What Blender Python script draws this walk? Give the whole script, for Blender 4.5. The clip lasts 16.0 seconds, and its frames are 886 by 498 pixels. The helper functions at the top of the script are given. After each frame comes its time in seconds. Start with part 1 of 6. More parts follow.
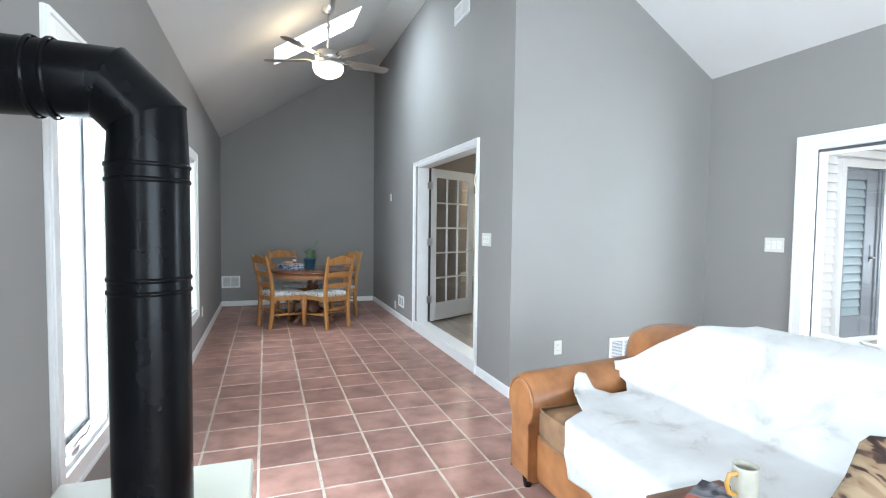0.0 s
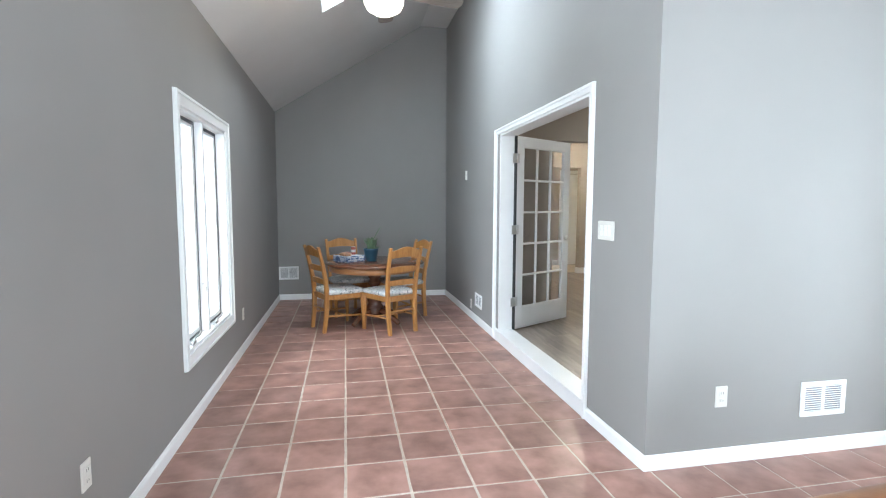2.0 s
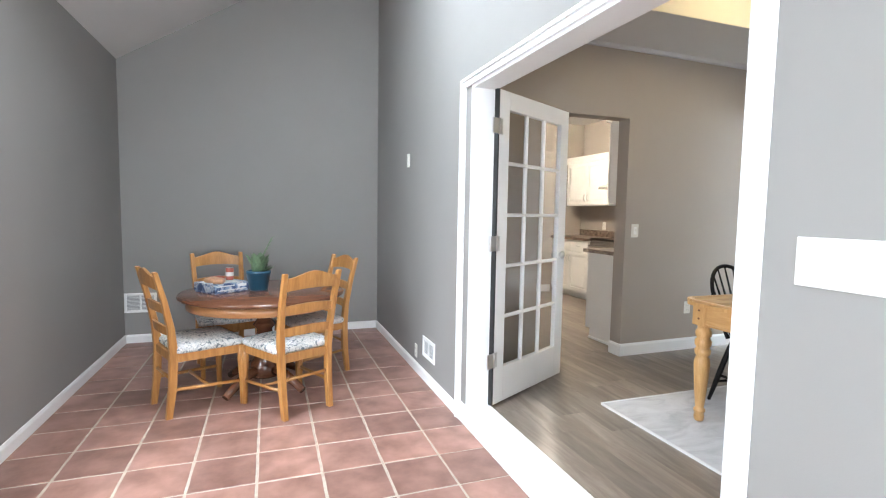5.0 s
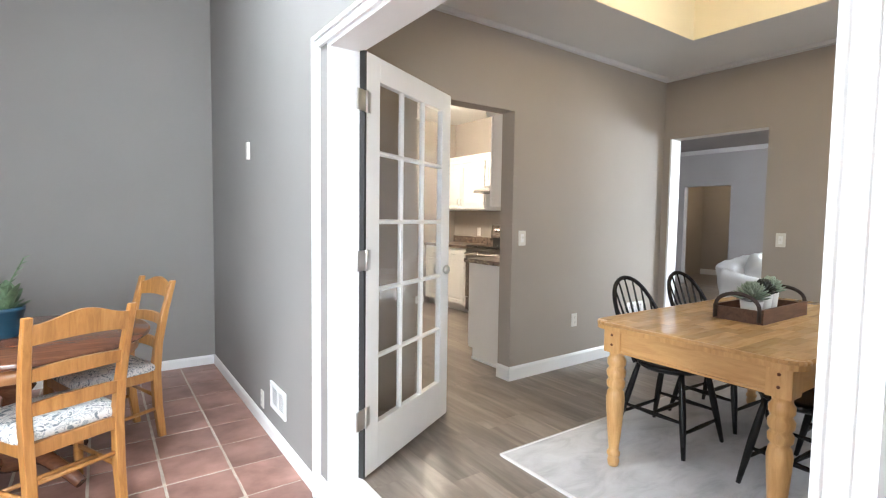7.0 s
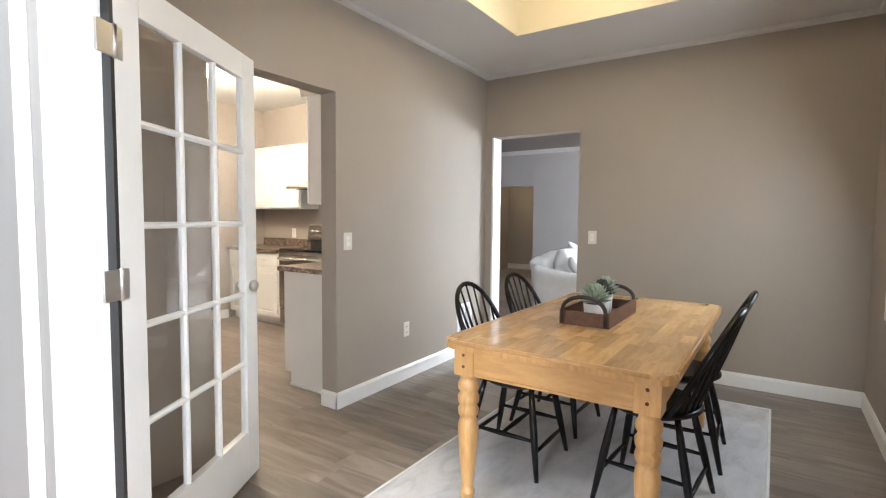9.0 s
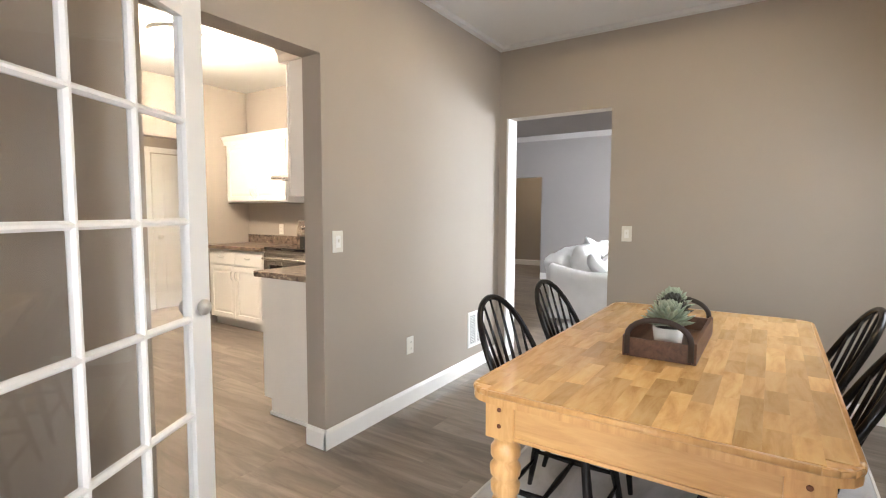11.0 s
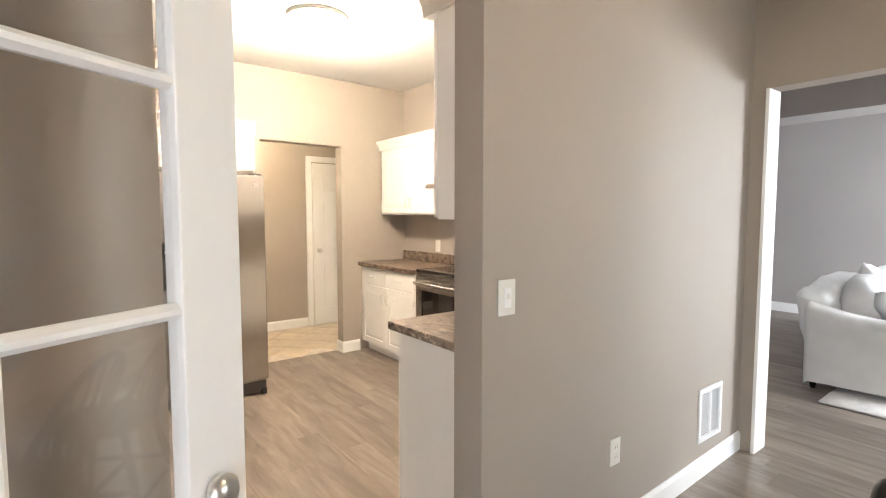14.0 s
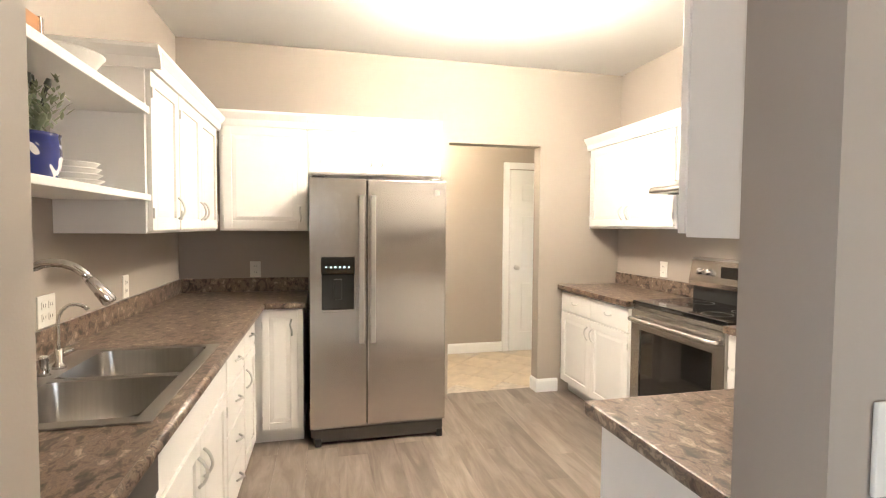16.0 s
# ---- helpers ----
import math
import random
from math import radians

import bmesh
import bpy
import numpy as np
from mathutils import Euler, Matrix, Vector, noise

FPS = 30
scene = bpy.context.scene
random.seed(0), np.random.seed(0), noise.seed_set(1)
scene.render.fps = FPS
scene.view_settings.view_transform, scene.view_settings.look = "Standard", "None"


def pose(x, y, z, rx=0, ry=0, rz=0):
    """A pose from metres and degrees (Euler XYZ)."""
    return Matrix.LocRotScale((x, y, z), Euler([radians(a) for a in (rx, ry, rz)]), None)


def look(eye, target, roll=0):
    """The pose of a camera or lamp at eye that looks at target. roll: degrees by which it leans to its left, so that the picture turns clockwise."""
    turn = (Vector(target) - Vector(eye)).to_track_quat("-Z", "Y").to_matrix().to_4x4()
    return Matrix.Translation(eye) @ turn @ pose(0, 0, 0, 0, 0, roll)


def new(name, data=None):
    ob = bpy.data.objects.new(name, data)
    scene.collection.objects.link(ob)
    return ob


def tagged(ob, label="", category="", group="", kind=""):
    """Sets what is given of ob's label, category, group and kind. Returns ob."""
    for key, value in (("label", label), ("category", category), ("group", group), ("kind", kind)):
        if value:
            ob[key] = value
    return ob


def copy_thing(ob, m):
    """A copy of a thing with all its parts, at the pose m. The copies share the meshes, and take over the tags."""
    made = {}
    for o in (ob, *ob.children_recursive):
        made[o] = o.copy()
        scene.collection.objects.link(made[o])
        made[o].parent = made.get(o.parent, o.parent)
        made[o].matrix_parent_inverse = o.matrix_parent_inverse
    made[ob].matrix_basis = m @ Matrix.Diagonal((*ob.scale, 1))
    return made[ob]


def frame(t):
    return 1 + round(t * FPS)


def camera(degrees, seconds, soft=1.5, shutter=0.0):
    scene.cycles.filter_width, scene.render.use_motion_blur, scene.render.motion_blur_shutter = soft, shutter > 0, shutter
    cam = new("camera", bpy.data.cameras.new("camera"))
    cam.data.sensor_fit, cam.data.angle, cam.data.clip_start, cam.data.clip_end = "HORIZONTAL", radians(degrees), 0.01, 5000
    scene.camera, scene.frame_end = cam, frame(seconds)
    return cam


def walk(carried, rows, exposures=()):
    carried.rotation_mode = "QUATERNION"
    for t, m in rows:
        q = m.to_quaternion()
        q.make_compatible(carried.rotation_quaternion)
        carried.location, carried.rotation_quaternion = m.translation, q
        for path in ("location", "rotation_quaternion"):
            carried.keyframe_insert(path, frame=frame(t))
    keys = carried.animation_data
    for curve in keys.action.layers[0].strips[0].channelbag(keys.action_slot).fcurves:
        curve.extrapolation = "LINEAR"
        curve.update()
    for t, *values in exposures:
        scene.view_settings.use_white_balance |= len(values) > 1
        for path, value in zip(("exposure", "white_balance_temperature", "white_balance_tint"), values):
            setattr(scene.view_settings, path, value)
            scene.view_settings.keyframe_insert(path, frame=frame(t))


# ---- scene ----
cam = camera(83.9, 16.0, soft=1.15)
PATH = [
    (0, (0.086, -0.247, 1.42), (0.763, 1.632, 1.323), 0.7),
    (0.5, (0.139, -0.037, 1.414), (0.729, 1.871, 1.3), 0.3),
    (1, (0.238, 0.271, 1.424), (0.727, 2.206, 1.288), 0.0),
    (1.5, (0.32, 0.614, 1.438), (0.735, 2.564, 1.281), -0.1),
    (2, (0.385, 1.021, 1.442), (0.772, 2.975, 1.268), 0.2),
    (2.5, (0.463, 1.405, 1.437), (0.83, 3.363, 1.252), 0.3),
    (3, (0.531, 1.804, 1.435), (0.914, 3.758, 1.251), 0.4),
    (5.5, (0.824, 3.293, 1.395), (1.593, 5.132, 1.246), 1.0),
    (6, (0.896, 3.463, 1.409), (1.774, 5.253, 1.261), 1.0),
    (6.5, (1.002, 3.641, 1.394), (2.006, 5.365, 1.264), 0.9),
    (7, (1.109, 3.814, 1.401), (2.249, 5.452, 1.276), 0.8),
    (7.5, (1.195, 3.91, 1.401), (2.472, 5.445, 1.287), 0.4),
    (8, (1.289, 4.013, 1.401), (2.718, 5.407, 1.289), 0.3),
    (8.5, (1.372, 4.134, 1.413), (2.932, 5.38, 1.296), 0.5),
    (9, (1.434, 4.248, 1.409), (3.089, 5.364, 1.287), 0.5),
    (11.5, (2.055, 4.832, 1.418), (3.708, 5.946, 1.261), 0.1),
    (12, (2.154, 4.989, 1.43), (3.776, 6.15, 1.278), 0.1),
    (12.5, (2.262, 5.097, 1.439), (3.823, 6.339, 1.287), 0.0),
    (13, (2.456, 5.233, 1.448), (3.924, 6.584, 1.307), 0.1),
    (13.5, (2.605, 5.341, 1.505), (3.935, 6.828, 1.363), -0.2),
    (14, (2.704, 5.512, 1.522), (3.920, 7.093, 1.382), 0.0),
    (14.5, (2.832, 5.733, 1.513), (3.880, 7.433, 1.385), -0.1),
    (15, (2.952, 5.914, 1.508), (3.852, 7.696, 1.391), 0.3),
    (15.5, (3.070, 6.090, 1.509), (3.756, 7.965, 1.405), 0.2),
    (16, (3.152, 6.198, 1.520), (3.620, 8.140, 1.430), 0.4),
]
walk(cam, [(t, look(eye, target, roll)) for t, eye, target, roll in PATH],
     [(0, -0.56, 5800, 3), (3.2, 0.0, 5850, 5), (5.5, 0.33, 6100, 8), (9.0, 0.58, 6250, 9), (12.5, 0.82, 6650, 11), (14.7, 0.62, 6350, 10), (16.0, 0.76, 6150, 9)])

# ---- world and large lights ----
world = bpy.data.worlds.new("world")
scene.world = world
world.use_nodes = True
wn = world.node_tree.nodes
sky = wn.new("ShaderNodeTexSky")
sky.sky_type = "NISHITA"
sky.sun_disc = False
sky.sun_elevation = radians(40)
sky.sun_rotation = radians(200)
sky.air_density, sky.dust_density = 1.0, 6.0
world.node_tree.links.new(sky.outputs[0], wn["Background"].inputs[0])
wn["Background"].inputs[1].default_value = 0.15


def sun_lamp():
    d = bpy.data.lights.new("sun", "SUN")
    d.energy, d.angle, d.color = 0.9, radians(12), (1.0, 0.97, 0.93)
    ob = new("sun", d)
    ob.matrix_world = look((-20, -30, 30), (0, 0, 0))


def window_light(eye, target, sx, sy, power, color=(0.86, 0.93, 1.0)):
    d = bpy.data.lights.new("window_light", "AREA")
    d.shape, d.size, d.size_y, d.energy, d.color = "RECTANGLE", sx, sy, power, color
    ob = new("window_light", d)
    ob.matrix_world = look(eye, target)
    return ob


def bulb(x, y, z, power, color, radius=0.06):
    d = bpy.data.lights.new("bulb", "POINT")
    d.energy, d.color, d.shadow_soft_size = power, color, radius
    ob = new("bulb", d)
    ob.location = (x, y, z)


F = 0.123                      # floor of the dining room, kitchen and living room
W, R, B, N, E = -0.62, 1.975, 8.81, 3.345, 4.06   # faces of the sunroom walls
R2 = 2.12                      # dining face of the sunroom wall
KY, KY2 = 6.65, 6.79           # wall between dining room and kitchen
DX, DX2 = 5.85, 5.99           # wall between dining room and living room
DS = 3.69                      # south face of the dining room
KW, KE, KN = 2.148, 5.65, 10.03  # kitchen faces
CEIL = 2.83
S0 = -3.2                      # south end of the sunroom

sun_lamp()
COOL = (0.88, 0.94, 1.0)
window_light((W - 1.5, 4.2, 2.15), (2.0, 6.4, 1.1), 1.3, 1.4, 245, COOL)
window_light((W - 0.18, 2.155, 1.27), (2.6, 2.9, 1.15), 0.5, 1.5, 160, COOL)
# lamp in an assumed west window behind the start of the walk
window_light((W - 0.16, -1.2, 1.4), (4, -1.2, 0.9), 2.2, 1.8, 290, COOL)
window_light((E + 0.45, 1.15, 1.35), (2.9, 3.0, 1.2), 1.1, 1.3, 150, COOL)
# lamp in assumed south glazing, unseen, to brighten the nook
window_light((1.7, S0 - 0.1, 1.3), (1.7, 4, 1.3), 2.6, 2.0, 400, COOL)
window_light((0.68, 5.885, 3.765), (1.213, 5.885, 2.919), 0.85, 0.55, 115, COOL)
# lamp in an assumed living room window that is never in view
window_light((8.6, 3.70, 1.5), (7.4, 6.6, 0.2), 2.4, 1.5, 330, COOL)
# lamp in an assumed dining room window, kept out of view
window_light((4.66, DS - 0.016, 1.5), (4.5, 6.6, 0.2), 0.9, 1.15, 22, COOL)
bulb(4.09, 8.68, 2.62, 145, (1.0, 0.85, 0.665), 0.15)
bulb(4.05, 5.2, 2.98, 18, (1.0, 0.80, 0.52), 0.1)
bulb(0.52, 5.0, 3.12, 14, (1.0, 0.74, 0.45), 0.09)
bulb(4.4, 10.8, 2.45, 30, (1.0, 0.80, 0.55), 0.1)


bulb(12.0, 8.9, 2.45, 14, (1.0, 0.80, 0.55), 0.1)


# ---- materials ----
def mat(name, color, rough=0.6, metal=0.0, var=0.08, scale=6.0, bump=0.0, bump_scale=60.0, stretch=(1, 1, 1), spec=0.5, rnd=0.0, coat=0.0, fine=0.0, dark=None):
    """Painted or plain surface: base colour with broad stains, fine grain, relief, and per-object variation."""
    m = bpy.data.materials.new(name)
    m.use_nodes = True
    nt = m.node_tree
    n, l = nt.nodes, nt.links
    p = n["Principled BSDF"]
    p.inputs["Roughness"].default_value = rough
    p.inputs["Metallic"].default_value = metal
    p.inputs["Specular IOR Level"].default_value = spec
    p.inputs["Coat Weight"].default_value = coat
    tc = n.new("ShaderNodeTexCoord")
    mp = n.new("ShaderNodeMapping")
    mp.inputs["Scale"].default_value = stretch
    l.new(tc.outputs["Object"], mp.inputs[0])
    a = n.new("ShaderNodeTexNoise")
    a.inputs["Scale"].default_value, a.inputs["Detail"].default_value = scale, 5
    l.new(mp.outputs[0], a.inputs["Vector"])
    r = n.new("ShaderNodeValToRGB")
    c0 = dark or [c * (1 - var) for c in color]
    c1 = [min(1, c * (1 + var)) for c in color]
    r.color_ramp.elements[0].position, r.color_ramp.elements[1].position = 0.3, 0.7
    r.color_ramp.elements[0].color, r.color_ramp.elements[1].color = (*c0, 1), (*c1, 1)
    l.new(a.outputs["Fac"], r.inputs[0])
    out = r.outputs[0]
    b = n.new("ShaderNodeTexNoise")
    b.inputs["Scale"].default_value, b.inputs["Detail"].default_value = bump_scale, 4
    l.new(mp.outputs[0], b.inputs["Vector"])
    if rnd or fine:
        hsv = n.new("ShaderNodeHueSaturation")
        l.new(out, hsv.inputs["Color"])
        out = hsv.outputs[0]
        v = n.new("ShaderNodeMath")
        v.operation = "MULTIPLY_ADD"
        if rnd:
            oi = n.new("ShaderNodeObjectInfo")
            l.new(oi.outputs["Random"], v.inputs[0])
            v.inputs[1].default_value, v.inputs[2].default_value = 2 * rnd, 1 - rnd
            off = n.new("ShaderNodeVectorMath")
            off.operation = "MULTIPLY_ADD"
            l.new(oi.outputs["Random"], off.inputs[0])
            off.inputs[1].default_value = (37, 53, 11)
            l.new(tc.outputs["Object"], off.inputs[2])
            l.new(off.outputs[0], mp.inputs[0])
        else:
            l.new(b.outputs["Fac"], v.inputs[0])
            v.inputs[1].default_value, v.inputs[2].default_value = 2 * fine, 1 - fine
        l.new(v.outputs[0], hsv.inputs["Value"])
    l.new(out, p.inputs["Base Color"])
    if bump:
        bp = n.new("ShaderNodeBump")
        bp.inputs["Strength"].default_value, bp.inputs["Distance"].default_value = bump, 0.002
        l.new(b.outputs["Fac"], bp.inputs["Height"])
        l.new(bp.outputs[0], p.inputs["Normal"])
    return m


def ramp_mat(name, stops, scale, rough, stretch=(1, 1, 1), bump=0.0, wave=False, distortion=0.6, rnd=0.0, detail=8, coat=0.0, spec=0.5):
    """Grained surface: a stretched noise through a ramp of colours."""
    m = bpy.data.materials.new(name)
    m.use_nodes = True
    nt = m.node_tree
    n, l = nt.nodes, nt.links
    p = n["Principled BSDF"]
    p.inputs["Roughness"].default_value = rough
    p.inputs["Coat Weight"].default_value = coat
    p.inputs["Specular IOR Level"].default_value = spec
    tc = n.new("ShaderNodeTexCoord")
    oi = n.new("ShaderNodeObjectInfo")
    off = n.new("ShaderNodeVectorMath")
    off.operation = "MULTIPLY_ADD"
    l.new(oi.outputs["Random"], off.inputs[0])
    off.inputs[1].default_value = (31, 17, 23)
    l.new(tc.outputs["Object"], off.inputs[2])
    mp = n.new("ShaderNodeMapping")
    mp.inputs["Scale"].default_value = stretch
    l.new(off.outputs[0], mp.inputs[0])
    a = n.new("ShaderNodeTexNoise")
    a.inputs["Scale"].default_value, a.inputs["Detail"].default_value, a.inputs["Distortion"].default_value = scale, detail, distortion
    a.inputs["Roughness"].default_value = 0.62
    l.new(mp.outputs[0], a.inputs["Vector"])
    r = n.new("ShaderNodeValToRGB")
    while len(r.color_ramp.elements) < len(stops):
        r.color_ramp.elements.new(0.5)
    for e, (pos, col) in zip(r.color_ramp.elements, stops):
        e.position, e.color = pos, (*col, 1)
    l.new(a.outputs["Fac"], r.inputs[0])
    out = r.outputs[0]
    if rnd:
        hsv = n.new("ShaderNodeHueSaturation")
        v = n.new("ShaderNodeMath")
        v.operation = "MULTIPLY_ADD"
        l.new(oi.outputs["Random"], v.inputs[0])
        v.inputs[1].default_value, v.inputs[2].default_value = 2 * rnd, 1 - rnd
        l.new(v.outputs[0], hsv.inputs["Value"])
        l.new(out, hsv.inputs["Color"])
        out = hsv.outputs[0]
    l.new(out, p.inputs["Base Color"])
    if bump:
        bp = n.new("ShaderNodeBump")
        bp.inputs["Strength"].default_value, bp.inputs["Distance"].default_value = bump, 0.002
        l.new(a.outputs["Fac"], bp.inputs["Height"])
        l.new(bp.outputs[0], p.inputs["Normal"])
    return m


def glow(name, color, strength):
    m = bpy.data.materials.new(name)
    m.use_nodes = True
    p = m.node_tree.nodes["Principled BSDF"]
    p.inputs["Base Color"].default_value = (*color, 1)
    p.inputs["Emission Color"].default_value = (*color, 1)
    p.inputs["Emission Strength"].default_value = strength
    return m


def glass_mat(name, color=(1, 1, 1), rough=0.0):
    """Thin pane: mostly clear, its gloss rising towards grazing angles."""
    m = bpy.data.materials.new(name)
    m.use_nodes = True
    n, l = m.node_tree.nodes, m.node_tree.links
    n.remove(n["Principled BSDF"])
    t, g, x, f = n.new("ShaderNodeBsdfTransparent"), n.new("ShaderNodeBsdfGlossy"), n.new("ShaderNodeMixShader"), n.new("ShaderNodeLayerWeight")
    t.inputs[0].default_value = (*color, 1)
    g.inputs["Roughness"].default_value = rough
    f.inputs[0].default_value = 0.5
    p, a = n.new("ShaderNodeMath"), n.new("ShaderNodeMath")
    p.operation, a.operation = "POWER", "MULTIPLY_ADD"
    p.inputs[1].default_value = 4.5
    a.inputs[1].default_value, a.inputs[2].default_value = 0.7, 0.045
    l.new(f.outputs["Facing"], p.inputs[0])
    l.new(p.outputs[0], a.inputs[0])
    l.new(a.outputs[0], x.inputs[0])
    l.new(t.outputs[0], x.inputs[1])
    l.new(g.outputs[0], x.inputs[2])
    l.new(x.outputs[0], n["Material Output"].inputs[0])
    return m


M_GREY = mat("grey_wall_paint", (0.270, 0.259, 0.248), 0.75, var=0.03, scale=1.5, bump=0.12, bump_scale=220)
M_GREIGE = mat("greige_wall_paint", (0.36, 0.315, 0.27), 0.7, var=0.03, scale=1.5, bump=0.12, bump_scale=220)
M_LIVING = mat("living_wall_paint", (0.36, 0.335, 0.325), 0.75, var=0.03, scale=1.5, bump=0.1, bump_scale=220)
M_CEIL = mat("ceiling_paint", (0.64, 0.63, 0.61), 0.85, var=0.02, scale=2, bump=0.15, bump_scale=180)
M_TRAY = mat("cream_tray_paint", (0.80, 0.74, 0.58), 0.8, var=0.02, scale=2)
M_TRIM = mat("white_trim_paint", (0.82, 0.82, 0.81), 0.35, var=0.02, scale=5, bump=0.05, bump_scale=90)
M_CAB = mat("white_cabinet_paint", (0.82, 0.80, 0.77), 0.35, var=0.02, scale=4, bump=0.05, bump_scale=120)
M_PLASTIC = mat("white_plastic", (0.70, 0.68, 0.63), 0.4, var=0.02)
M_VENTSHADE = mat("vent_shade", (0.30, 0.30, 0.31), 0.5, metal=0.4, var=0.1)
M_SLOT = mat("dark_slot", (0.03, 0.03, 0.03), 0.6)
M_TILE = mat("terracotta_tile", (0.36, 0.205, 0.165), 0.36, var=0.2, scale=6, bump=0.3, bump_scale=40, rnd=0.16, dark=(0.225, 0.118, 0.093))
M_GROUT = mat("grout", (0.56, 0.50, 0.43), 0.9, var=0.15, scale=20, bump=0.4, bump_scale=200)
M_PLANK = ramp_mat("vinyl_plank", [(0.28, (0.118, 0.092, 0.074)), (0.45, (0.175, 0.142, 0.117)), (0.56, (0.22, 0.182, 0.152)), (0.74, (0.30, 0.25, 0.208))], 1.8, 0.33, (1.0, 6.5, 1), bump=0.05, rnd=0.2, distortion=0.9)
M_HALLTILE = mat("cream_floor_tile", (0.55, 0.46, 0.34), 0.4, var=0.12, scale=8, rnd=0.06)
M_PINE = ramp_mat("honey_pine", [(0.3, (0.31, 0.135, 0.036)), (0.55, (0.44, 0.21, 0.06)), (0.75, (0.52, 0.28, 0.09))], 4.0, 0.35, (9, 9, 1.0), bump=0.05, rnd=0.05)
M_CHERRY = ramp_mat("cherry_wood", [(0.3, (0.09, 0.033, 0.017)), (0.55, (0.15, 0.058, 0.028)), (0.75, (0.20, 0.085, 0.042))], 5.0, 0.22, (1.2, 8, 8), bump=0.04, coat=0.3)
M_CHERRYEDGE = ramp_mat("warm_pine_edge", [(0.3, (0.30, 0.13, 0.05)), (0.7, (0.42, 0.20, 0.075))], 5.0, 0.3, (2, 2, 8))
M_BUTCHER = ramp_mat("oak_block", [(0.25, (0.44, 0.24, 0.08)), (0.5, (0.64, 0.40, 0.165)), (0.75, (0.74, 0.51, 0.245))], 4.0, 0.24, (1.3, 6, 4), bump=0.02, rnd=0.24, coat=0.35)
M_OAK = ramp_mat("oak_leg", [(0.28, (0.42, 0.22, 0.075)), (0.55, (0.54, 0.31, 0.12)), (0.75, (0.61, 0.37, 0.16))], 5.0, 0.33, (8, 8, 1.1), bump=0.04, rnd=0.04)
M_OAKY = ramp_mat("oak_rail", [(0.28, (0.42, 0.22, 0.075)), (0.55, (0.54, 0.31, 0.12)), (0.75, (0.61, 0.37, 0.16))], 5.0, 0.33, (8, 1.1, 8), bump=0.04, rnd=0.04)
M_OAKX = ramp_mat("oak_long_rail", [(0.28, (0.42, 0.22, 0.075)), (0.55, (0.54, 0.31, 0.12)), (0.75, (0.61, 0.37, 0.16))], 5.0, 0.33, (1.1, 8, 8), bump=0.04, rnd=0.04)
M_BLACK = mat("black_lacquer", (0.008, 0.007, 0.007), 0.26, spec=0.3, var=0.2, bump=0.05, bump_scale=40)
M_PIPE = mat("black_stove_paint", (0.003, 0.0033, 0.004), 0.26, spec=0.12, var=0.2, scale=8, bump=0.08, bump_scale=70)
M_CREAM = mat("cream_enamel", (0.66, 0.65, 0.56), 0.3, var=0.03)
M_LEATHER = mat("cognac_leather", (0.33, 0.145, 0.054), 0.36, var=0.22, scale=7, bump=0.35, bump_scale=120, dark=(0.20, 0.082, 0.03))
M_SUEDE = mat("brown_seat_leather", (0.235, 0.135, 0.07), 0.65, var=0.25, scale=12, bump=0.35, bump_scale=120)
M_HIDE = ramp_mat("cowhide", [(0.32, (0.44, 0.42, 0.40)), (0.42, (0.55, 0.54, 0.53)), (0.7, (0.61, 0.61, 0.60))], 6.0, 0.85, (1, 1, 1), bump=0.5, detail=9)
M_FABRIC = ramp_mat("leaf_print_fabric", [(0.40, (0.17, 0.20, 0.22)), (0.46, (0.66, 0.65, 0.62)), (0.55, (0.70, 0.69, 0.66)), (0.60, (0.30, 0.34, 0.36)), (0.68, (0.70, 0.69, 0.66))], 13.0, 0.85, (1, 1.6, 1), distortion=2.5, detail=2)
M_SLIP = mat("white_slipcover", (0.70, 0.70, 0.70), 0.9, var=0.06, scale=5, bump=0.5, bump_scale=14)
M_RUG = ramp_mat("grey_rug", [(0.3, (0.36, 0.355, 0.36)), (0.5, (0.48, 0.475, 0.48)), (0.72, (0.56, 0.555, 0.56))], 3.5, 0.95, (1, 2.2, 1), bump=0.8, detail=10)
M_RUGEDGE = mat("rug_binding", (0.62, 0.61, 0.60), 0.95, bump=0.5)
M_WRUG = mat("white_shag_rug", (0.72, 0.71, 0.70), 0.95, var=0.08, scale=20, bump=0.8, bump_scale=60)
M_LAMINATE = ramp_mat("stone_laminate", [(0.34, (0.022, 0.016, 0.013)), (0.43, (0.085, 0.057, 0.042)), (0.50, (0.21, 0.15, 0.11)), (0.55, (0.12, 0.092, 0.074)), (0.61, (0.30, 0.235, 0.175)), (0.70, (0.48, 0.40, 0.31))], 24.0, 0.28, (1.35, 0.8, 1), distortion=0.45, detail=11, bump=0.02)
M_STEEL = mat("brushed_steel", (0.60, 0.575, 0.55), 0.26, metal=1.0, var=0.03, scale=4, stretch=(60, 60, 0.6), bump=0.02, bump_scale=30)
tg = M_STEEL.node_tree.nodes.new("ShaderNodeTangent")
tg.direction_type, tg.axis = "RADIAL", "Z"
steel = M_STEEL.node_tree.nodes["Principled BSDF"]
steel.inputs["Anisotropic"].default_value, steel.inputs["Anisotropic Rotation"].default_value = 0.85, 0.0
M_STEEL.node_tree.links.new(tg.outputs[0], steel.inputs["Tangent"])
M_STEELDARK = mat("dark_steel", (0.10, 0.095, 0.09), 0.4, metal=0.6)
M_SINK = mat("sink_steel", (0.42, 0.40, 0.375), 0.30, metal=1.0, var=0.05, scale=6, stretch=(20, 1, 1))
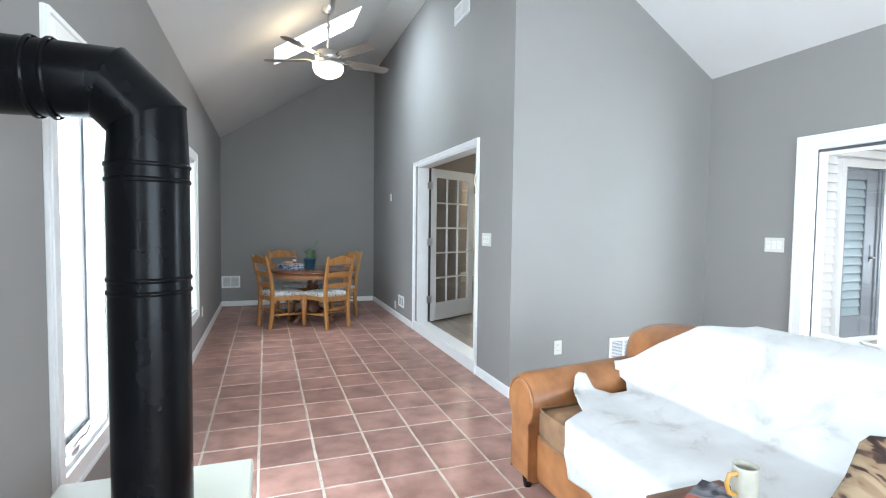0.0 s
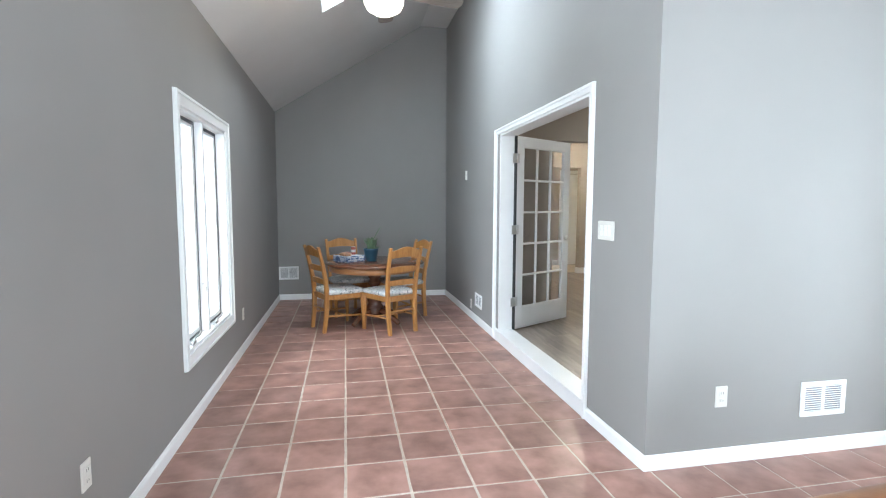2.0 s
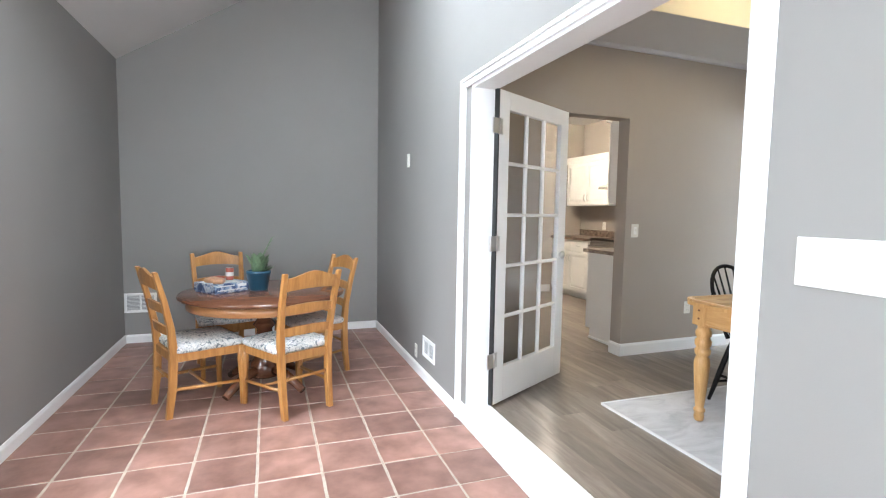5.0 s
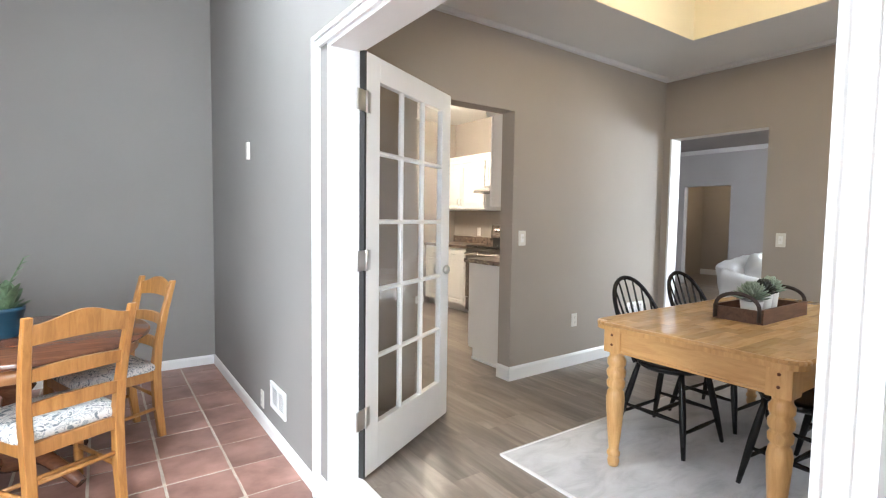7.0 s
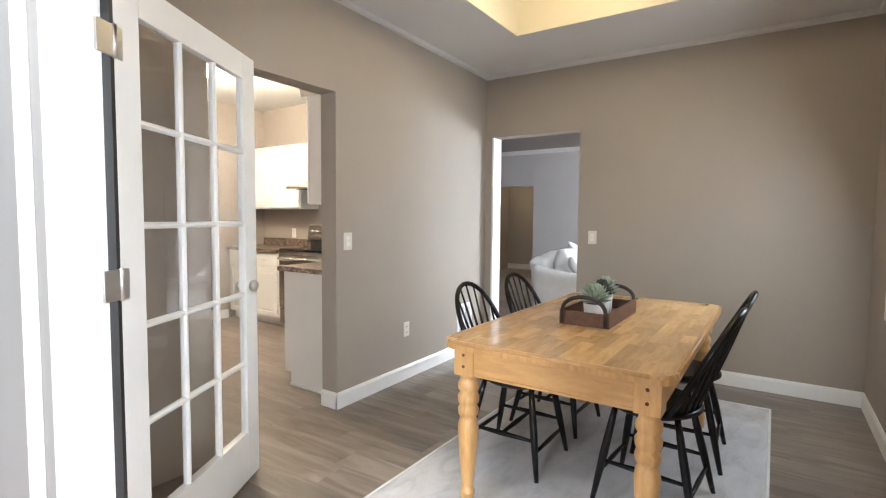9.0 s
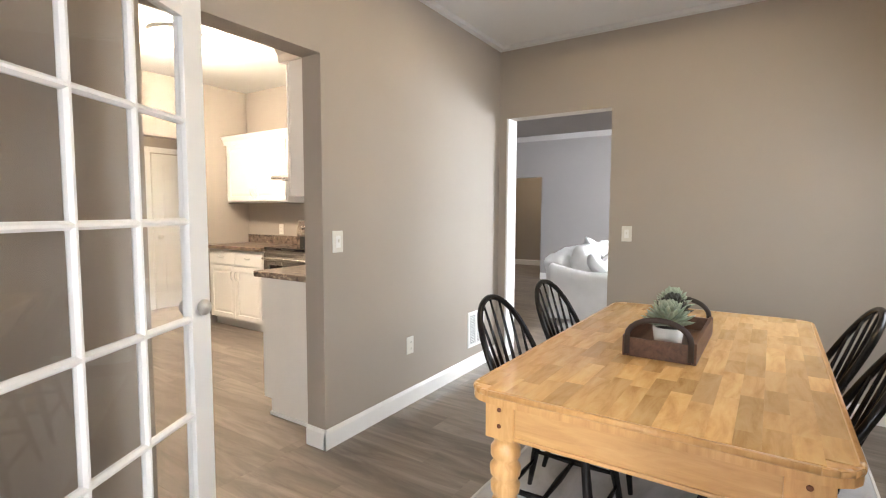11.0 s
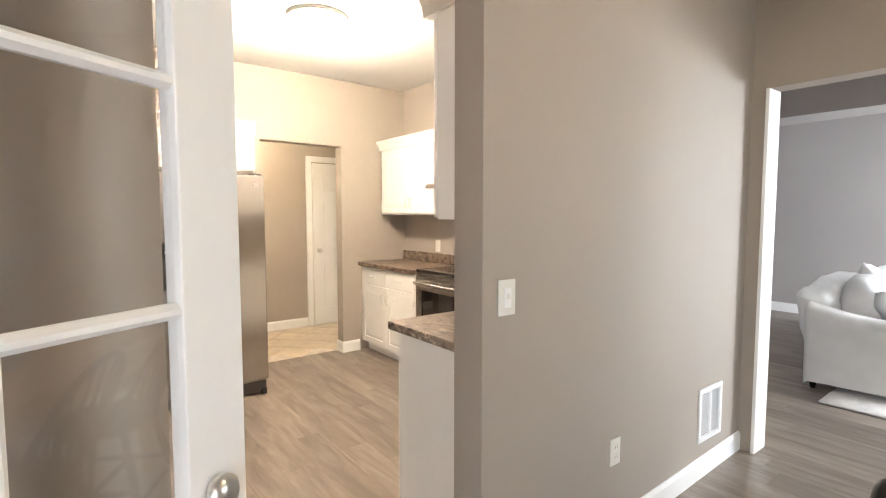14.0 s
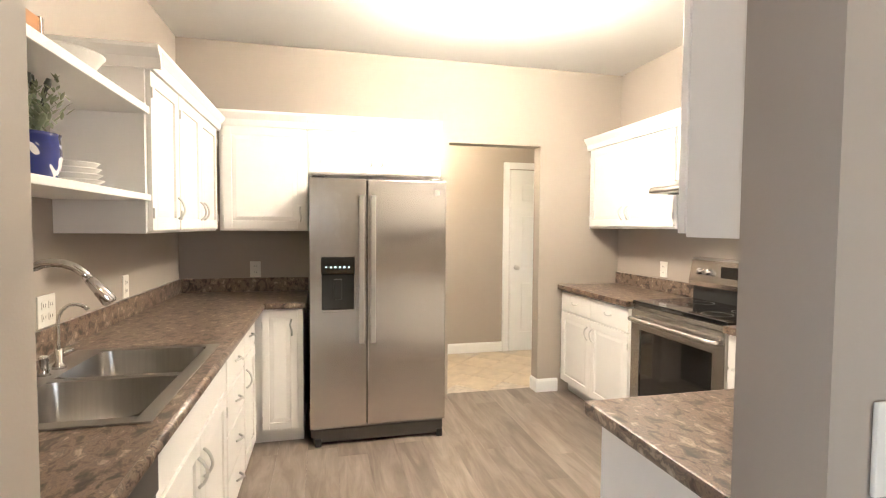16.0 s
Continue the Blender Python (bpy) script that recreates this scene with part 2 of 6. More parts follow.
M_CHROME = mat("chrome", (0.75, 0.74, 0.73), 0.10, metal=1.0, var=0.02)
M_NICKEL = mat("brushed_nickel", (0.66, 0.65, 0.63), 0.30, metal=1.0, var=0.05)
M_BLKGLASS = mat("black_glass", (0.012, 0.011, 0.011), 0.06, var=0.05, coat=0.5)
M_BLKPLAST = mat("black_plastic", (0.02, 0.02, 0.02), 0.4, var=0.1)
M_GASKET = mat("dark_gasket", (0.09, 0.09, 0.095), 0.7)
M_GLASS = glass_mat("clear_glass")
M_TRAYWOOD = ramp_mat("tray_wood", [(0.3, (0.075, 0.037, 0.022)), (0.7, (0.17, 0.085, 0.052))], 6, 0.5, (1, 8, 8), bump=0.1)
M_IRON = mat("dark_strap", (0.06, 0.045, 0.04), 0.5, metal=0.4)
M_POT = mat("white_ceramic", (0.74, 0.72, 0.69), 0.35, var=0.05)
M_TEAL = mat("teal_pot", (0.015, 0.06, 0.10), 0.3, var=0.15)
M_SUCC = mat("succulent_green", (0.33, 0.40, 0.31), 0.55, var=0.25, scale=25)
M_SUCCDARK = mat("dark_succulent", (0.045, 0.05, 0.04), 0.5, var=0.3, scale=25)
M_LEAF = mat("houseplant_green", (0.12, 0.18, 0.10), 0.5, var=0.35, scale=30)
M_SAGE = mat("sage_green", (0.27, 0.30, 0.19), 0.7, var=0.3, scale=40)
M_SOIL = mat("soil", (0.03, 0.02, 0.015), 0.95, bump=0.8)
M_BLUEPOT = ramp_mat("blue_painted_ceramic", [(0.48, (0.012, 0.02, 0.13)), (0.55, (0.015, 0.025, 0.16)), (0.58, (0.70, 0.70, 0.70)), (0.7, (0.74, 0.74, 0.73))], 22.0, 0.2, (1, 1, 0.8), distortion=0.6, detail=1)
M_PILLOW = ramp_mat("animal_print", [(0.42, (0.025, 0.014, 0.011)), (0.49, (0.07, 0.035, 0.024)), (0.53, (0.24, 0.155, 0.09)), (0.7, (0.36, 0.26, 0.16))], 5.0, 0.85, (1, 3.2, 1), distortion=1.5, detail=2)
M_MUG = mat("stoneware_mug", (0.36, 0.34, 0.28), 0.35, var=0.12, scale=20)
M_GOLD = mat("ochre_glaze", (0.42, 0.22, 0.05), 0.3, var=0.1)
M_MAG = ramp_mat("magazine_cover", [(0.40, (0.03, 0.03, 0.04)), (0.5, (0.22, 0.22, 0.24)), (0.58, (0.35, 0.08, 0.05)), (0.7, (0.05, 0.05, 0.06))], 9.0, 0.25, detail=2)
M_PAPER = mat("paper_edge", (0.65, 0.64, 0.62), 0.8)
M_BOX = ramp_mat("printed_box", [(0.40, (0.04, 0.07, 0.16)), (0.5, (0.20, 0.27, 0.40)), (0.6, (0.55, 0.56, 0.58)), (0.7, (0.12, 0.10, 0.16))], 22.0, 0.4, detail=2)
M_RED = mat("red_wrapper", (0.36, 0.09, 0.06), 0.35, var=0.25, scale=40)
M_ORANGE = mat("orange_wrapper", (0.48, 0.27, 0.15), 0.4, var=0.25, scale=30)
M_SIDING = mat("white_siding", (0.80, 0.80, 0.80), 0.6, var=0.03)
M_STORM = mat("grey_storm_door", (0.24, 0.26, 0.29), 0.5, var=0.05)
M_SLAT = mat("blue_grey_slat", (0.30, 0.37, 0.40), 0.5, var=0.05)
M_GRASS = mat("grass", (0.13, 0.22, 0.10), 0.95, var=0.35, scale=0.8, bump=0.8, bump_scale=30)
M_CONC = mat("concrete_patio", (0.50, 0.49, 0.47), 0.9, var=0.1, scale=3, bump=0.3)
M_ROOF = mat("far_roof", (0.20, 0.19, 0.19), 0.9)
M_LAMPGLASS = glow("lamp_glass", (1.0, 0.86, 0.66), 7.0)
M_SKYPANE = glow("skylight_pane", (0.93, 0.97, 1.0), 3.0)
M_BACK = glow("pale_sky_backdrop", (0.95, 0.98, 1.0), 1.3)
M_LED = glow("display_light", (0.7, 0.9, 1.0), 2.0)
M_BLADE = ramp_mat("greyed_wood_blade", [(0.3, (0.20, 0.17, 0.145)), (0.7, (0.32, 0.28, 0.24))], 6, 0.35, (1, 8, 8))


# ---- mesh helpers ----
def box(bm, x0, x1, y0, y1, z0, z1, bevel=0.0):
    m = Matrix.Translation(((x0 + x1) / 2, (y0 + y1) / 2, (z0 + z1) / 2)) @ Matrix.Diagonal((abs(x1 - x0), abs(y1 - y0), abs(z1 - z0), 1))
    r = bmesh.ops.create_cube(bm, size=1, matrix=m)
    if bevel:
        es = list({e for v in r["verts"] for e in v.link_edges})
        bmesh.ops.bevel(bm, geom=es, offset=bevel, segments=2, profile=0.6, affect="EDGES")
    return bm


def bx(*a, **k):
    return box(bmesh.new(), *a, **k)


def lathe(bm, rings, seg=20, m=None, cap=True):
    """A turned shape round z from (radius, height) pairs."""
    m = m or Matrix()
    loops = []
    for r, z in rings:
        loops.append([bm.verts.new(m @ Vector((r * math.cos(2 * math.pi * i / seg), r * math.sin(2 * math.pi * i / seg), z))) for i in range(seg)])
    for a, b in zip(loops, loops[1:]):
        for i in range(seg):
            f = bm.faces.new((a[i], a[(i + 1) % seg], b[(i + 1) % seg], b[i]))
            f.smooth = True
    if cap:
        bm.faces.new(loops[0][::-1])
        bm.faces.new(loops[-1])
    return bm


def tube(bm, pts, rad, seg=8, radii=None, flat=1.0):
    """A round bar along points; radii may vary along it."""
    pts = [Vector(p) for p in pts]
    loops = []
    up = Vector((0, 0, 1))
    side = None
    for i, p in enumerate(pts):
        d = (pts[min(i + 1, len(pts) - 1)] - pts[max(i - 1, 0)]).normalized()
        if side is None:
            ref = up if abs(d.dot(up)) < 0.9 else Vector((1, 0, 0))
            side = d.cross(ref).normalized()
        side = (side - d * side.dot(d)).normalized()
        oth = d.cross(side)
        r = radii[i] if radii else rad
        loops.append([bm.verts.new(p + side * (r * math.cos(2 * math.pi * k / seg)) + oth * (r * flat * math.sin(2 * math.pi * k / seg))) for k in range(seg)])
    for a, b in zip(loops, loops[1:]):
        for i in range(seg):
            f = bm.faces.new((a[i], a[(i + 1) % seg], b[(i + 1) % seg], b[i]))
            f.smooth = True
    bm.faces.new(loops[0][::-1])
    bm.faces.new(loops[-1])
    return bm


def prism(bm, poly, axis, a, b):
    """A polygon of (u, v) pairs pushed along an axis from a to b."""
    def put(u, v, w):
        return {"x": (w, u, v), "y": (u, w, v), "z": (u, v, w)}[axis]
    lo = [bm.verts.new(put(u, v, a)) for u, v in poly]
    hi = [bm.verts.new(put(u, v, b)) for u, v in poly]
    bm.faces.new(lo[::-1])
    bm.faces.new(hi)
    for i in range(len(poly)):
        j = (i + 1) % len(poly)
        bm.faces.new((lo[i], lo[j], hi[j], hi[i]))
    return bm


def soft_box(x0, x1, y0, y1, z0, z1, r=0.06, puff=0.0, seg=4, cuts=6, wob=0.0, seed=0.0):
    """A cushion: a rounded block whose faces swell."""
    bm = bmesh.new()
    c = Vector(((x0 + x1) / 2, (y0 + y1) / 2, (z0 + z1) / 2))
    h = Vector(((x1 - x0) / 2, (y1 - y0) / 2, (z1 - z0) / 2))
    bmesh.ops.create_cube(bm, size=2)
    bmesh.ops.subdivide_edges(bm, edges=bm.edges[:], cuts=cuts, use_grid_fill=True)
    for v in bm.verts:
        p = v.co.copy()
        q = Vector((p.x * h.x, p.y * h.y, p.z * h.z))
        inner = Vector((max(-h.x + r, min(h.x - r, q.x)), max(-h.y + r, min(h.y - r, q.y)), max(-h.z + r, min(h.z - r, q.z))))
        d = q - inner
        if d.length > 1e-6:
            q = inner + d.normalized() * min(r, max(abs(d.x), abs(d.y), abs(d.z)))
        q.z += puff * (1 - p.x ** 2) * (1 - p.y ** 2) * p.z
        if wob:
            q += Vector(noise.noise_vector(q * 6 + Vector((seed, 0, 0)))) * wob
        v.co = c + q
    for f in bm.faces:
        f.smooth = True
    return bm


def link(name, bm, material, fix=True):
    if fix:
        bmesh.ops.recalc_face_normals(bm, faces=bm.faces[:])
    me = bpy.data.meshes.new(name)
    bm.to_mesh(me)
    bm.free()
    me.materials.append(material)
    return new(name, me)


def part(name, bm, material, parent, label=""):
    ob = link(name, bm, material)
    ob.parent = parent
    if label:
        ob["label"] = label
    return ob


def thing(name, m, label, category, group="", kind=""):
    ob = new(name)
    ob.matrix_basis = m
    return tagged(ob, label, category, group, kind)


def single(name, bm, material, label, category, m=None, group="", kind=""):
    ob = link(name, bm, material)
    if m is not None:
        ob.matrix_basis = m
    return tagged(ob, label, category, group, kind)


def structure(name, bm, material, label="", category=""):
    return tagged(link(name, bm, material), label, category, "", "structure")


def holed(bm, axis, a, b, u0, u1, z0, z1, holes):
    """A wall across the given axis from a to b, with openings (u0, u1, z0, z1) through it."""
    us = sorted({u0, u1, *[h[0] for h in holes], *[h[1] for h in holes]})
    zs = sorted({z0, z1, *[h[2] for h in holes], *[h[3] for h in holes]})
    us, zs = [u for u in us if u0 <= u <= u1], [z for z in zs if z0 <= z <= z1]
    for p, q in zip(us, us[1:]):
        for r, s in zip(zs, zs[1:]):
            if any(h[0] < (p + q) / 2 < h[1] and h[2] < (r + s) / 2 < h[3] for h in holes):
                continue
            if axis == "x":
                box(bm, a, b, p, q, r, s)
            else:
                box(bm, p, q, a, b, r, s)
    bmesh.ops.remove_doubles(bm, verts=bm.verts[:], dist=1e-5)
    seen = {}
    for f in bm.faces:
        seen.setdefault(tuple(round(c, 4) for c in f.calc_center_median()), []).append(f)
    bmesh.ops.delete(bm, geom=[f for fs in seen.values() if len(fs) > 1 for f in fs], context="FACES_ONLY")
    return bm


# ---- large structure ----
RZ = 4.2                       # flat top of the sunroom ceiling
FL, FR = 1.56, 1.90            # where the slopes meet the flat top
EZ = 2.825                     # eaves
SL, SR = (RZ - EZ) / (FL - W), (RZ - EZ) / (E - FR)
DOOR = (4.06, 5.99, F, 2.19)  # doorway to the dining room
KO = (2.86, 3.735, F, 2.225)   # opening to the kitchen
LO = (5.745, 6.635, F, 2.222)   # opening to the living room
KD = (4.12, 4.905, F, 2.19)    # kitchen doorway to the hall
WIN1, WIN2 = (4.37, 5.57, 0.48, 2.06), (1.87, 2.44, 0.48, 2.06)
WIN0 = (-2.3, -0.1, 0.48, 2.3)
EWIN = (0.85, 2.42, 0.545, 2.06)
SWIN = (0.4, 3.0, 0.3, 2.3)

bm = holed(bmesh.new(), "x", W - 0.16, W, S0, B + 0.14, 0, EZ, [WIN0, WIN1, WIN2])
structure("wall_west", bm, M_GREY, "grey painted wall with white casement windows", "wall")
bm = holed(bmesh.new(), "x", R, R2, N + 0.31, B, 0, RZ + 0.1, [(DOOR[0], DOOR[1], 0, DOOR[3])])
structure("wall_sunroom_dining", bm, M_GREY, "tall grey painted wall with a doorway", "wall")
bm = prism(bmesh.new(), [(W, 0), (R2, 0), (R2, RZ), (FL, RZ), (W, EZ)], "y", B, B + 0.14)
structure("wall_north", bm, M_GREY, "dark grey painted gable wall", "wall")
bm = prism(bmesh.new(), [(R, 0), (E, 0), (E, EZ), (FR + 0.075, RZ - 0.075 * SR), (R, RZ - 0.075 * SR)], "y", N, N + 0.31)
structure("wall_nook", bm, M_GREY, "pale grey wall lit by daylight", "wall")
bm = holed(bmesh.new(), "x", E, E + 0.16, S0, N + 0.31, 0, EZ, [EWIN])
structure("wall_east", bm, M_GREY, "grey painted wall with a white window", "wall")
bm = holed(bmesh.new(), "y", S0 - 0.14, S0, W - 0.16, E + 0.16, 0, EZ, [SWIN])
prism(bm, [(W, EZ), (E, EZ), (FR, RZ), (FL, RZ)], "y", S0 - 0.14, S0)
structure("wall_south", bm, M_GREY, "grey painted wall", "wall")

# sunroom ceiling with a skylight opening in the west slope
SKY = (0.19, 1.15, 5.57, 6.20)
bm = bmesh.new()


def slope_piece(bm, x0, x1, y0, y1):
    z = lambda x: EZ + SL * (x - W)
    prism(bm, [(x0, z(x0)), (x1, z(x1)), (x1, z(x1) + 0.2), (x0, z(x0) + 0.2)], "y", y0, y1)


slope_piece(bm, W - 0.16, SKY[0], S0, B + 0.14)
slope_piece(bm, SKY[0], SKY[1], S0, SKY[2])
slope_piece(bm, SKY[0], SKY[1], SKY[3], B + 0.14)
slope_piece(bm, SKY[1], FL, S0, B + 0.14)
prism(bm, [(FL, RZ), (FR, RZ), (FR, RZ + 0.2), (FL, RZ + 0.2)], "y", S0, N)
prism(bm, [(FL, RZ), (R2, RZ), (R2, RZ + 0.2), (FL, RZ + 0.2)], "y", N, B + 0.14)
prism(bm, [(FR, RZ), (E + 0.16, EZ - 0.16 * SR), (E + 0.16, EZ + 0.2 - 0.16 * SR), (FR, RZ + 0.2)], "y", S0, N)
structure("ceiling", bm, M_CEIL, "white vaulted ceiling with a skylight", "ceiling")
z0, z1 = EZ + SL * (SKY[0] - W) + 0.17, EZ + SL * (SKY[1] - W) + 0.17
sl = thing("skylight", Matrix(), "skylight pane glowing white in the sloped ceiling", "skylight")
# opaque pane with its own glow in place of the sky above
part("pane", prism(bmesh.new(), [(SKY[0], z0), (SKY[1], z1), (SKY[1], z1 + 0.02), (SKY[0], z0 + 0.02)], "y", SKY[2], SKY[3]), M_SKYPANE, sl)



def skew(bm):
    """The dining face of the kitchen wall runs slightly out of square."""
    for v in bm.verts:
        if v.co.x > 3.8 and v.co.y < KY + 0.02 and v.co.y > KY - 0.06:
            v.co.y += 0.028 * (v.co.x - 3.8)


# dining room, kitchen, hall and living room
bm = holed(bmesh.new(), "y", KY, KY2, R2, 6.0, 0, CEIL + 0.3, [(KO[0], KO[1], 0, KO[3])])
skew(bm)
structure("wall_dining_kitchen", bm, M_GREIGE, "greige painted wall with an opening to the kitchen", "wall")
bm = holed(bmesh.new(), "x", DX, DX2, DS, KY + 0.07, 0, CEIL + 0.3, [(LO[0], LO[1], 0, LO[3])])
structure("wall_dining_living", bm, M_GREIGE, "greige painted wall with an opening to the living room", "wall")
structure("wall_dining_south", holed(bmesh.new(), "y", DS - 0.02, DS + 0.003, R2, DX2, 0, CEIL + 0.1, [(4.2, 5.12, 0.92, 2.08)]), M_GREIGE, "greige painted wall", "wall")
structure("wall_dining_west", holed(bmesh.new(), "x", R2, R2 + 0.004, DS, KY, 0, CEIL + 0.1, [(DOOR[0], DOOR[1], 0, DOOR[3])]), M_GREIGE, "greige painted wall round the french doors", "wall")
bm = holed(bmesh.new(), "y", KN, KN + 0.12, KW - 0.03, 6.4, 0, CEIL + 0.1, [(KD[0], KD[1], 0, KD[3])])
structure("wall_kitchen_north", bm, M_GREIGE, "greige kitchen wall with a doorway to the hall", "wall")
structure("wall_kitchen_west", bx(R2, KW, KY2, KN, 0, CEIL + 0.1), M_GREIGE, "greige kitchen wall behind the sink", "wall")
structure("wall_kitchen_east", bx(KE, KE + 0.14, KY2, KN, 0, CEIL + 0.1), M_GREIGE, "greige kitchen wall behind the range", "wall")
structure("wall_hall", box(box(bx(3.0, 6.4, 11.4, 11.52, 0, CEIL), 3.0, 3.1, KN + 0.12, 11.4, 0, CEIL), 6.3, 6.4, KN + 0.12, 11.4, 0, CEIL), M_GREIGE, "beige hall wall", "wall")
bm = bmesh.new()
TX0, TX1, TY0, TY1, TH = 2.97, 5.0, 4.36, 5.98, 0.32
for a in [(R2, TX0, DS, KY + 0.08), (TX1, DX, DS, KY + 0.08), (TX0, TX1, DS, TY0), (TX0, TX1, TY1, KY + 0.08)]:
    box(bm, a[0], a[1], a[2], a[3], CEIL, CEIL + 0.12)
structure("ceiling_dining", bm, M_CEIL, "white dining room ceiling round a raised tray", "ceiling")
bm = bmesh.new()
e = 0.005
box(bm, TX0 - 0.05, TX0 + e, TY0 + e, TY1 - e, CEIL + 0.002, CEIL + TH)
box(bm, TX1 - e, TX1 + 0.05, TY0 + e, TY1 - e, CEIL + 0.002, CEIL + TH)
box(bm, TX0 - 0.05, TX1 + 0.05, TY0 - 0.05, TY0 + e, CEIL + 0.002, CEIL + TH)
box(bm, TX0 - 0.05, TX1 + 0.05, TY1 - e, TY1 + 0.05, CEIL + 0.002, CEIL + TH)
box(bm, TX0 - 0.05, TX1 + 0.05, TY0 - 0.05, TY1 + 0.05, CEIL + TH, CEIL + TH + 0.05)
structure("ceiling_tray", bm, M_TRAY, "cream tray recess in the dining ceiling", "ceiling")
structure("ceiling_kitchen", box(bx(KW, KE, KY2, KN, CEIL, CEIL + 0.1), 3.1, 6.3, KN + 0.12, 11.4, 2.6, 2.7), M_CEIL, "white kitchen ceiling", "ceiling")
# living room shell
LX, LN, LS = 10.9, 9.6, 3.76
structure("wall_living_east", holed(bmesh.new(), "x", LX, LX + 0.14, LS, LN, 0, 3.0, [(8.40, 9.3, F, 2.1)]), M_LIVING, "grey living room wall with a dark opening", "wall")
structure("wall_living_north", bx(DX2, LX, LN, LN + 0.1, 0, 3.0), M_LIVING, "grey living room wall", "wall")
# the south window is assumed; its opening holds the living room lamp
structure("wall_living_south", holed(bmesh.new(), "y", LS - 0.12, LS, DX2, LX, 0, 3.0, [(7.3, 9.9, 0.7, 2.3)]), M_LIVING, "grey living room wall with an assumed unseen window", "wall")
structure("wall_living_west", bx(6.0, 6.01, KY, LN, 0, 3.0), M_LIVING, "grey living room wall", "wall")
structure("wall_far_hall", box(box(bx(13.2, 13.3, 7.8, 10.2, 0, 3.0), LX + 0.14, 13.2, 10.1, 10.2, 0, 3.0), LX + 0.14, 13.2, 7.8, 7.9, 0, 3.0), M_GREIGE, "beige wall of a dim passage", "wall")
structure("ceiling_living", box(bx(DX2, LX, LS, LN, 2.99, 3.09), LX + 0.14, 13.3, 7.8, 10.2, 2.75, 2.85), M_CEIL, "white living room ceiling", "ceiling")
structure("soffit", bx(DX2 + 1.3, DX2 + 1.7, LS, LN, 2.29, 2.989), M_LIVING, "grey painted ceiling beam in the living room", "trim")
structure("assumed_living_pane", bx(7.3, 9.9, LS - 0.07, LS - 0.06, 0.7, 2.3), M_GLASS).visible_shadow = False

# ground and floors
structure("ground", bx(-3000, W - 0.16, -3000, 3000, -0.62, -0.4), M_GRASS, "green lawn outside the windows", "ground")
# pale strip between the lawn and the west wall
structure("pale_strip", bx(W - 2.4, W - 0.161, -12, 14, -0.42, -0.36), M_CONC, "pale flat strip along the house", "ground")
structure("patio", bx(E + 0.16, 30, -20, 3.48, -0.5, -0.05), M_CONC, "pale concrete patio", "ground")
floor = structure("floor", box(bx(W - 0.1, R2, S0, B, -0.1, -0.0025), R2, E, S0, N, -0.1, -0.0025), M_GROUT, "terracotta tile floor with pale grout", "floor")
floor2 = structure("floor_dining", box(bx(R2, DX2 + 0.01, DS, KN + 0.12, -0.1, F - 0.004), DX2 + 0.01, 13.2, LS, 10.1, -0.1, F - 0.004), M_GASKET, "grey-brown vinyl plank floor", "floor")
hall = structure("floor_hall", bx(3.1, 6.3, KN + 0.12, 11.4, -0.1, F - 0.004), M_GROUT, "cream tiled hall floor", "floor")

# skirting boards
bm = bmesh.new()


def skirt(bm, axis, face, sign, u0, u1, z, h=0.085, d=0.014):
    poly = [(face, z), (face + sign * d, z), (face + sign * d, z + h - 0.02), (face + sign * d * 0.4, z + h), (face, z + h)]
    if axis == "x":
        prism(bm, poly, "y", u0, u1)
    else:
        lo = [(u0, p[0], p[1]) for p in poly]
        vs = [bm.verts.new(p) for p in lo]
        ws = [bm.verts.new((u1, p[1], p[2])) for p in lo]
        bm.faces.new(vs)
        bm.faces.new(ws[::-1])
        for i in range(5):
            bm.faces.new((vs[i], vs[(i + 1) % 5], ws[(i + 1) % 5], ws[i]))


def baseboard(*runs):
    bm = bmesh.new()
    for r in runs:
        skirt(bm, *r)
    skew(bm)
    return structure("baseboard", bm, M_TRIM, "white painted baseboard", "baseboard")


baseboard(("x", W, 1, S0, B, 0))
baseboard(("y", B, -1, W + 0.014, R - 0.014, 0))
baseboard(("x", R, -1, 6.14, B, 0), ("x", R, -1, N - 0.014, 4.005, 0))
baseboard(("y", N, -1, R, E, 0))
baseboard(("x", E, -1, S0, N - 0.014, 0))
baseboard(("y", KY, -1, KO[1] - 0.014, DX, F, 0.11), ("x", KO[1], -1, KY - 0.014, KY2, F, 0.11))
baseboard(("x", DX, -1, DS, LO[0], F, 0.11))
baseboard(("y", DS + 0.003, 1, R2, DX - 0.014, F, 0.11))
baseboard(("y", KN, -1, KD[1], 5.09, F, 0.11), ("x", KD[1], -1, KN - 0.014, KN + 0.12, F, 0.11))
baseboard(("y", 11.4, -1, 3.1, 5.09, F, 0.11))
baseboard(("x", LX, -1, LS, 8.40, F, 0.13), ("x", 13.2, -1, 7.9, 10.1, F, 0.13))
bm = bmesh.new()
for a, b, c, d in [(R2, DX, KY - 0.05, KY), (R2, DX, DS, DS + 0.05), (DX - 0.05, DX, DS + 0.05, KY - 0.05), (R2 + 0.004, R2 + 0.05, DS + 0.05, KY - 0.05)]:
    box(bm, a, b, c, d, CEIL - 0.035, CEIL - 0.002)
skew(bm)
structure("crown_trim", bm, M_CEIL, "white crown trim round the dining ceiling", "trim")

# doorway trim: jambs, casing, sill
bm = bmesh.new()
y0, y1, zt = DOOR[0], DOOR[1], DOOR[3]
J = 0.025
box(bm, R - 0.004, R2 + 0.01, y0, y0 + J, F, zt)
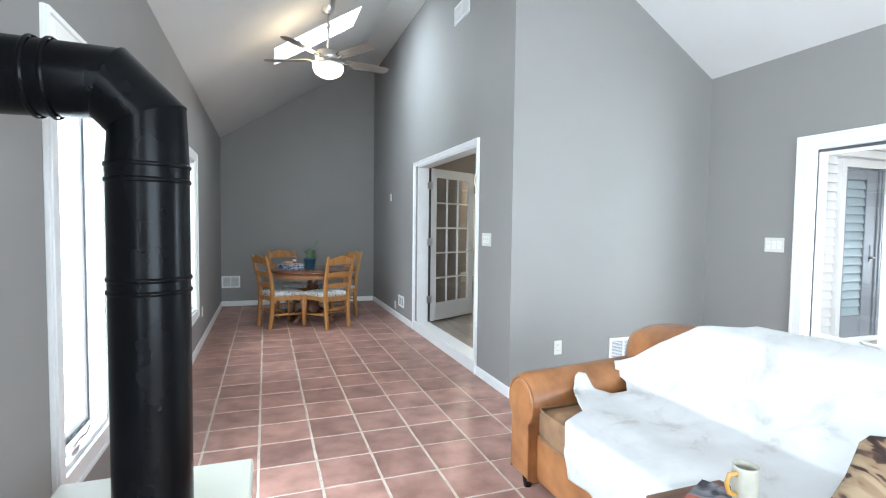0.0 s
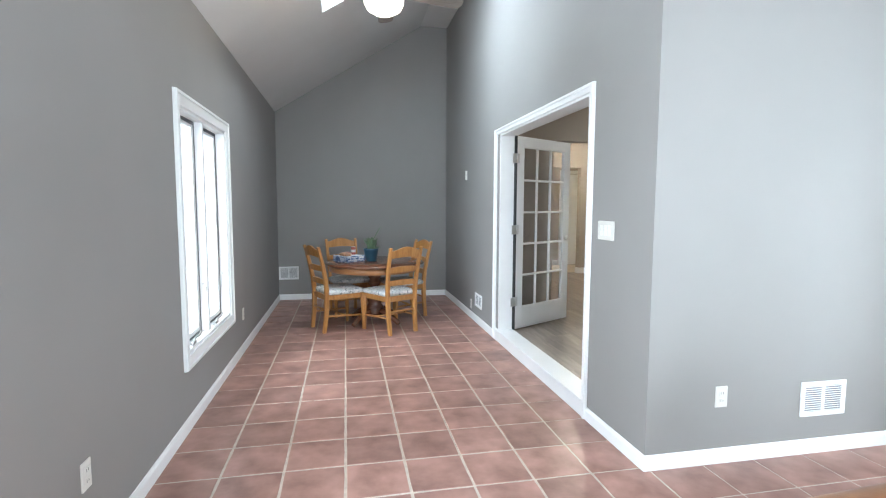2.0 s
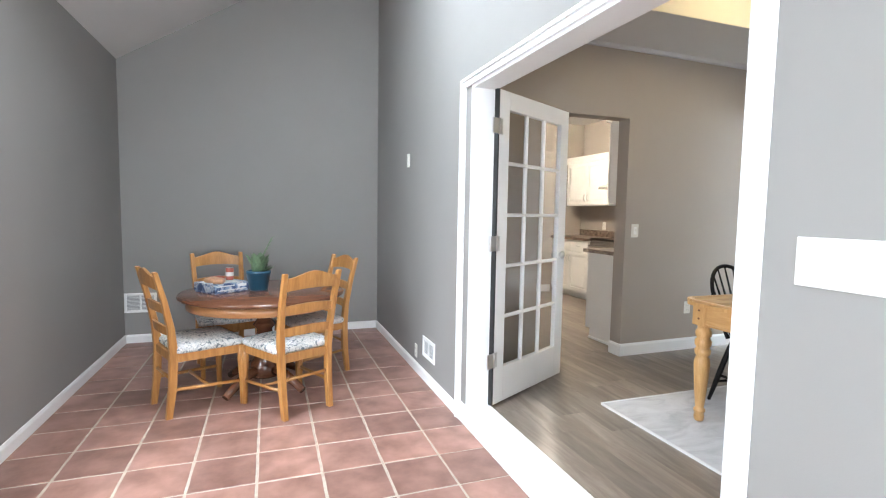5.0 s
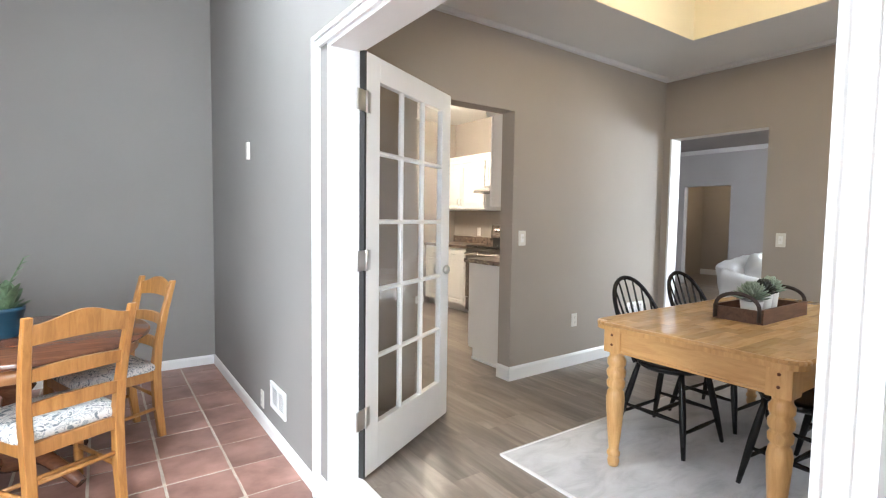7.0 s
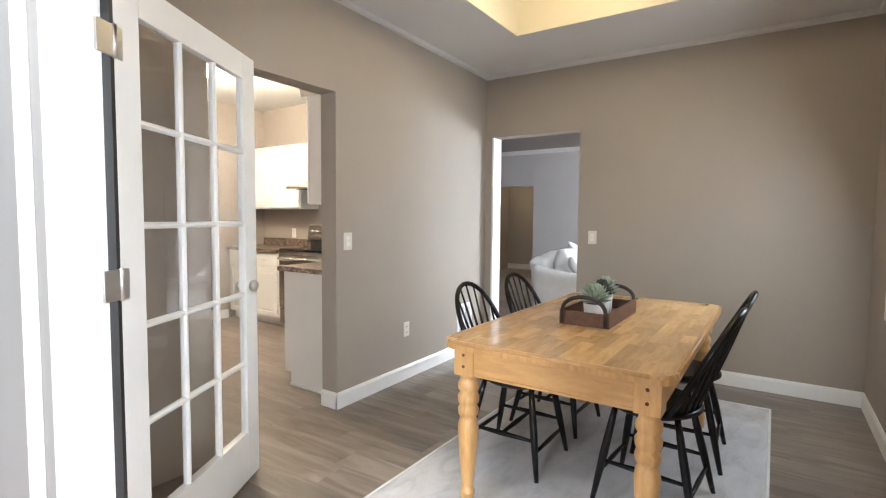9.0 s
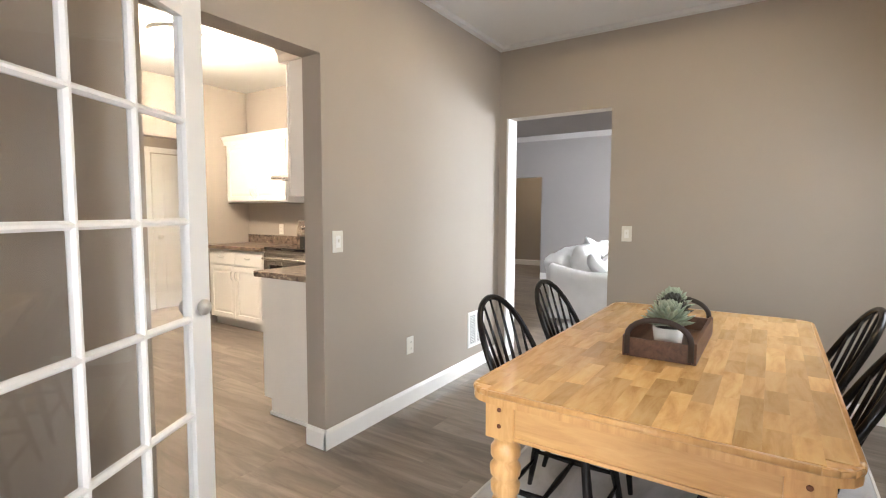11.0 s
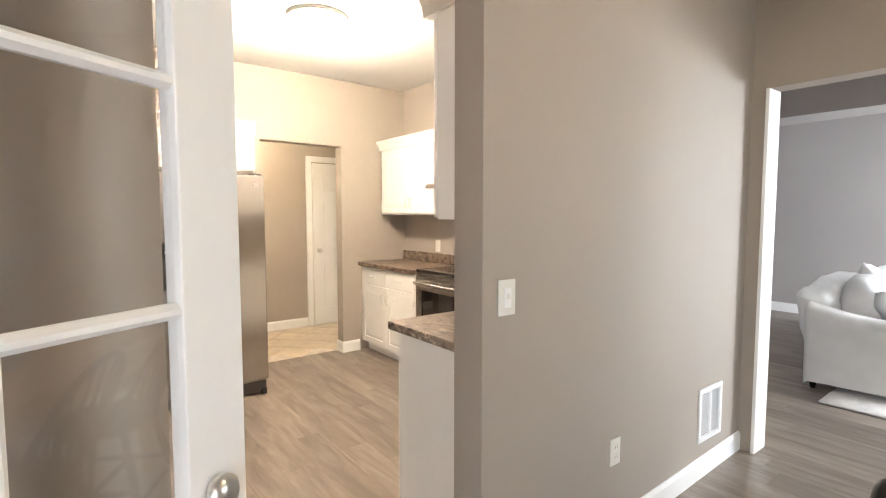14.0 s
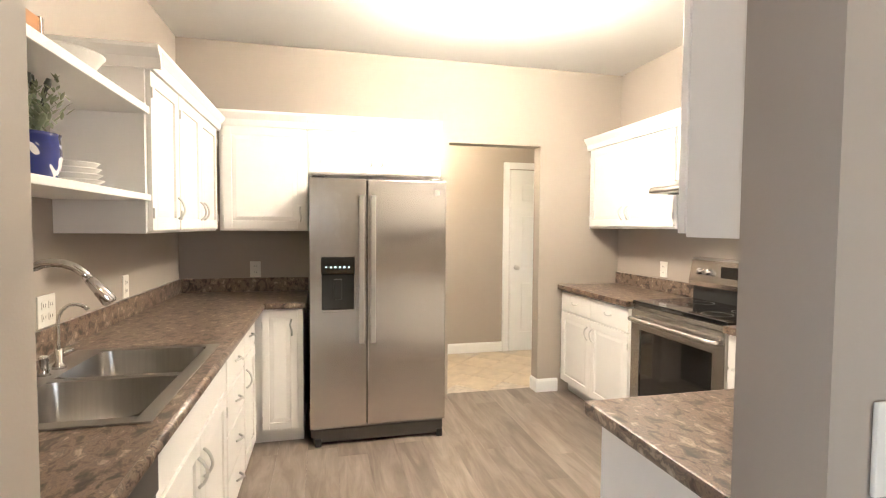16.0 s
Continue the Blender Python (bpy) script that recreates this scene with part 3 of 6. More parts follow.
box(bm, R - 0.004, R2 + 0.01, y1 - J, y1, F, zt)
box(bm, R - 0.004, R2 + 0.01, y0 + J, y1 - J, zt - J, zt)
structure("door_jamb", bm, M_TRIM, "white painted door jamb", "trim")


def casing_x(face, sign, y0, y1, z0, z1, w=0.085, sides="lrtb", d=0.018):
    """Picture-frame casing round an opening in a wall across x."""
    bm = bmesh.new()
    def strip(a, b, c, e):
        lo, hi = sorted((face, face + sign * d))
        box(bm, lo, hi, a, b, c, e, bevel=0.004)
    t = z1 + w if "t" in sides else z1
    b = z0 - w if "b" in sides else z0
    strip(y0 - w, y0, b, t)
    strip(y1, y1 + w, b, t)
    if "t" in sides:
        strip(y0, y1, z1, z1 + w)
    if "b" in sides:
        strip(y0, y1, z0 - w, z0)
    lo, hi = sorted((face + sign * d * 0.9, face + sign * (d + 0.010)))
    o = 0.022
    box(bm, lo, hi, y0 - w + 0.002, y0 - w + o, b + 0.002, t - 0.002, bevel=0.004)
    box(bm, lo, hi, y1 + w - o, y1 + w - 0.002, b + 0.002, t - 0.002, bevel=0.004)
    if "t" in sides:
        box(bm, lo, hi, y0 - w + o, y1 + w - o, t - o, t - 0.002, bevel=0.004)
    if "b" in sides:
        box(bm, lo, hi, y0 - w + o, y1 + w - o, b + 0.002, b + o, bevel=0.004)
    return bm


structure("door_casing", casing_x(R, -1, y0 + 0.005, y1 + 0.09, 0.0, zt - 0.005, 0.058, "lrt"), M_TRIM, "white moulded door casing", "trim")
structure("door_sill", box(bx(R - 0.015, R2 + 0.012, y0, y1 + 0.09, 0.0, F - 0.012, bevel=0.006), R - 0.03, R2 + 0.012, y0, y1 + 0.09, F - 0.012, F + 0.006, bevel=0.006), M_TRIM, "white painted step sill between the floors", "trim")
structure("living_opening_trim", bx(DX - 0.012, DX2 + 0.012, LO[1] - 0.02, LO[1], F, LO[3], bevel=0.004), M_TRIM, "white trim on the living room opening", "trim")


# ---- windows ----
def casement(name, wall_face, sign, wy0, wy1, wz0, wz1, sashes, cranks):
    """White casement window: casing, frame, sashes with glass, crank handles. sign: the way into the room along x."""
    win = tagged(new(name), "white casement window with clear glass and crank handles", "window", "", "structure")
    part("window_casing", casing_x(wall_face, sign, wy0, wy1, wz0, wz1, 0.085, "lrtb"), M_TRIM, win)
    d = 0.16
    bm = bmesh.new()
    a, b = sorted((wall_face + sign * 0.001, wall_face - sign * d))
    f = 0.02
    box(bm, a, b, wy0, wy0 + f, wz0, wz1)
    box(bm, a, b, wy1 - f, wy1, wz0, wz1)
    box(bm, a, b, wy0 + f, wy1 - f, wz1 - f, wz1)
    box(bm, a, b, wy0 + f, wy1 - f, wz0, wz0 + f)
    w = (wy1 - wy0 - 2 * f) / sashes
    for i in range(1, sashes):
        y = wy0 + f + i * w
        lo, hi = sorted((wall_face - sign * 0.015, wall_face - sign * d))
        box(bm, lo, hi, y - 0.022, y + 0.022, wz0 + f, wz1 - f)
    part("window_frame", bm, M_TRIM, win)
    for i in range(sashes):
        y0, y1 = wy0 + f + i * w + (0.022 if i else 0), wy0 + f + (i + 1) * w - (0.022 if i < sashes - 1 else 0)
        z0, z1 = wz0 + f, wz1 - f
        g = bmesh.new()
        lo, hi = sorted((wall_face - sign * 0.066, wall_face - sign * 0.072))
        for q in ((y0, y0 + 0.006, z0, z1), (y1 - 0.006, y1, z0, z1), (y0 + 0.006, y1 - 0.006, z1 - 0.022, z1), (y0 + 0.006, y1 - 0.006, z0, z0 + 0.012)):
            box(g, lo, hi, *q)
        part("gasket", g, M_GASKET, win)
        s = bmesh.new()
        lo, hi = sorted((wall_face - sign * 0.075, wall_face - sign * 0.115))
        k = 0.042
        box(s, lo, hi, y0, y0 + k, z0, z1, bevel=0.004)
        box(s, lo, hi, y1 - k, y1, z0, z1, bevel=0.004)
        box(s, lo, hi, y0 + k, y1 - k, z1 - k, z1, bevel=0.004)
        box(s, lo, hi, y0 + k, y1 - k, z0, z0 + k, bevel=0.004)
        sash = part("sash", s, M_TRIM, win)
        lo, hi = sorted((wall_face - sign * 0.092, wall_face - sign * 0.098))
        p = part("pane", bx(lo, hi, y0 + k, y1 - k, z0 + k, z1 - k), M_GLASS, sash)
        p.visible_shadow = False
        if cranks:
            yc, x0 = y0 + 0.30 * (y1 - y0), wall_face - sign * 0.035
            c = box(bmesh.new(), min(x0, x0 + sign * 0.03), max(x0, x0 + sign * 0.03), yc - 0.045, yc + 0.045, z0 + 0.001, z0 + 0.022, bevel=0.006)
            tube(c, [(x0 + sign * 0.015, yc, z0 + 0.02), (x0 + sign * 0.03, yc + 0.02, z0 + 0.045), (x0 + sign * 0.035, yc + 0.09, z0 + 0.04), (x0 + sign * 0.035, yc + 0.13, z0 + 0.06)], 0.007)
            part("crank_handle", c, M_NICKEL, win)
        lo = wall_face - sign * 0.045
        part("sash_lock", tube(bmesh.new(), [(lo, y1 - 0.012, z0 + 0.36), (lo + sign * 0.02, y1 - 0.02, z0 + 0.35), (lo + sign * 0.03, y1 - 0.03, z0 + 0.30)], 0.006), M_NICKEL, win)
    return win


casement("window_1", W, 1, *WIN1, 2, True)
casement("window_2", W, 1, *WIN2, 1, True)
# assumed window, unseen behind the start
casement("assumed_window_3", W, 1, *WIN0, 3, False)
casement("window_4", E, -1, *EWIN, 2, True)
# assumed glazing in the unseen south wall
structure("assumed_south_glass", bx(SWIN[0], SWIN[1], S0 - 0.08, S0 - 0.07, SWIN[2], SWIN[3]), M_GLASS).visible_shadow = False

# ---- outside ----
# lap siding on the house wall across the patio
sw = structure("siding_wall", bx(E + 0.16, 12, 3.56, 3.6, -0.4, 5.0), M_SIDING, "white lap siding outside the east window", "wall")
BOARD = 0.1025


def siding_run(x0, x1, lo, hi):
    """Boards of lap siding, each with a proud lower lip."""
    first = None
    for i in range(lo, hi):
        if first is None:
            first = o = link("siding_board", prism(bmesh.new(), [(3.56, 0), (3.522, 0.0), (3.520, 0.006), (3.545, BOARD - 0.003), (3.56, BOARD - 0.003)], "x", x0, x1), M_SIDING)
        else:
            o = new("siding_board", first.data)
        o.parent = sw
        o.location.z = -0.3 + i * BOARD


siding_run(E + 0.17, 6.19, 0, 25)
siding_run(7.03, 11.5, 0, 25)
siding_run(E + 0.17, 11.5, 25, 47)
storm = thing("storm_door", pose(6.27, 3.53, 0.15), "grey storm door with blue-grey louvred glass", "door")
b = bmesh.new()
for q in ((0.02, 0.055, 0.02, 1.96), (0.39, 0.55, 0.02, 1.96), (0.055, 0.39, 1.85, 1.96), (0.055, 0.39, 0.02, 0.27)):
    box(b, q[0], q[1], -0.03, 0.015, q[2], q[3], bevel=0.005)
part("door_frame", b, M_STORM, storm)
b = bmesh.new()
for q in ((-0.075, 0.0, -0.15, 2.07), (0.69, 0.755, -0.15, 2.07), (0.0, 0.69, 1.985, 2.07)):
    box(b, q[0], q[1], -0.05, 0.02, q[2], q[3], bevel=0.004)
part("door_trim", b, M_TRIM, storm, "white outer trim")
for x0, x1, d in ((0.56, 0.60, -0.02), (0.605, 0.645, -0.035), (0.65, 0.685, -0.045)):
    part("jamb_moulding", bx(x0, x1, d, 0.02, 0.02, 1.975, bevel=0.004), M_STORM, storm)
part("threshold", bx(0.0, 0.69, -0.09, 0.02, -0.03, 0.018, bevel=0.005), M_TRIM, storm, "white threshold")
part("backing", bx(0.055, 0.39, 0.0, 0.012, 0.27, 1.85), M_STORM, storm)
for i in range(16):
    b = prism(bmesh.new(), [(0.0, 0.0), (-0.024, 0.0), (-0.026, 0.006), (-0.002, 0.092), (0.0, 0.092)], "x", 0.06, 0.385)
    o = part("slat", b, M_SLAT, storm)
    o.location.z = 0.275 + i * 0.098
part("lever", tube(bmesh.new(), [(0.50, -0.03, 0.95), (0.50, -0.08, 0.95), (0.40, -0.085, 0.95)], 0.012), M_STEELDARK, storm)
part("lock_plate", bx(0.485, 0.515, -0.036, -0.029, 0.90, 1.10, bevel=0.003), M_STEELDARK, storm)
hs = thing("house", pose(-60, 52, -0.385), "pale distant house across the lawn", "house")
part("wall", bx(-5, 5, -14, 14, 0, 4.6), M_SIDING, hs)
part("roof", prism(bmesh.new(), [(-5.6, 4.6), (5.6, 4.6), (0, 7.5)], "y", -14.5, 14.5), M_ROOF, hs)
structure("road", bx(-110, -19, -200, 200, -0.4, -0.385), M_CONC, "pale road beyond the lawn", "road")

structure("backdrop", bx(-121, -120, -300, 300, -1, 90), M_BACK, "pale overcast sky at the horizon", "backdrop")

# ---- wall plates and registers ----
def plate(m, w=0.075, h=0.118, toggles=1, kind_="switch", label="white light switch plate on the wall"):
    """A wall plate on local y = 0, facing -y."""
    t = thing("light_switch" if kind_ == "switch" else "wall_outlet", m, label, "switch" if kind_ == "switch" else "outlet")
    part("cover_plate", bx(-w / 2, w / 2, -0.007, 0.0, -h / 2, h / 2, bevel=0.003), M_PLASTIC, t)
    for i in range(toggles):
        x = (i - (toggles - 1) / 2) * 0.046
        if kind_ == "switch":
            part("rocker", bx(x - 0.016, x + 0.016, -0.010, -0.007, -0.033, 0.033, bevel=0.0015), M_TRIM, t)
            part("toggle", bx(x - 0.005, x + 0.005, -0.017, -0.010, -0.004, 0.014, bevel=0.002), M_PLASTIC, t)
        else:
            for z in (0.022, -0.022):
                s = part("socket", bx(x - 0.016, x + 0.016, -0.0095, -0.007, z - 0.014, z + 0.014, bevel=0.002), M_PLASTIC, t)
                b = box(bx(x - 0.008, x - 0.006, -0.0100, -0.0094, z - 0.006, z + 0.006), x + 0.006, x + 0.008, -0.0100, -0.0094, z - 0.006, z + 0.006)
                part("slot", b, M_SLOT, s)
    return t


def facing_east(y, z):   # on the west wall
    return pose(W, y, z, 0, 0, 90)


def facing_west(x, y, z):
    return pose(x, y, z, 0, 0, -90)


plate(facing_west(R, 3.825, 1.293), 0.19, 0.118, 3, "switch", "white triple light switch plate on grey wall")
plate(facing_west(E, 2.667, 1.289), 0.165, 0.118, 3, "switch", "white triple light switch plate on grey wall")
plate(pose(3.838, KY, 1.252), 0.075, 0.118)
plate(facing_west(DX, 5.609, 1.254), 0.075, 0.118)
for y, z in ((3.085, 0.396), (2.70, 0.39), (6.104, 0.373)):
    plate(facing_east(y, z), 0.07, 0.115, 1, "outlet", "white wall outlet low on grey wall")
plate(pose(2.434, N, 0.385), 0.075, 0.12, 1, "outlet", "white wall outlet low on pale grey wall")
plate(facing_west(R, 7.141, 0.18), 0.07, 0.115, 1, "outlet", "white wall outlet low on grey wall")
plate(pose(4.507, KY + 0.020, 0.525), 0.07, 0.115, 1, "outlet", "white wall outlet above the baseboard")
plate(pose(2.66, KN, 1.20), 0.075, 0.118, 1, "outlet", "white outlet above the kitchen counter")
plate(pose(KW, 9.05, 1.20, 0, 0, 90), 0.075, 0.118, 1, "outlet", "white outlet above the kitchen counter")
plate(pose(KW, 8.30, 1.20, 0, 0, 90), 0.12, 0.118, 2, "outlet", "white double outlet above the sink")
plate(facing_west(KE, 9.42, 1.21), 0.075, 0.118, 1, "outlet", "white outlet above the kitchen counter")
t = thing("thermostat", facing_west(R, 7.43, 1.847), "small white wall sensor box", "sensor")
part("case", bx(-0.02, 0.02, -0.022, 0, -0.06, 0.06, bevel=0.006), M_PLASTIC, t)


def register(m, w, h, label, damper=True):
    """White metal wall register: frame, slats and a damper panel."""
    t = thing("wall_vent", m, label, "vent")
    b = bmesh.new()
    e = 0.024
    for q in ((-w / 2, -w / 2 + e, -h / 2, h / 2), (w / 2 - e, w / 2, -h / 2, h / 2), (-w / 2 + e, w / 2 - e, h / 2 - e, h / 2), (-w / 2 + e, w / 2 - e, -h / 2, -h / 2 + e)):
        box(b, q[0], q[1], -0.012, 0, q[2], q[3], bevel=0.003)
    box(b, -0.008, 0.008, -0.010, 0, -h / 2 + e, h / 2 - e)
    part("frame", b, M_TRIM, t)
    # grey sheet behind the slats, coloured for the shade inside the vent
    part("backing", bx(-w / 2 + e, w / 2 - e, -0.002, -0.0005, -h / 2 + e, h / 2 - e), M_VENTSHADE, t)
    n = max(4, int((h - 2 * e) / 0.013))
    for i in range(n):
        z = -h / 2 + e + (i + 0.5) * (h - 2 * e) / n
        for x0, x1 in ((-w / 2 + e, -0.009), (0.009, w / 2 - e)):
            part("slat", prism(bmesh.new(), [(-0.003, z - 0.004), (-0.010, z + 0.001), (-0.009, z + 0.004), (-0.003, z)], "x", x0, x1), M_TRIM, t)
    return t


register(pose(-0.472, B, 0.412), 0.29, 0.20, "white metal wall register on dark grey wall")
register(facing_west(R, 6.78, 0.285), 0.30, 0.165, "white metal wall register above the baseboard")
register(pose(3.12, N, 0.327), 0.31, 0.205, "white metal wall register on pale grey wall")
register(facing_west(R, 4.50, 3.60), 0.40, 0.19, "white return air grille high on the wall")
register(pose(5.43, KY + 0.0456, 0.46), 0.26, 0.29, "white metal wall register near the corner")


# ---- french doors ----
def french_door(m, label, flip):
    """Leaf with 3 x 5 lights: local x from the hinge edge, thickness along y."""
    t = thing("french_door", m, label, "door", "french doors")
    w, h, th = 0.915, 2.03, 0.0175
    st, top, bot = 0.112, 0.115, 0.235
    b = bmesh.new()
    box(b, 0, st, -th, th, 0, h, bevel=0.003)
    box(b, w - st, w, -th, th, 0, h, bevel=0.003)
    box(b, st, w - st, -th, th, h - top, h, bevel=0.003)
    box(b, st, w - st, -th, th, 0, bot, bevel=0.003)
    part("leaf_frame", b, M_TRIM, t)
    gx, gz = (w - 2 * st) / 3, (h - top - bot) / 5
    for i in (1, 2):
        x = st + i * gx
        part("muntin", prism(bmesh.new(), [(x - 0.012, -0.006), (x - 0.004, -0.015), (x + 0.004, -0.015), (x + 0.012, -0.006), (x + 0.012, 0.006), (x + 0.004, 0.015), (x - 0.004, 0.015), (x - 0.012, 0.006)], "z", bot, h - top), M_TRIM, t)
    for k in range(1, 5):
        z = bot + k * gz
        part("muntin", prism(bmesh.new(), [(-0.005, z - 0.012), (-0.0145, z - 0.004), (-0.0145, z + 0.004), (-0.005, z + 0.012), (0.005, z + 0.012), (0.0145, z + 0.004), (0.0145, z - 0.004), (0.005, z - 0.012)], "x", st, w - st), M_TRIM, t)
    for i in range(3):
        for k in range(5):
            o = part("pane", bx(st + i * gx, st + (i + 1) * gx, -0.0025, 0.0025, bot + k * gz, bot + (k + 1) * gz), M_GLASS, t)
            o.visible_shadow = False
    for s in (-1, 1):
        kb = lathe(bmesh.new(), [(0.030, 0.0), (0.031, 0.006), (0.014, 0.011), (0.011, 0.028), (0.020, 0.036), (0.029, 0.047), (0.029, 0.056), (0.020, 0.066), (0.004, 0.069)], 20, pose(w - 0.065, s * th, 0.943, 90 * s, 0, 0))
        part("door_knob", kb, M_NICKEL, t, "round satin nickel knob")
    # black strip added so that the hinge gap reads dark
    if flip > 0:
        part("gap_strip", bx(-0.016, -0.001, -th, th * 0.6, 0.0, h), M_BLKPLAST, t, "dark strip filling the hinge gap")
    for z in (0.30, 1.062, 1.80):
        if flip > 0:
            hb = box(bmesh.new(), -0.075, -0.004, -th - 0.006, -th + 0.002, z - 0.048, z + 0.048, bevel=0.003)
        else:
            hb = box(bmesh.new(), -0.004, 0.0005, -th, th - 0.002, z - 0.048, z + 0.048, bevel=0.001)
        lathe(hb, [(0.007, z - 0.05), (0.007, z + 0.05)], 10, pose(-0.004, -th * flip - 0.006, 0))
        box(hb, 0.002, 0.032, -th * flip - 0.004, -th * flip + 0.002, z - 0.048, z + 0.048, bevel=0.001)
        part("hinge", hb, M_NICKEL, t, "satin nickel butt hinge")
    return t


french_door(pose(2.13, 5.945, F + 0.012, 0, 0, 29.2), "white fifteen-pane french door standing open", 1)
french_door(pose(2.165, 4.093, F + 0.012, 0, 0, -20), "white fifteen-pane french door folded open beside table", -1)


# ---- ceiling fan ----
fan = thing("ceiling_fan", pose(0.70, 5.0, 0), "brushed nickel ceiling fan with lit bowl light", "ceiling fan")
zc = EZ + SL * (0.70 - W)
part("canopy", lathe(bmesh.new(), [(0.03, zc - 0.10), (0.06, zc - 0.075), (0.075, zc + 0.05)], 24), M_NICKEL, fan)
part("downrod", lathe(bmesh.new(), [(0.013, 3.14), (0.013, zc - 0.09)], 12), M_NICKEL, fan)
part("motor_housing", lathe(bmesh.new(), [(0.03, 3.20), (0.07, 3.19), (0.125, 3.17), (0.13, 3.11), (0.12, 3.085), (0.06, 3.07), (0.06, 3.045)], 32), M_NICKEL, fan)
part("light_bowl", lathe(bmesh.new(), [(0.155, 3.035), (0.153, 3.00), (0.13, 2.955), (0.08, 2.925), (0.02, 2.915)], 32), M_LAMPGLASS, fan, "glowing frosted glass bowl")
part("light_collar", lathe(bmesh.new(), [(0.10, 3.06), (0.16, 3.05), (0.16, 3.036), (0.10, 3.036)], 32), M_NICKEL, fan)
for i in range(5):
    a = 12 + 72 * i
    mm = pose(0, 0, 3.095, 0, 0, a)
    b = tube(bmesh.new(), [mm @ Vector((0.10, 0, 0.0)), mm @ Vector((0.17, 0, -0.012)), mm @ Vector((0.23, 0, 0.0))], 0.016, 8, flat=0.4)
    part("blade_iron", b, M_NICKEL, fan)
    b = prism(bmesh.new(), [(0.18, -0.045), (0.30, -0.06), (0.62, -0.068), (0.66, -0.05), (0.67, 0.0), (0.66, 0.05), (0.62, 0.068), (0.30, 0.06), (0.18, 0.045)], "z", -0.004, 0.004)
    bl = part("blade", b, M_BLADE, fan)
    bl.matrix_basis = mm @ pose(0, 0, 0.004, -11, 0, 0)

# ---- stove and pipe ----
stove = thing("wood_stove", pose(-0.20, 1.08, 0), "cream enamel wood stove with black flue pipe", "stove")
part("body", bx(-0.26, 0.22, -0.30, 0.33, 0.14, 0.62, bevel=0.02), M_CREAM, stove)
part("top_plate", bx(-0.28, 0.245, -0.32, 0.36, 0.62, 0.655, bevel=0.008), M_CREAM, stove)
part("lid", lathe(bmesh.new(), [(0.06, 0.655), (0.06, 0.664), (0.05, 0.668), (0.01, 0.668)], 24, pose(0.115, 0.03, 0)), M_PIPE, stove, "round black iron lid")
for x in (-0.22, 0.18):
    for y in (-0.26, 0.28):
        part("leg", lathe(bmesh.new(), [(0.02, 0), (0.028, 0.02), (0.03, 0.14)], 12, pose(x, y, 0)), M_PIPE, stove)
part("loading_door", bx(0.22, 0.24, -0.2, 0.2, 0.22, 0.54, bevel=0.008), M_PIPE, stove)
pr = 0.0875
pz = 1.735
b = lathe(bmesh.new(), [(pr, 0.655), (pr, pz - 0.20)], 40, pose(0.025, 0.02, 0), cap=False)
pipe = part("flue_pipe", b, M_PIPE, stove, "matt black double-wall flue pipe")
for z in (1.255, 1.285, 1.515, 1.55):
    part("pipe_seam", lathe(bmesh.new(), [(pr, z - 0.006), (pr + 0.004, z - 0.003), (pr + 0.004, z + 0.003), (pr, z + 0.006)], 40, pose(0.025, 0.02, 0), cap=False), M_PIPE, pipe)


def mitre(bm, centres, normals, r, seg=40):
    loops = []
    for (x, z), a in zip(centres, normals):
        u = Vector((math.cos(a), 0, math.sin(a)))
        loops.append([bm.verts.new(Vector((x, 0.02, z)) + u * (r * math.cos(2 * math.pi * k / seg)) + Vector((0, 1, 0)) * (r * math.sin(2 * math.pi * k / seg))) for k in range(seg)])
    for p, q in zip(loops, loops[1:]):
        for i in range(seg):
            f = bm.faces.new((p[i], p[(i + 1) % seg], q[(i + 1) % seg], q[i]))
            f.smooth = True
    return bm


e1, e2 = (0.025, pz - 0.075), (0.025 - 0.075, pz)
b = mitre(bmesh.new(), [(0.025, pz - 0.2), e1], [0, radians(22.5)], pr * 1.012)
part("elbow_lower", b, M_PIPE, stove)
b = mitre(bmesh.new(), [e1, e2], [radians(22.5), radians(67.5)], pr * 1.03)
part("elbow_middle", b, M_PIPE, stove)
b = mitre(bmesh.new(), [e2, (-0.42, pz)], [radians(67.5), radians(90)], pr)
part("horizontal_pipe", b, M_PIPE, stove)
for x in (-0.155, -0.19):
    b = mitre(bmesh.new(), [(x - 0.006, pz), (x - 0.002, pz), (x + 0.002, pz), (x + 0.006, pz)], [radians(90)] * 4, pr)
    for i, v in enumerate(b.verts):
        if 40 <= i < 120:
            c = Vector((v.co.x, 0.02, pz))
            v.co = c + (v.co - c) * 1.03
    part("pipe_seam", b, M_PIPE, pipe)
part("wall_collar", lathe(bmesh.new(), [(0.14, 0), (0.14, 0.01), (0.10, 0.02)], 32, pose(-0.42, 0.02, pz, 0, 90, 0)), M_PIPE, stove)

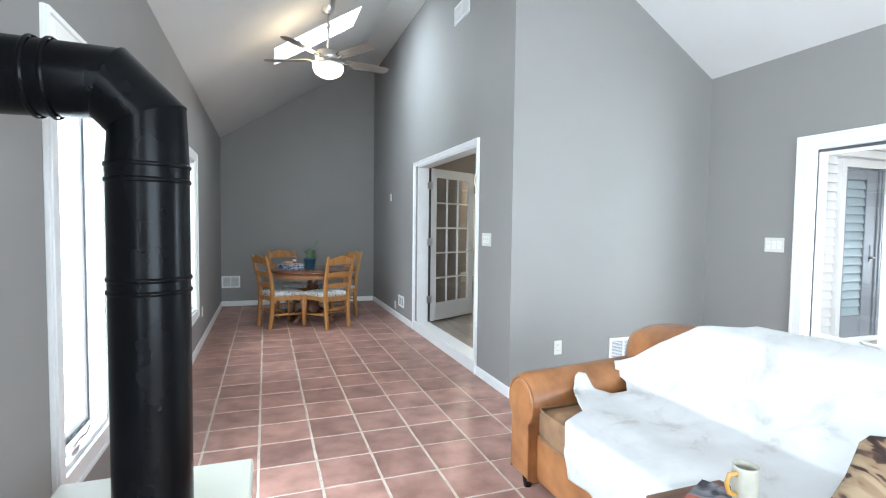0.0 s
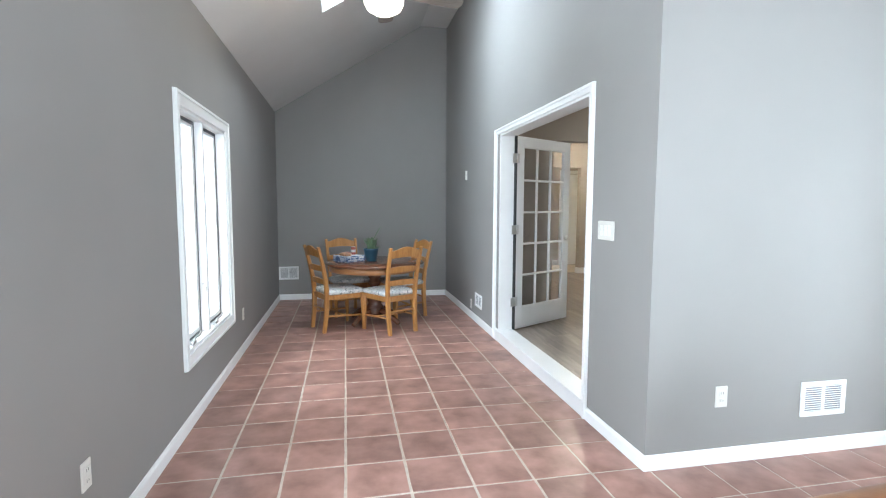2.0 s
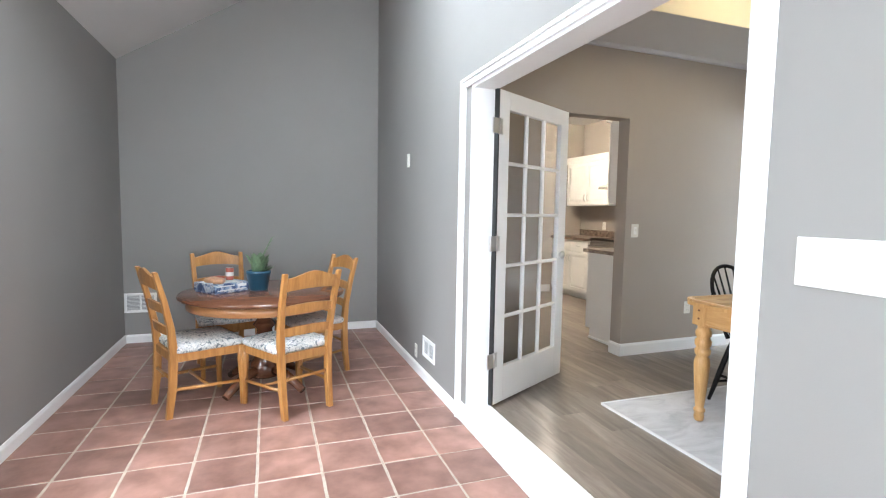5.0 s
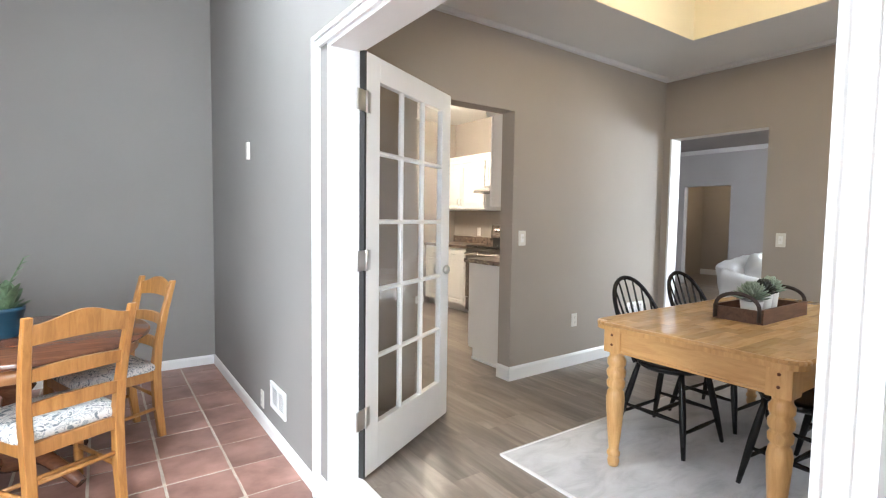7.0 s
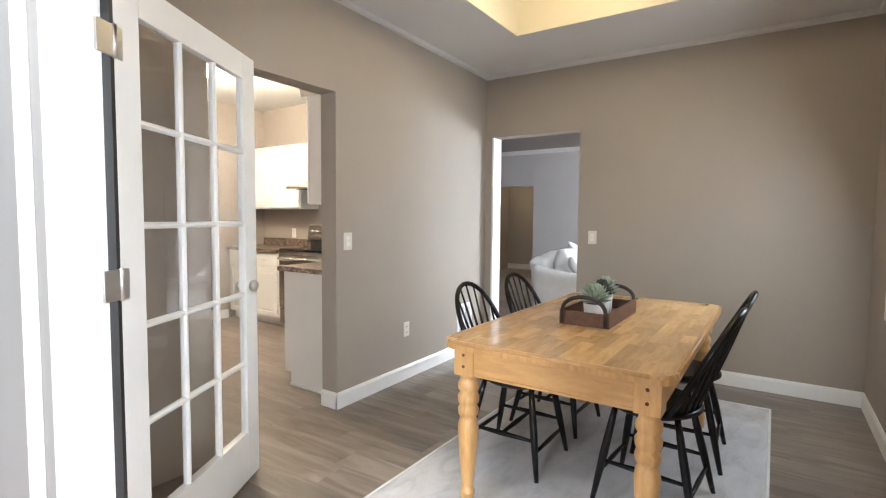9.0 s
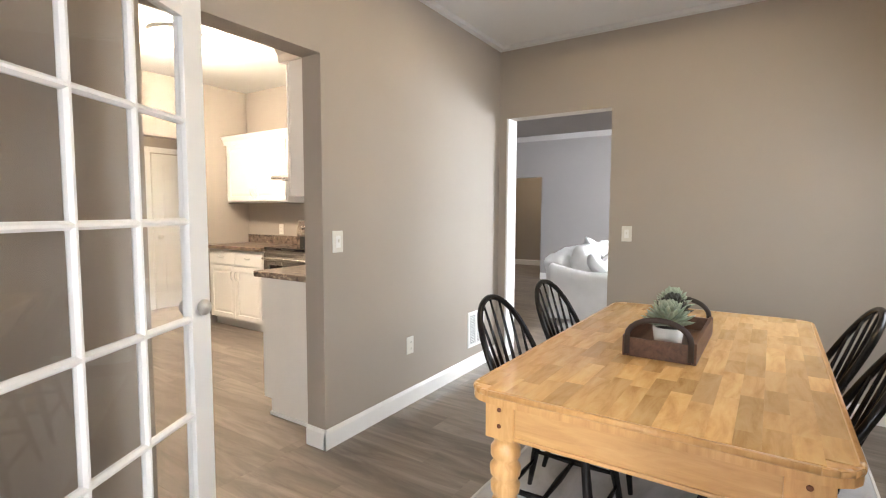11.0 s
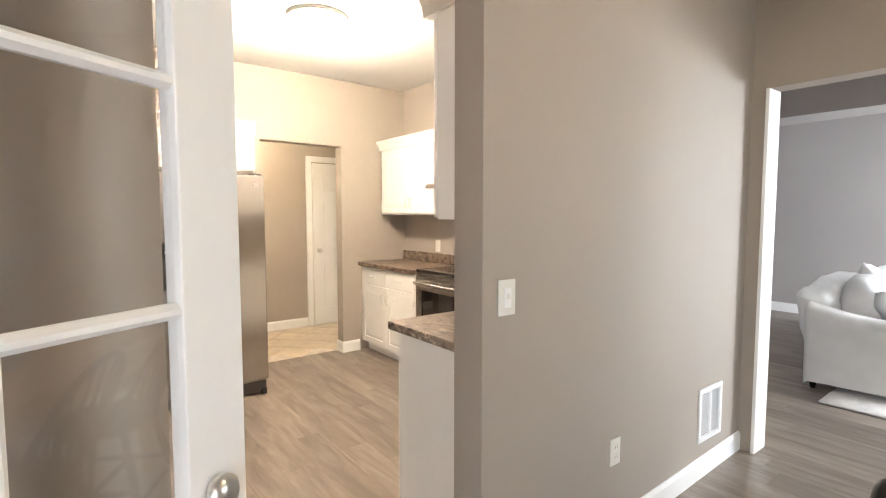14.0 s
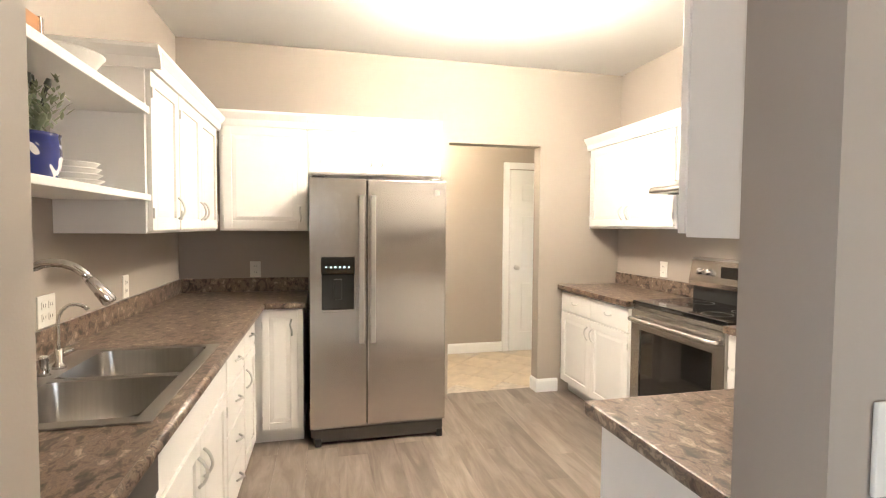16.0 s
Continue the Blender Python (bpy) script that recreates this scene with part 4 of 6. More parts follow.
# ---- leather sofa ----
sofa = thing("leather_sofa", pose(1.36, 2.17, 0), "cognac leather sofa with rolled arms and brown cushion", "sofa")
L = 1.95          # runs towards -y; front faces -x
part("base", soft_box(0.05, 0.92, -L + 0.1, -0.05, 0.08, 0.34, 0.03), M_LEATHER, sofa)
for y0, y1 in ((-0.25, 0.0), (-L, -L + 0.25)):
    b = bmesh.new()
    prof = []
    yc = (y0 + y1) / 2
    for k in range(25):
        a = radians(-50 + 280 * k / 24)
        prof.append((yc + 0.135 * math.cos(a), 0.50 + 0.135 * math.sin(a)))
    prof = [(yc + 0.10, 0.08)] + prof + [(yc - 0.10, 0.08)]
    loops = []
    for x, s in ((0.0, 0.86), (0.012, 0.95), (0.04, 1.0), (0.3, 1.0), (0.6, 1.0), (0.92, 1.0)):
        lift = 0.05 * (x / 0.9) ** 1.2
        loops.append([b.verts.new((x, yc + (p - yc) * s, 0.30 + (q - 0.30) * s + (lift if q > 0.2 else 0))) for p, q in prof])
    for p, q in zip(loops, loops[1:]):
        for i in range(len(prof)):
            f = b.faces.new((p[i], p[(i + 1) % len(prof)], q[(i + 1) % len(prof)], q[i]))
            f.smooth = True
    b.faces.new(loops[0])
    b.faces.new(loops[-1][::-1])
    arm = part("arm", b, M_LEATHER, sofa)
    part("piping", tube(bmesh.new(), [(0.006, yc + (p - yc) * 0.93, 0.30 + (q - 0.30) * 0.93) for p, q in prof], 0.007), M_LEATHER, arm)
seat = part("seat_cushion", soft_box(0.02, 0.72, -L + 0.26, -0.255, 0.33, 0.50, 0.045, 0.03, cuts=10, wob=0.006), M_SUEDE, sofa, "worn brown suede seat cushion")
for z in (0.352, 0.492):
    part("piping", tube(bmesh.new(), [(0.70, -0.262, z), (0.07, -0.262, z), (0.036, -0.275, z), (0.026, -0.31, z), (0.024, -0.9, z), (0.026, -L + 0.30, z)], 0.006), M_SUEDE, seat)
b = soft_box(0.62, 0.98, -L + 0.06, -0.06, 0.30, 0.90, 0.12, 0.0, cuts=14, wob=0.008)
for v in b.verts:
    k = max(0, v.co.z - 0.4)
    v.co.x += 0.16 * k
    e_ = (v.co.y + L / 2) / (L / 2)
    v.co.z -= 0.12 * max(0, abs(e_) - 0.45) ** 1.2 * (v.co.z > 0.6)
part("backrest", b, M_LEATHER, sofa)
for x in (0.07, 0.86):
    for y in (-0.1, -L + 0.1):
        part("foot", lathe(bmesh.new(), [(0.022, 0.0), (0.034, 0.085)], 12, pose(x, y, 0)), M_BLACK, sofa, "dark tapered wooden foot")

# cowhide draped over the seat and the back
b = bmesh.new()
NU, NV = 110, 56
prof = [(0.01, 0.30), (-0.015, 0.42), (0.03, 0.525), (0.20, 0.545), (0.42, 0.548), (0.60, 0.565), (0.655, 0.66), (0.70, 0.80), (0.755, 0.915), (0.86, 0.955), (1.0, 0.93), (1.08, 0.80)]


def along(s):
    k = s * (len(prof) - 1)
    i = min(int(k), len(prof) - 2)
    f = k - i
    return prof[i][0] * (1 - f) + prof[i + 1][0] * f, prof[i][1] * (1 - f) + prof[i + 1][1] * f


# outline along the fold: hem, shank lying against the arm, hollow at the crease, flap up the back
EDGE = [(0.0, -0.62), (0.10, -0.63), (0.19, -0.56), (0.25, -0.50), (0.285, -0.36), (0.31, -0.175), (0.335, -0.19), (0.365, -0.36), (0.41, -0.38), (0.45, -0.30), (0.49, -0.13), (0.53, -0.15), (0.57, -0.29), (0.63, -0.40), (0.69, -0.52), (0.75, -0.62), (0.785, -0.78), (0.83, -0.83), (1.0, -0.86)]


grid = {}
for i in range(NU + 1):
    for j in range(NV + 1):
        s, v = i / NU, j / NV
        s = 0.02 + 0.93 * s
        edge = float(np.interp(s, [p[0] for p in EDGE], [p[1] for p in EDGE])) + 0.012 * noise.noise((s * 14, 7.1, 0))
        y = edge + v ** 1.15 * (-1.62 - edge)
        x, z = along(max(0.0, s - (0.05 * abs(noise.noise((y * 4, 3.0, 1.0))) + 0.06 * (y < -0.9)) * (s < 0.12)))
        n = noise.noise((y * 3.2, s * 3.0, 2.0)) * 0.030 + noise.noise((y * 9, s * 6, 5.0)) * 0.007
        z += 0.010 + abs(n) if s > 0.12 else 0.006
        x -= 0.03 + abs(n) * 1.1
        if s > 0.5:
            x -= 0.035 * max(0.0, 1 - abs(y + 0.22) / 0.12) * (s < 0.6)
        if y > -0.27 and s < 0.4:
            z += y + 0.27
            y = -0.27 + 0.15 * (y + 0.27)
        grid[i, j] = b.verts.new((x, y, z))
for i in range(NU):
    for j in range(NV):
        f = b.faces.new((grid[i, j], grid[i + 1, j], grid[i + 1, j + 1], grid[i, j + 1]))
        f.smooth = True
hide = single("cowhide_throw", b, M_HIDE, "white cowhide throw draped over the leather sofa", "throw", pose(1.36, 2.17, 0))
sol = hide.modifiers.new("thickness", "SOLIDIFY")
sol.thickness, sol.offset = 0.008, 1.0

pil = single("throw_pillow", soft_box(-0.24, 0.24, -0.24, 0.24, -0.075, 0.075, 0.07, 0.05, cuts=8, wob=0.01), M_PILLOW, "brown animal print throw pillow on the sofa", "pillow", pose(1.76, 0.50, 0.55, 62, 12, -78))

side = thing("side_table", pose(1.13, 0.62, -0.04), "small dark wooden side table beside the sofa", "table")
part("tabletop", bx(-0.05, 0.225, -0.26, 0.20, 0.69, 0.715, bevel=0.006), M_TRAYWOOD, side)
for x in (-0.02, 0.18):
    for y in (-0.22, 0.08):
        part("leg", bx(x - 0.018, x + 0.018, y - 0.018, y + 0.018, 0.04, 0.69, bevel=0.003), M_TRAYWOOD, side)
mag = thing("magazine", pose(1.25, 0.66, 0.675, 0, 0, 24), "glossy dark magazine lying on the side table", "magazine")
part("pages", bx(-0.10, 0.10, -0.13, 0.13, 0, 0.006), M_PAPER, mag)
part("cover", bx(-0.102, 0.102, -0.132, 0.132, 0.006, 0.009), M_MAG, mag, "printed glossy cover")
mug = thing("mug", pose(1.305, 0.70, 0.684) @ Matrix.Diagonal((0.8, 0.8, 0.92, 1)), "stoneware mug with an ochre handle", "mug")
part("cup", lathe(bmesh.new(), [(0.034, 0.0), (0.038, 0.006), (0.042, 0.05), (0.039, 0.095), (0.041, 0.105), (0.037, 0.105), (0.035, 0.09), (0.036, 0.02), (0.005, 0.012)], 28), M_MUG, mug)
part("handle", tube(bmesh.new(), [(-0.036, 0.0, 0.085), (-0.060, 0.01, 0.082), (-0.070, 0.012, 0.055), (-0.060, 0.01, 0.028), (-0.038, 0.0, 0.022)], 0.008), M_GOLD, mug, "ochre glazed handle")


# ---- round table and ladder-back chairs ----
rt = thing("round_table", pose(0.73, 7.12, 0), "round cherry-top pedestal table on terracotta tiles", "table")
part("tabletop", lathe(bmesh.new(), [(0.02, 0.725), (0.575, 0.725), (0.60, 0.735), (0.605, 0.748), (0.595, 0.760), (0.02, 0.762)], 64), M_CHERRY, rt, "polished cherry round top")
part("apron", lathe(bmesh.new(), [(0.535, 0.655), (0.545, 0.658), (0.545, 0.725)], 64), M_CHERRYEDGE, rt)
part("pedestal", lathe(bmesh.new(), [(0.10, 0.655), (0.075, 0.63), (0.06, 0.60), (0.085, 0.57), (0.055, 0.54), (0.085, 0.50), (0.055, 0.46), (0.065, 0.40), (0.09, 0.33), (0.095, 0.28), (0.075, 0.24), (0.11, 0.20), (0.12, 0.12), (0.10, 0.09)], 28), M_CHERRY, rt, "turned dark pedestal")
for i in range(4):
    a = radians(45 + 90 * i)
    c, s = math.cos(a), math.sin(a)
    b = tube(bmesh.new(), [(0.06 * c, 0.06 * s, 0.15), (0.18 * c, 0.18 * s, 0.14), (0.30 * c, 0.30 * s, 0.08), (0.38 * c, 0.38 * s, 0.03)], 0.03, 10, [0.045, 0.04, 0.032, 0.028])
    part("foot", b, M_CHERRY, rt)


def ladder_chair(m):
    """Honey pine ladder-back chair; faces +y, origin on the floor under the seat's middle."""
    t = thing("dining_chair", m, "honey pine ladder-back chair with leaf-print seat cushion", "chair", "chairs round the table")
    for s in (-1, 1):
        b = bmesh.new()
        pts = [(s * 0.175, -0.225, 0.0), (s * 0.178, -0.20, 0.2), (s * 0.182, -0.19, 0.43), (s * 0.19, -0.205, 0.60), (s * 0.198, -0.245, 0.80), (s * 0.205, -0.295, 0.985)]
        sec = [(0.019, 0.020), (0.021, 0.024), (0.021, 0.026), (0.020, 0.022), (0.019, 0.018), (0.017, 0.015)]
        loops = []
        for (x, y, z), (hx, hy) in zip(pts, sec):
            loops.append([b.verts.new((x + i * hx, y + j * hy, z)) for i, j in ((-1, -1), (1, -1), (1, 1), (-1, 1))])
        for p, q in zip(loops, loops[1:]):
            for i in range(4):
                b.faces.new((p[i], p[(i + 1) % 4], q[(i + 1) % 4], q[i]))
        b.faces.new(loops[0][::-1])
        b.faces.new(loops[-1])
        bmesh.ops.bevel(b, geom=b.edges[:], offset=0.004, segments=1, affect="EDGES")
        part("back_leg", b, M_PINE, t)
        b = tube(bmesh.new(), [(s * 0.222, 0.245, 0.0), (s * 0.222, 0.243, 0.18), (s * 0.219, 0.238, 0.33), (s * 0.217, 0.235, 0.43)], 0.024, 10, [0.018, 0.022, 0.027, 0.025])
        part("front_leg", b, M_PINE, t)
        part("side_stretcher", tube(bmesh.new(), [(s * 0.178, -0.20, 0.19), (s * 0.222, 0.243, 0.17)], 0.012, 8), M_PINE, t)
        part("side_rail", prism(bmesh.new(), [(s * 0.182 - 0.012, -0.18), (s * 0.182 + 0.012, -0.18), (s * 0.217 + 0.012, 0.225), (s * 0.217 - 0.012, 0.225)], "z", 0.375, 0.437), M_PINE, t)
    part("cross_stretcher", tube(bmesh.new(), [(-0.20, 0.02, 0.18), (0.20, 0.02, 0.18)], 0.011, 8), M_PINE, t)
    part("back_stretcher", tube(bmesh.new(), [(-0.178, -0.20, 0.26), (0.178, -0.20, 0.26)], 0.011, 8), M_PINE, t)
    part("front_rail", bx(-0.205, 0.205, 0.223, 0.25, 0.37, 0.435, bevel=0.004), M_PINE, t)
    part("back_rail", bx(-0.18, 0.18, -0.205, -0.18, 0.375, 0.435, bevel=0.004), M_PINE, t)
    for z0, h, cam_, k in ((0.555, 0.055, 0.012, 0), (0.705, 0.055, 0.014, 1), (0.865, 0.085, 0.045, 2)):
        b = bmesh.new()
        y0 = {0: -0.205, 1: -0.23, 2: -0.275}[k]
        w = {0: 0.178, 1: 0.184, 2: 0.192}[k]
        rows = []
        for i in range(13):
            u = -1 + i / 6
            bow = -0.022 * (1 - u * u)
            arch = cam_ * (0.5 + 0.5 * math.cos(math.pi * u)) if k == 2 else cam_ * (1 - u * u)
            lean = -0.012 if k == 2 else -0.006
            rows.append([b.verts.new((u * w, y0 + bow + d + (lean if z else 0), z0 + (h + arch if z else 0.35 * cam_ * (1 - u * u)))) for d, z in ((-0.009, 0), (0.009, 0), (0.009, 1), (-0.009, 1))])
        for p, q in zip(rows, rows[1:]):
            for i in range(4):
                f = b.faces.new((p[i], p[(i + 1) % 4], q[(i + 1) % 4], q[i]))
        b.faces.new(rows[0][::-1])
        b.faces.new(rows[-1])
        part("back_slat", b, M_PINE, t)
    b = soft_box(-0.225, 0.225, -0.185, 0.262, 0.425, 0.488, 0.03, 0.02, cuts=8, wob=0.003)
    for v in b.verts:
        v.co.x *= 0.95 + 0.32 * (v.co.y + 0.185)
    part("seat_cushion", b, M_FABRIC, t, "white and grey leaf-print upholstered seat")
    return t


ch = ladder_chair(pose(0.265, 6.905, 0, 0, 0, -65))
copy_thing(ch, pose(0.905, 6.685, 0, 0, 0, 28))
copy_thing(ch, pose(0.40, 7.72, 0, 0, 0, 196))
copy_thing(ch, pose(1.13, 7.41, 0, 0, 0, 110))


def leaf_blade(bm, base, tip, width, droop=0.0, segs=5):
    """A curved, slightly folded leaf from base to tip."""
    base, tip = Vector(base), Vector(tip)
    d = tip - base
    side = d.cross(Vector((0, 0, 1)))
    if side.length < 1e-4:
        side = Vector((1, 0, 0))
    side.normalize()
    nrm = side.cross(d).normalized()
    prev = None
    for i in range(segs + 1):
        s = i / segs
        c = base + d * s + Vector((0, 0, -droop * s * s))
        w = width * math.sin(math.pi * min(0.97, 0.12 + 0.85 * s)) * 0.5
        row = [bm.verts.new(c - side * w + nrm * w * 0.3), bm.verts.new(c), bm.verts.new(c + side * w + nrm * w * 0.3)]
        if prev:
            for k in (0, 1):
                f = bm.faces.new((prev[k], prev[k + 1], row[k + 1], row[k]))
                f.smooth = True
        prev = row


rng = random.Random(4)
pp = thing("potted_plant", pose(0.69, 7.13, 0.763), "leafy green plant in a dark teal pot", "plant")
part("pot", lathe(bmesh.new(), [(0.062, 0), (0.068, 0.01), (0.088, 0.13), (0.092, 0.135), (0.092, 0.155), (0.083, 0.155), (0.08, 0.135), (0.01, 0.13)], 28), M_TEAL, pp, "dark teal glazed pot")
b = bmesh.new()
for i in range(46):
    a, tl = rng.uniform(0, 6.28), rng.uniform(0.2, 1.0)
    rr, hh = rng.uniform(0.05, 0.14) * tl + 0.01, rng.uniform(0.06, 0.19)
    bs = (0.03 * math.cos(a), 0.03 * math.sin(a), 0.12 + 0.1 * rng.random() * (hh > 0.15))
    leaf_blade(b, bs, (rr * math.cos(a), rr * math.sin(a), 0.13 + hh), rng.uniform(0.045, 0.075), 0.02)
part("foliage", b, M_LEAF, pp)
b = bmesh.new()
tube(b, [(0, 0, 0.13), (0.03, -0.03, 0.27), (0.075, -0.06, 0.36), (0.10, -0.075, 0.41)], 0.004, 6)
for k in range(5):
    leaf_blade(b, (0.03 + 0.017 * k, -0.03 - 0.011 * k, 0.27 + 0.034 * k), (0.06 + 0.017 * k, -0.01 - 0.011 * k, 0.30 + 0.03 * k), 0.018)
part("stem", b, M_LEAF, pp)
GX, GY, GR = 0.425, 7.16, 38
gb = thing("game_box", pose(GX, GY, 0.763, 0, 0, GR), "blue printed cardboard box on the round table", "box")
part("box_base", bx(-0.138, 0.138, -0.128, 0.128, 0, 0.05), M_BOX, gb)
lid = part("box_lid", bx(-0.142, 0.142, -0.132, 0.132, 0.012, 0.072, bevel=0.002), M_BOX, gb)
for x0, x1, z0, z1 in ((-0.12, 0.02, 0.050, 0.058), (-0.12, 0.12, 0.020, 0.026), (0.05, 0.12, 0.040, 0.060)):
    part("printed_bar", bx(x0, x1, -0.1335, -0.132, z0, z1), M_PAPER, lid, "pale printed bar")
part("printed_panel", bx(-0.11, 0.10, -0.10, 0.10, 0.072, 0.0728), M_PAPER, lid, "pale printed panel")
turn_g = pose(GX, GY, 0.8355, 0, 0, GR)
for k, (x, y, r, mt) in enumerate(((-0.07, 0.02, 20, M_ORANGE), (0.0, 0.06, -15, M_RED), (-0.06, -0.06, 40, M_ORANGE))):
    single("snack_bag", soft_box(-0.055, 0.055, -0.038, 0.038, 0, 0.034, 0.015, 0.01, cuts=5, wob=0.012, seed=k * 3.0), mt, "small crumpled snack wrapper on the game box", "wrapper", turn_g @ pose(x, y, 0, 0, 0, r))
bt = thing("drink_can", turn_g @ pose(0.09, 0.03, 0), "small red printed can on the game box", "can")
part("can_body", lathe(bmesh.new(), [(0.026, 0), (0.029, 0.005), (0.029, 0.088), (0.026, 0.094)], 22), M_RED, bt)
part("label_band", lathe(bmesh.new(), [(0.0292, 0.03), (0.0296, 0.032), (0.0296, 0.06), (0.0292, 0.062)], 22, cap=False), M_PAPER, bt, "pale printed band")
part("rim", lathe(bmesh.new(), [(0.026, 0.094), (0.0265, 0.098), (0.024, 0.098), (0.023, 0.093), (0.003, 0.093)], 22), M_NICKEL, bt)


# ---- dining room ----
rug = thing("area_rug", pose(4.13, 4.99, F), "soft grey area rug under the dining table", "rug")
part("rug_field", bx(-1.265, 1.265, -0.755, 0.755, 0.0, 0.012, bevel=0.004), M_RUG, rug)
b = bmesh.new()
for q in ((-1.275, 1.275, -0.768, -0.755), (-1.275, 1.275, 0.755, 0.768), (-1.278, -1.265, -0.755, 0.755), (1.265, 1.278, -0.755, 0.755)):
    box(b, q[0], q[1], q[2], q[3], 0.0, 0.014, bevel=0.003)
part("binding", b, M_RUGEDGE, rug, "pale stitched edge")
G = F + 0.0125                 # top of the rug

tb = thing("dining_table", pose(4.03, 4.965, G), "oak butcher-block dining table with turned legs", "table")
TLX, TLY, TTH = 0.86, 0.465, 0.76
b = bmesh.new()
c = 0.075
poly = []
for sx, sy, a0 in ((1, 1, 0), (-1, 1, 90), (-1, -1, 180), (1, -1, 270)):
    for k in range(5):
        a = radians(a0 + 22.5 * k)
        poly.append((sx * (TLX - c) + c * math.cos(a), sy * (TLY - c) + c * math.sin(a)))
prism(b, poly, "z", TTH - 0.038, TTH - 0.0012)
top = part("tabletop", b, M_OAK, tb, "rounded oak block top")
rng = random.Random(8)
ny = 16
wy = 2 * (TLY - 0.012) / ny
staves = {}
for j in range(ny):
    y0 = -(TLY - 0.012) + j * wy
    x = -(TLX - 0.012)
    inset = c * 0.48 if j in (0, ny - 1) else 0.0
    x += inset
    end = TLX - 0.012 - inset
    first = True
    while x < end - 0.01:
        ln = rng.uniform(0.12, 0.36) if not first else rng.uniform(0.08, 0.35)
        first = False
        x1 = min(end, x + ln)
        if end - x1 < 0.06:
            x1 = end
        o = part("stave", bx(x + 0.00005, x1 - 0.00005, y0 + 0.00005, y0 + wy - 0.00005, TTH - 0.006, TTH + 0.0), M_BUTCHER, top)
        x = x1
b = bmesh.new()
poly2 = [(u * (TLX + 0.004) / TLX, v * (TLY + 0.004) / TLY) for u, v in poly]
for (u0, v0), (u1, v1) in zip(poly, poly[1:] + poly[:1]):
    tube(b, [(u0 * 0.994, v0 * 0.99, TTH - 0.010), (u1 * 0.994, v1 * 0.99, TTH - 0.010)], 0.0098, 10)
part("edge_band", b, M_OAK, top)
part("front_apron", bx(-TLX + 0.07, TLX - 0.07, -TLY + 0.055, -TLY + 0.08, TTH - 0.155, TTH - 0.038), M_OAKX, tb)
part("back_apron", bx(-TLX + 0.07, TLX - 0.07, TLY - 0.08, TLY - 0.055, TTH - 0.155, TTH - 0.038), M_OAKX, tb)
for s in (-1, 1):
    e = part("end_apron", bx(s * (TLX - 0.0675) - 0.0125, s * (TLX - 0.0675) + 0.0125, -TLY + 0.09, TLY - 0.09, TTH - 0.155, TTH - 0.038), M_OAKY, tb)
    part("bead", bx(s * (TLX - 0.0615) - 0.0135, s * (TLX - 0.0615) + 0.0135, -TLY + 0.10, TLY - 0.10, TTH - 0.158, TTH - 0.146, bevel=0.004), M_OAKY, e)
LEG = [(0.020, 0.0), (0.026, 0.005), (0.030, 0.03), (0.026, 0.055), (0.033, 0.06), (0.033, 0.075), (0.024, 0.085), (0.026, 0.10), (0.034, 0.18), (0.043, 0.30), (0.046, 0.36), (0.040, 0.395), (0.032, 0.405), (0.044, 0.42), (0.046, 0.445), (0.036, 0.46), (0.046, 0.475), (0.048, 0.50), (0.036, 0.52), (0.046, 0.535), (0.046, 0.56), (0.036, 0.575), (0.036, 0.59), (0.047, 0.60)]
for sx in (-1, 1):
    for sy in (-1, 1):
        lx, ly = sx * (TLX - 0.092), sy * (TLY - 0.092)
        b = lathe(bmesh.new(), LEG, 22, pose(lx, ly, 0))
        box(b, lx - 0.047, lx + 0.047, ly - 0.047, ly + 0.047, 0.598, TTH - 0.038, bevel=0.004)
        lg = part("leg", b, M_OAK, tb, "turned oak leg")
        for z in (0.64, 0.69):
            part("bolt_plug", lathe(bmesh.new(), [(0.007, 0), (0.007, 0.0015), (0.002, 0.002)], 10, pose(lx + sx * 0.047, ly, z, 0, 90 * sx, 0)), M_CHERRY, lg)


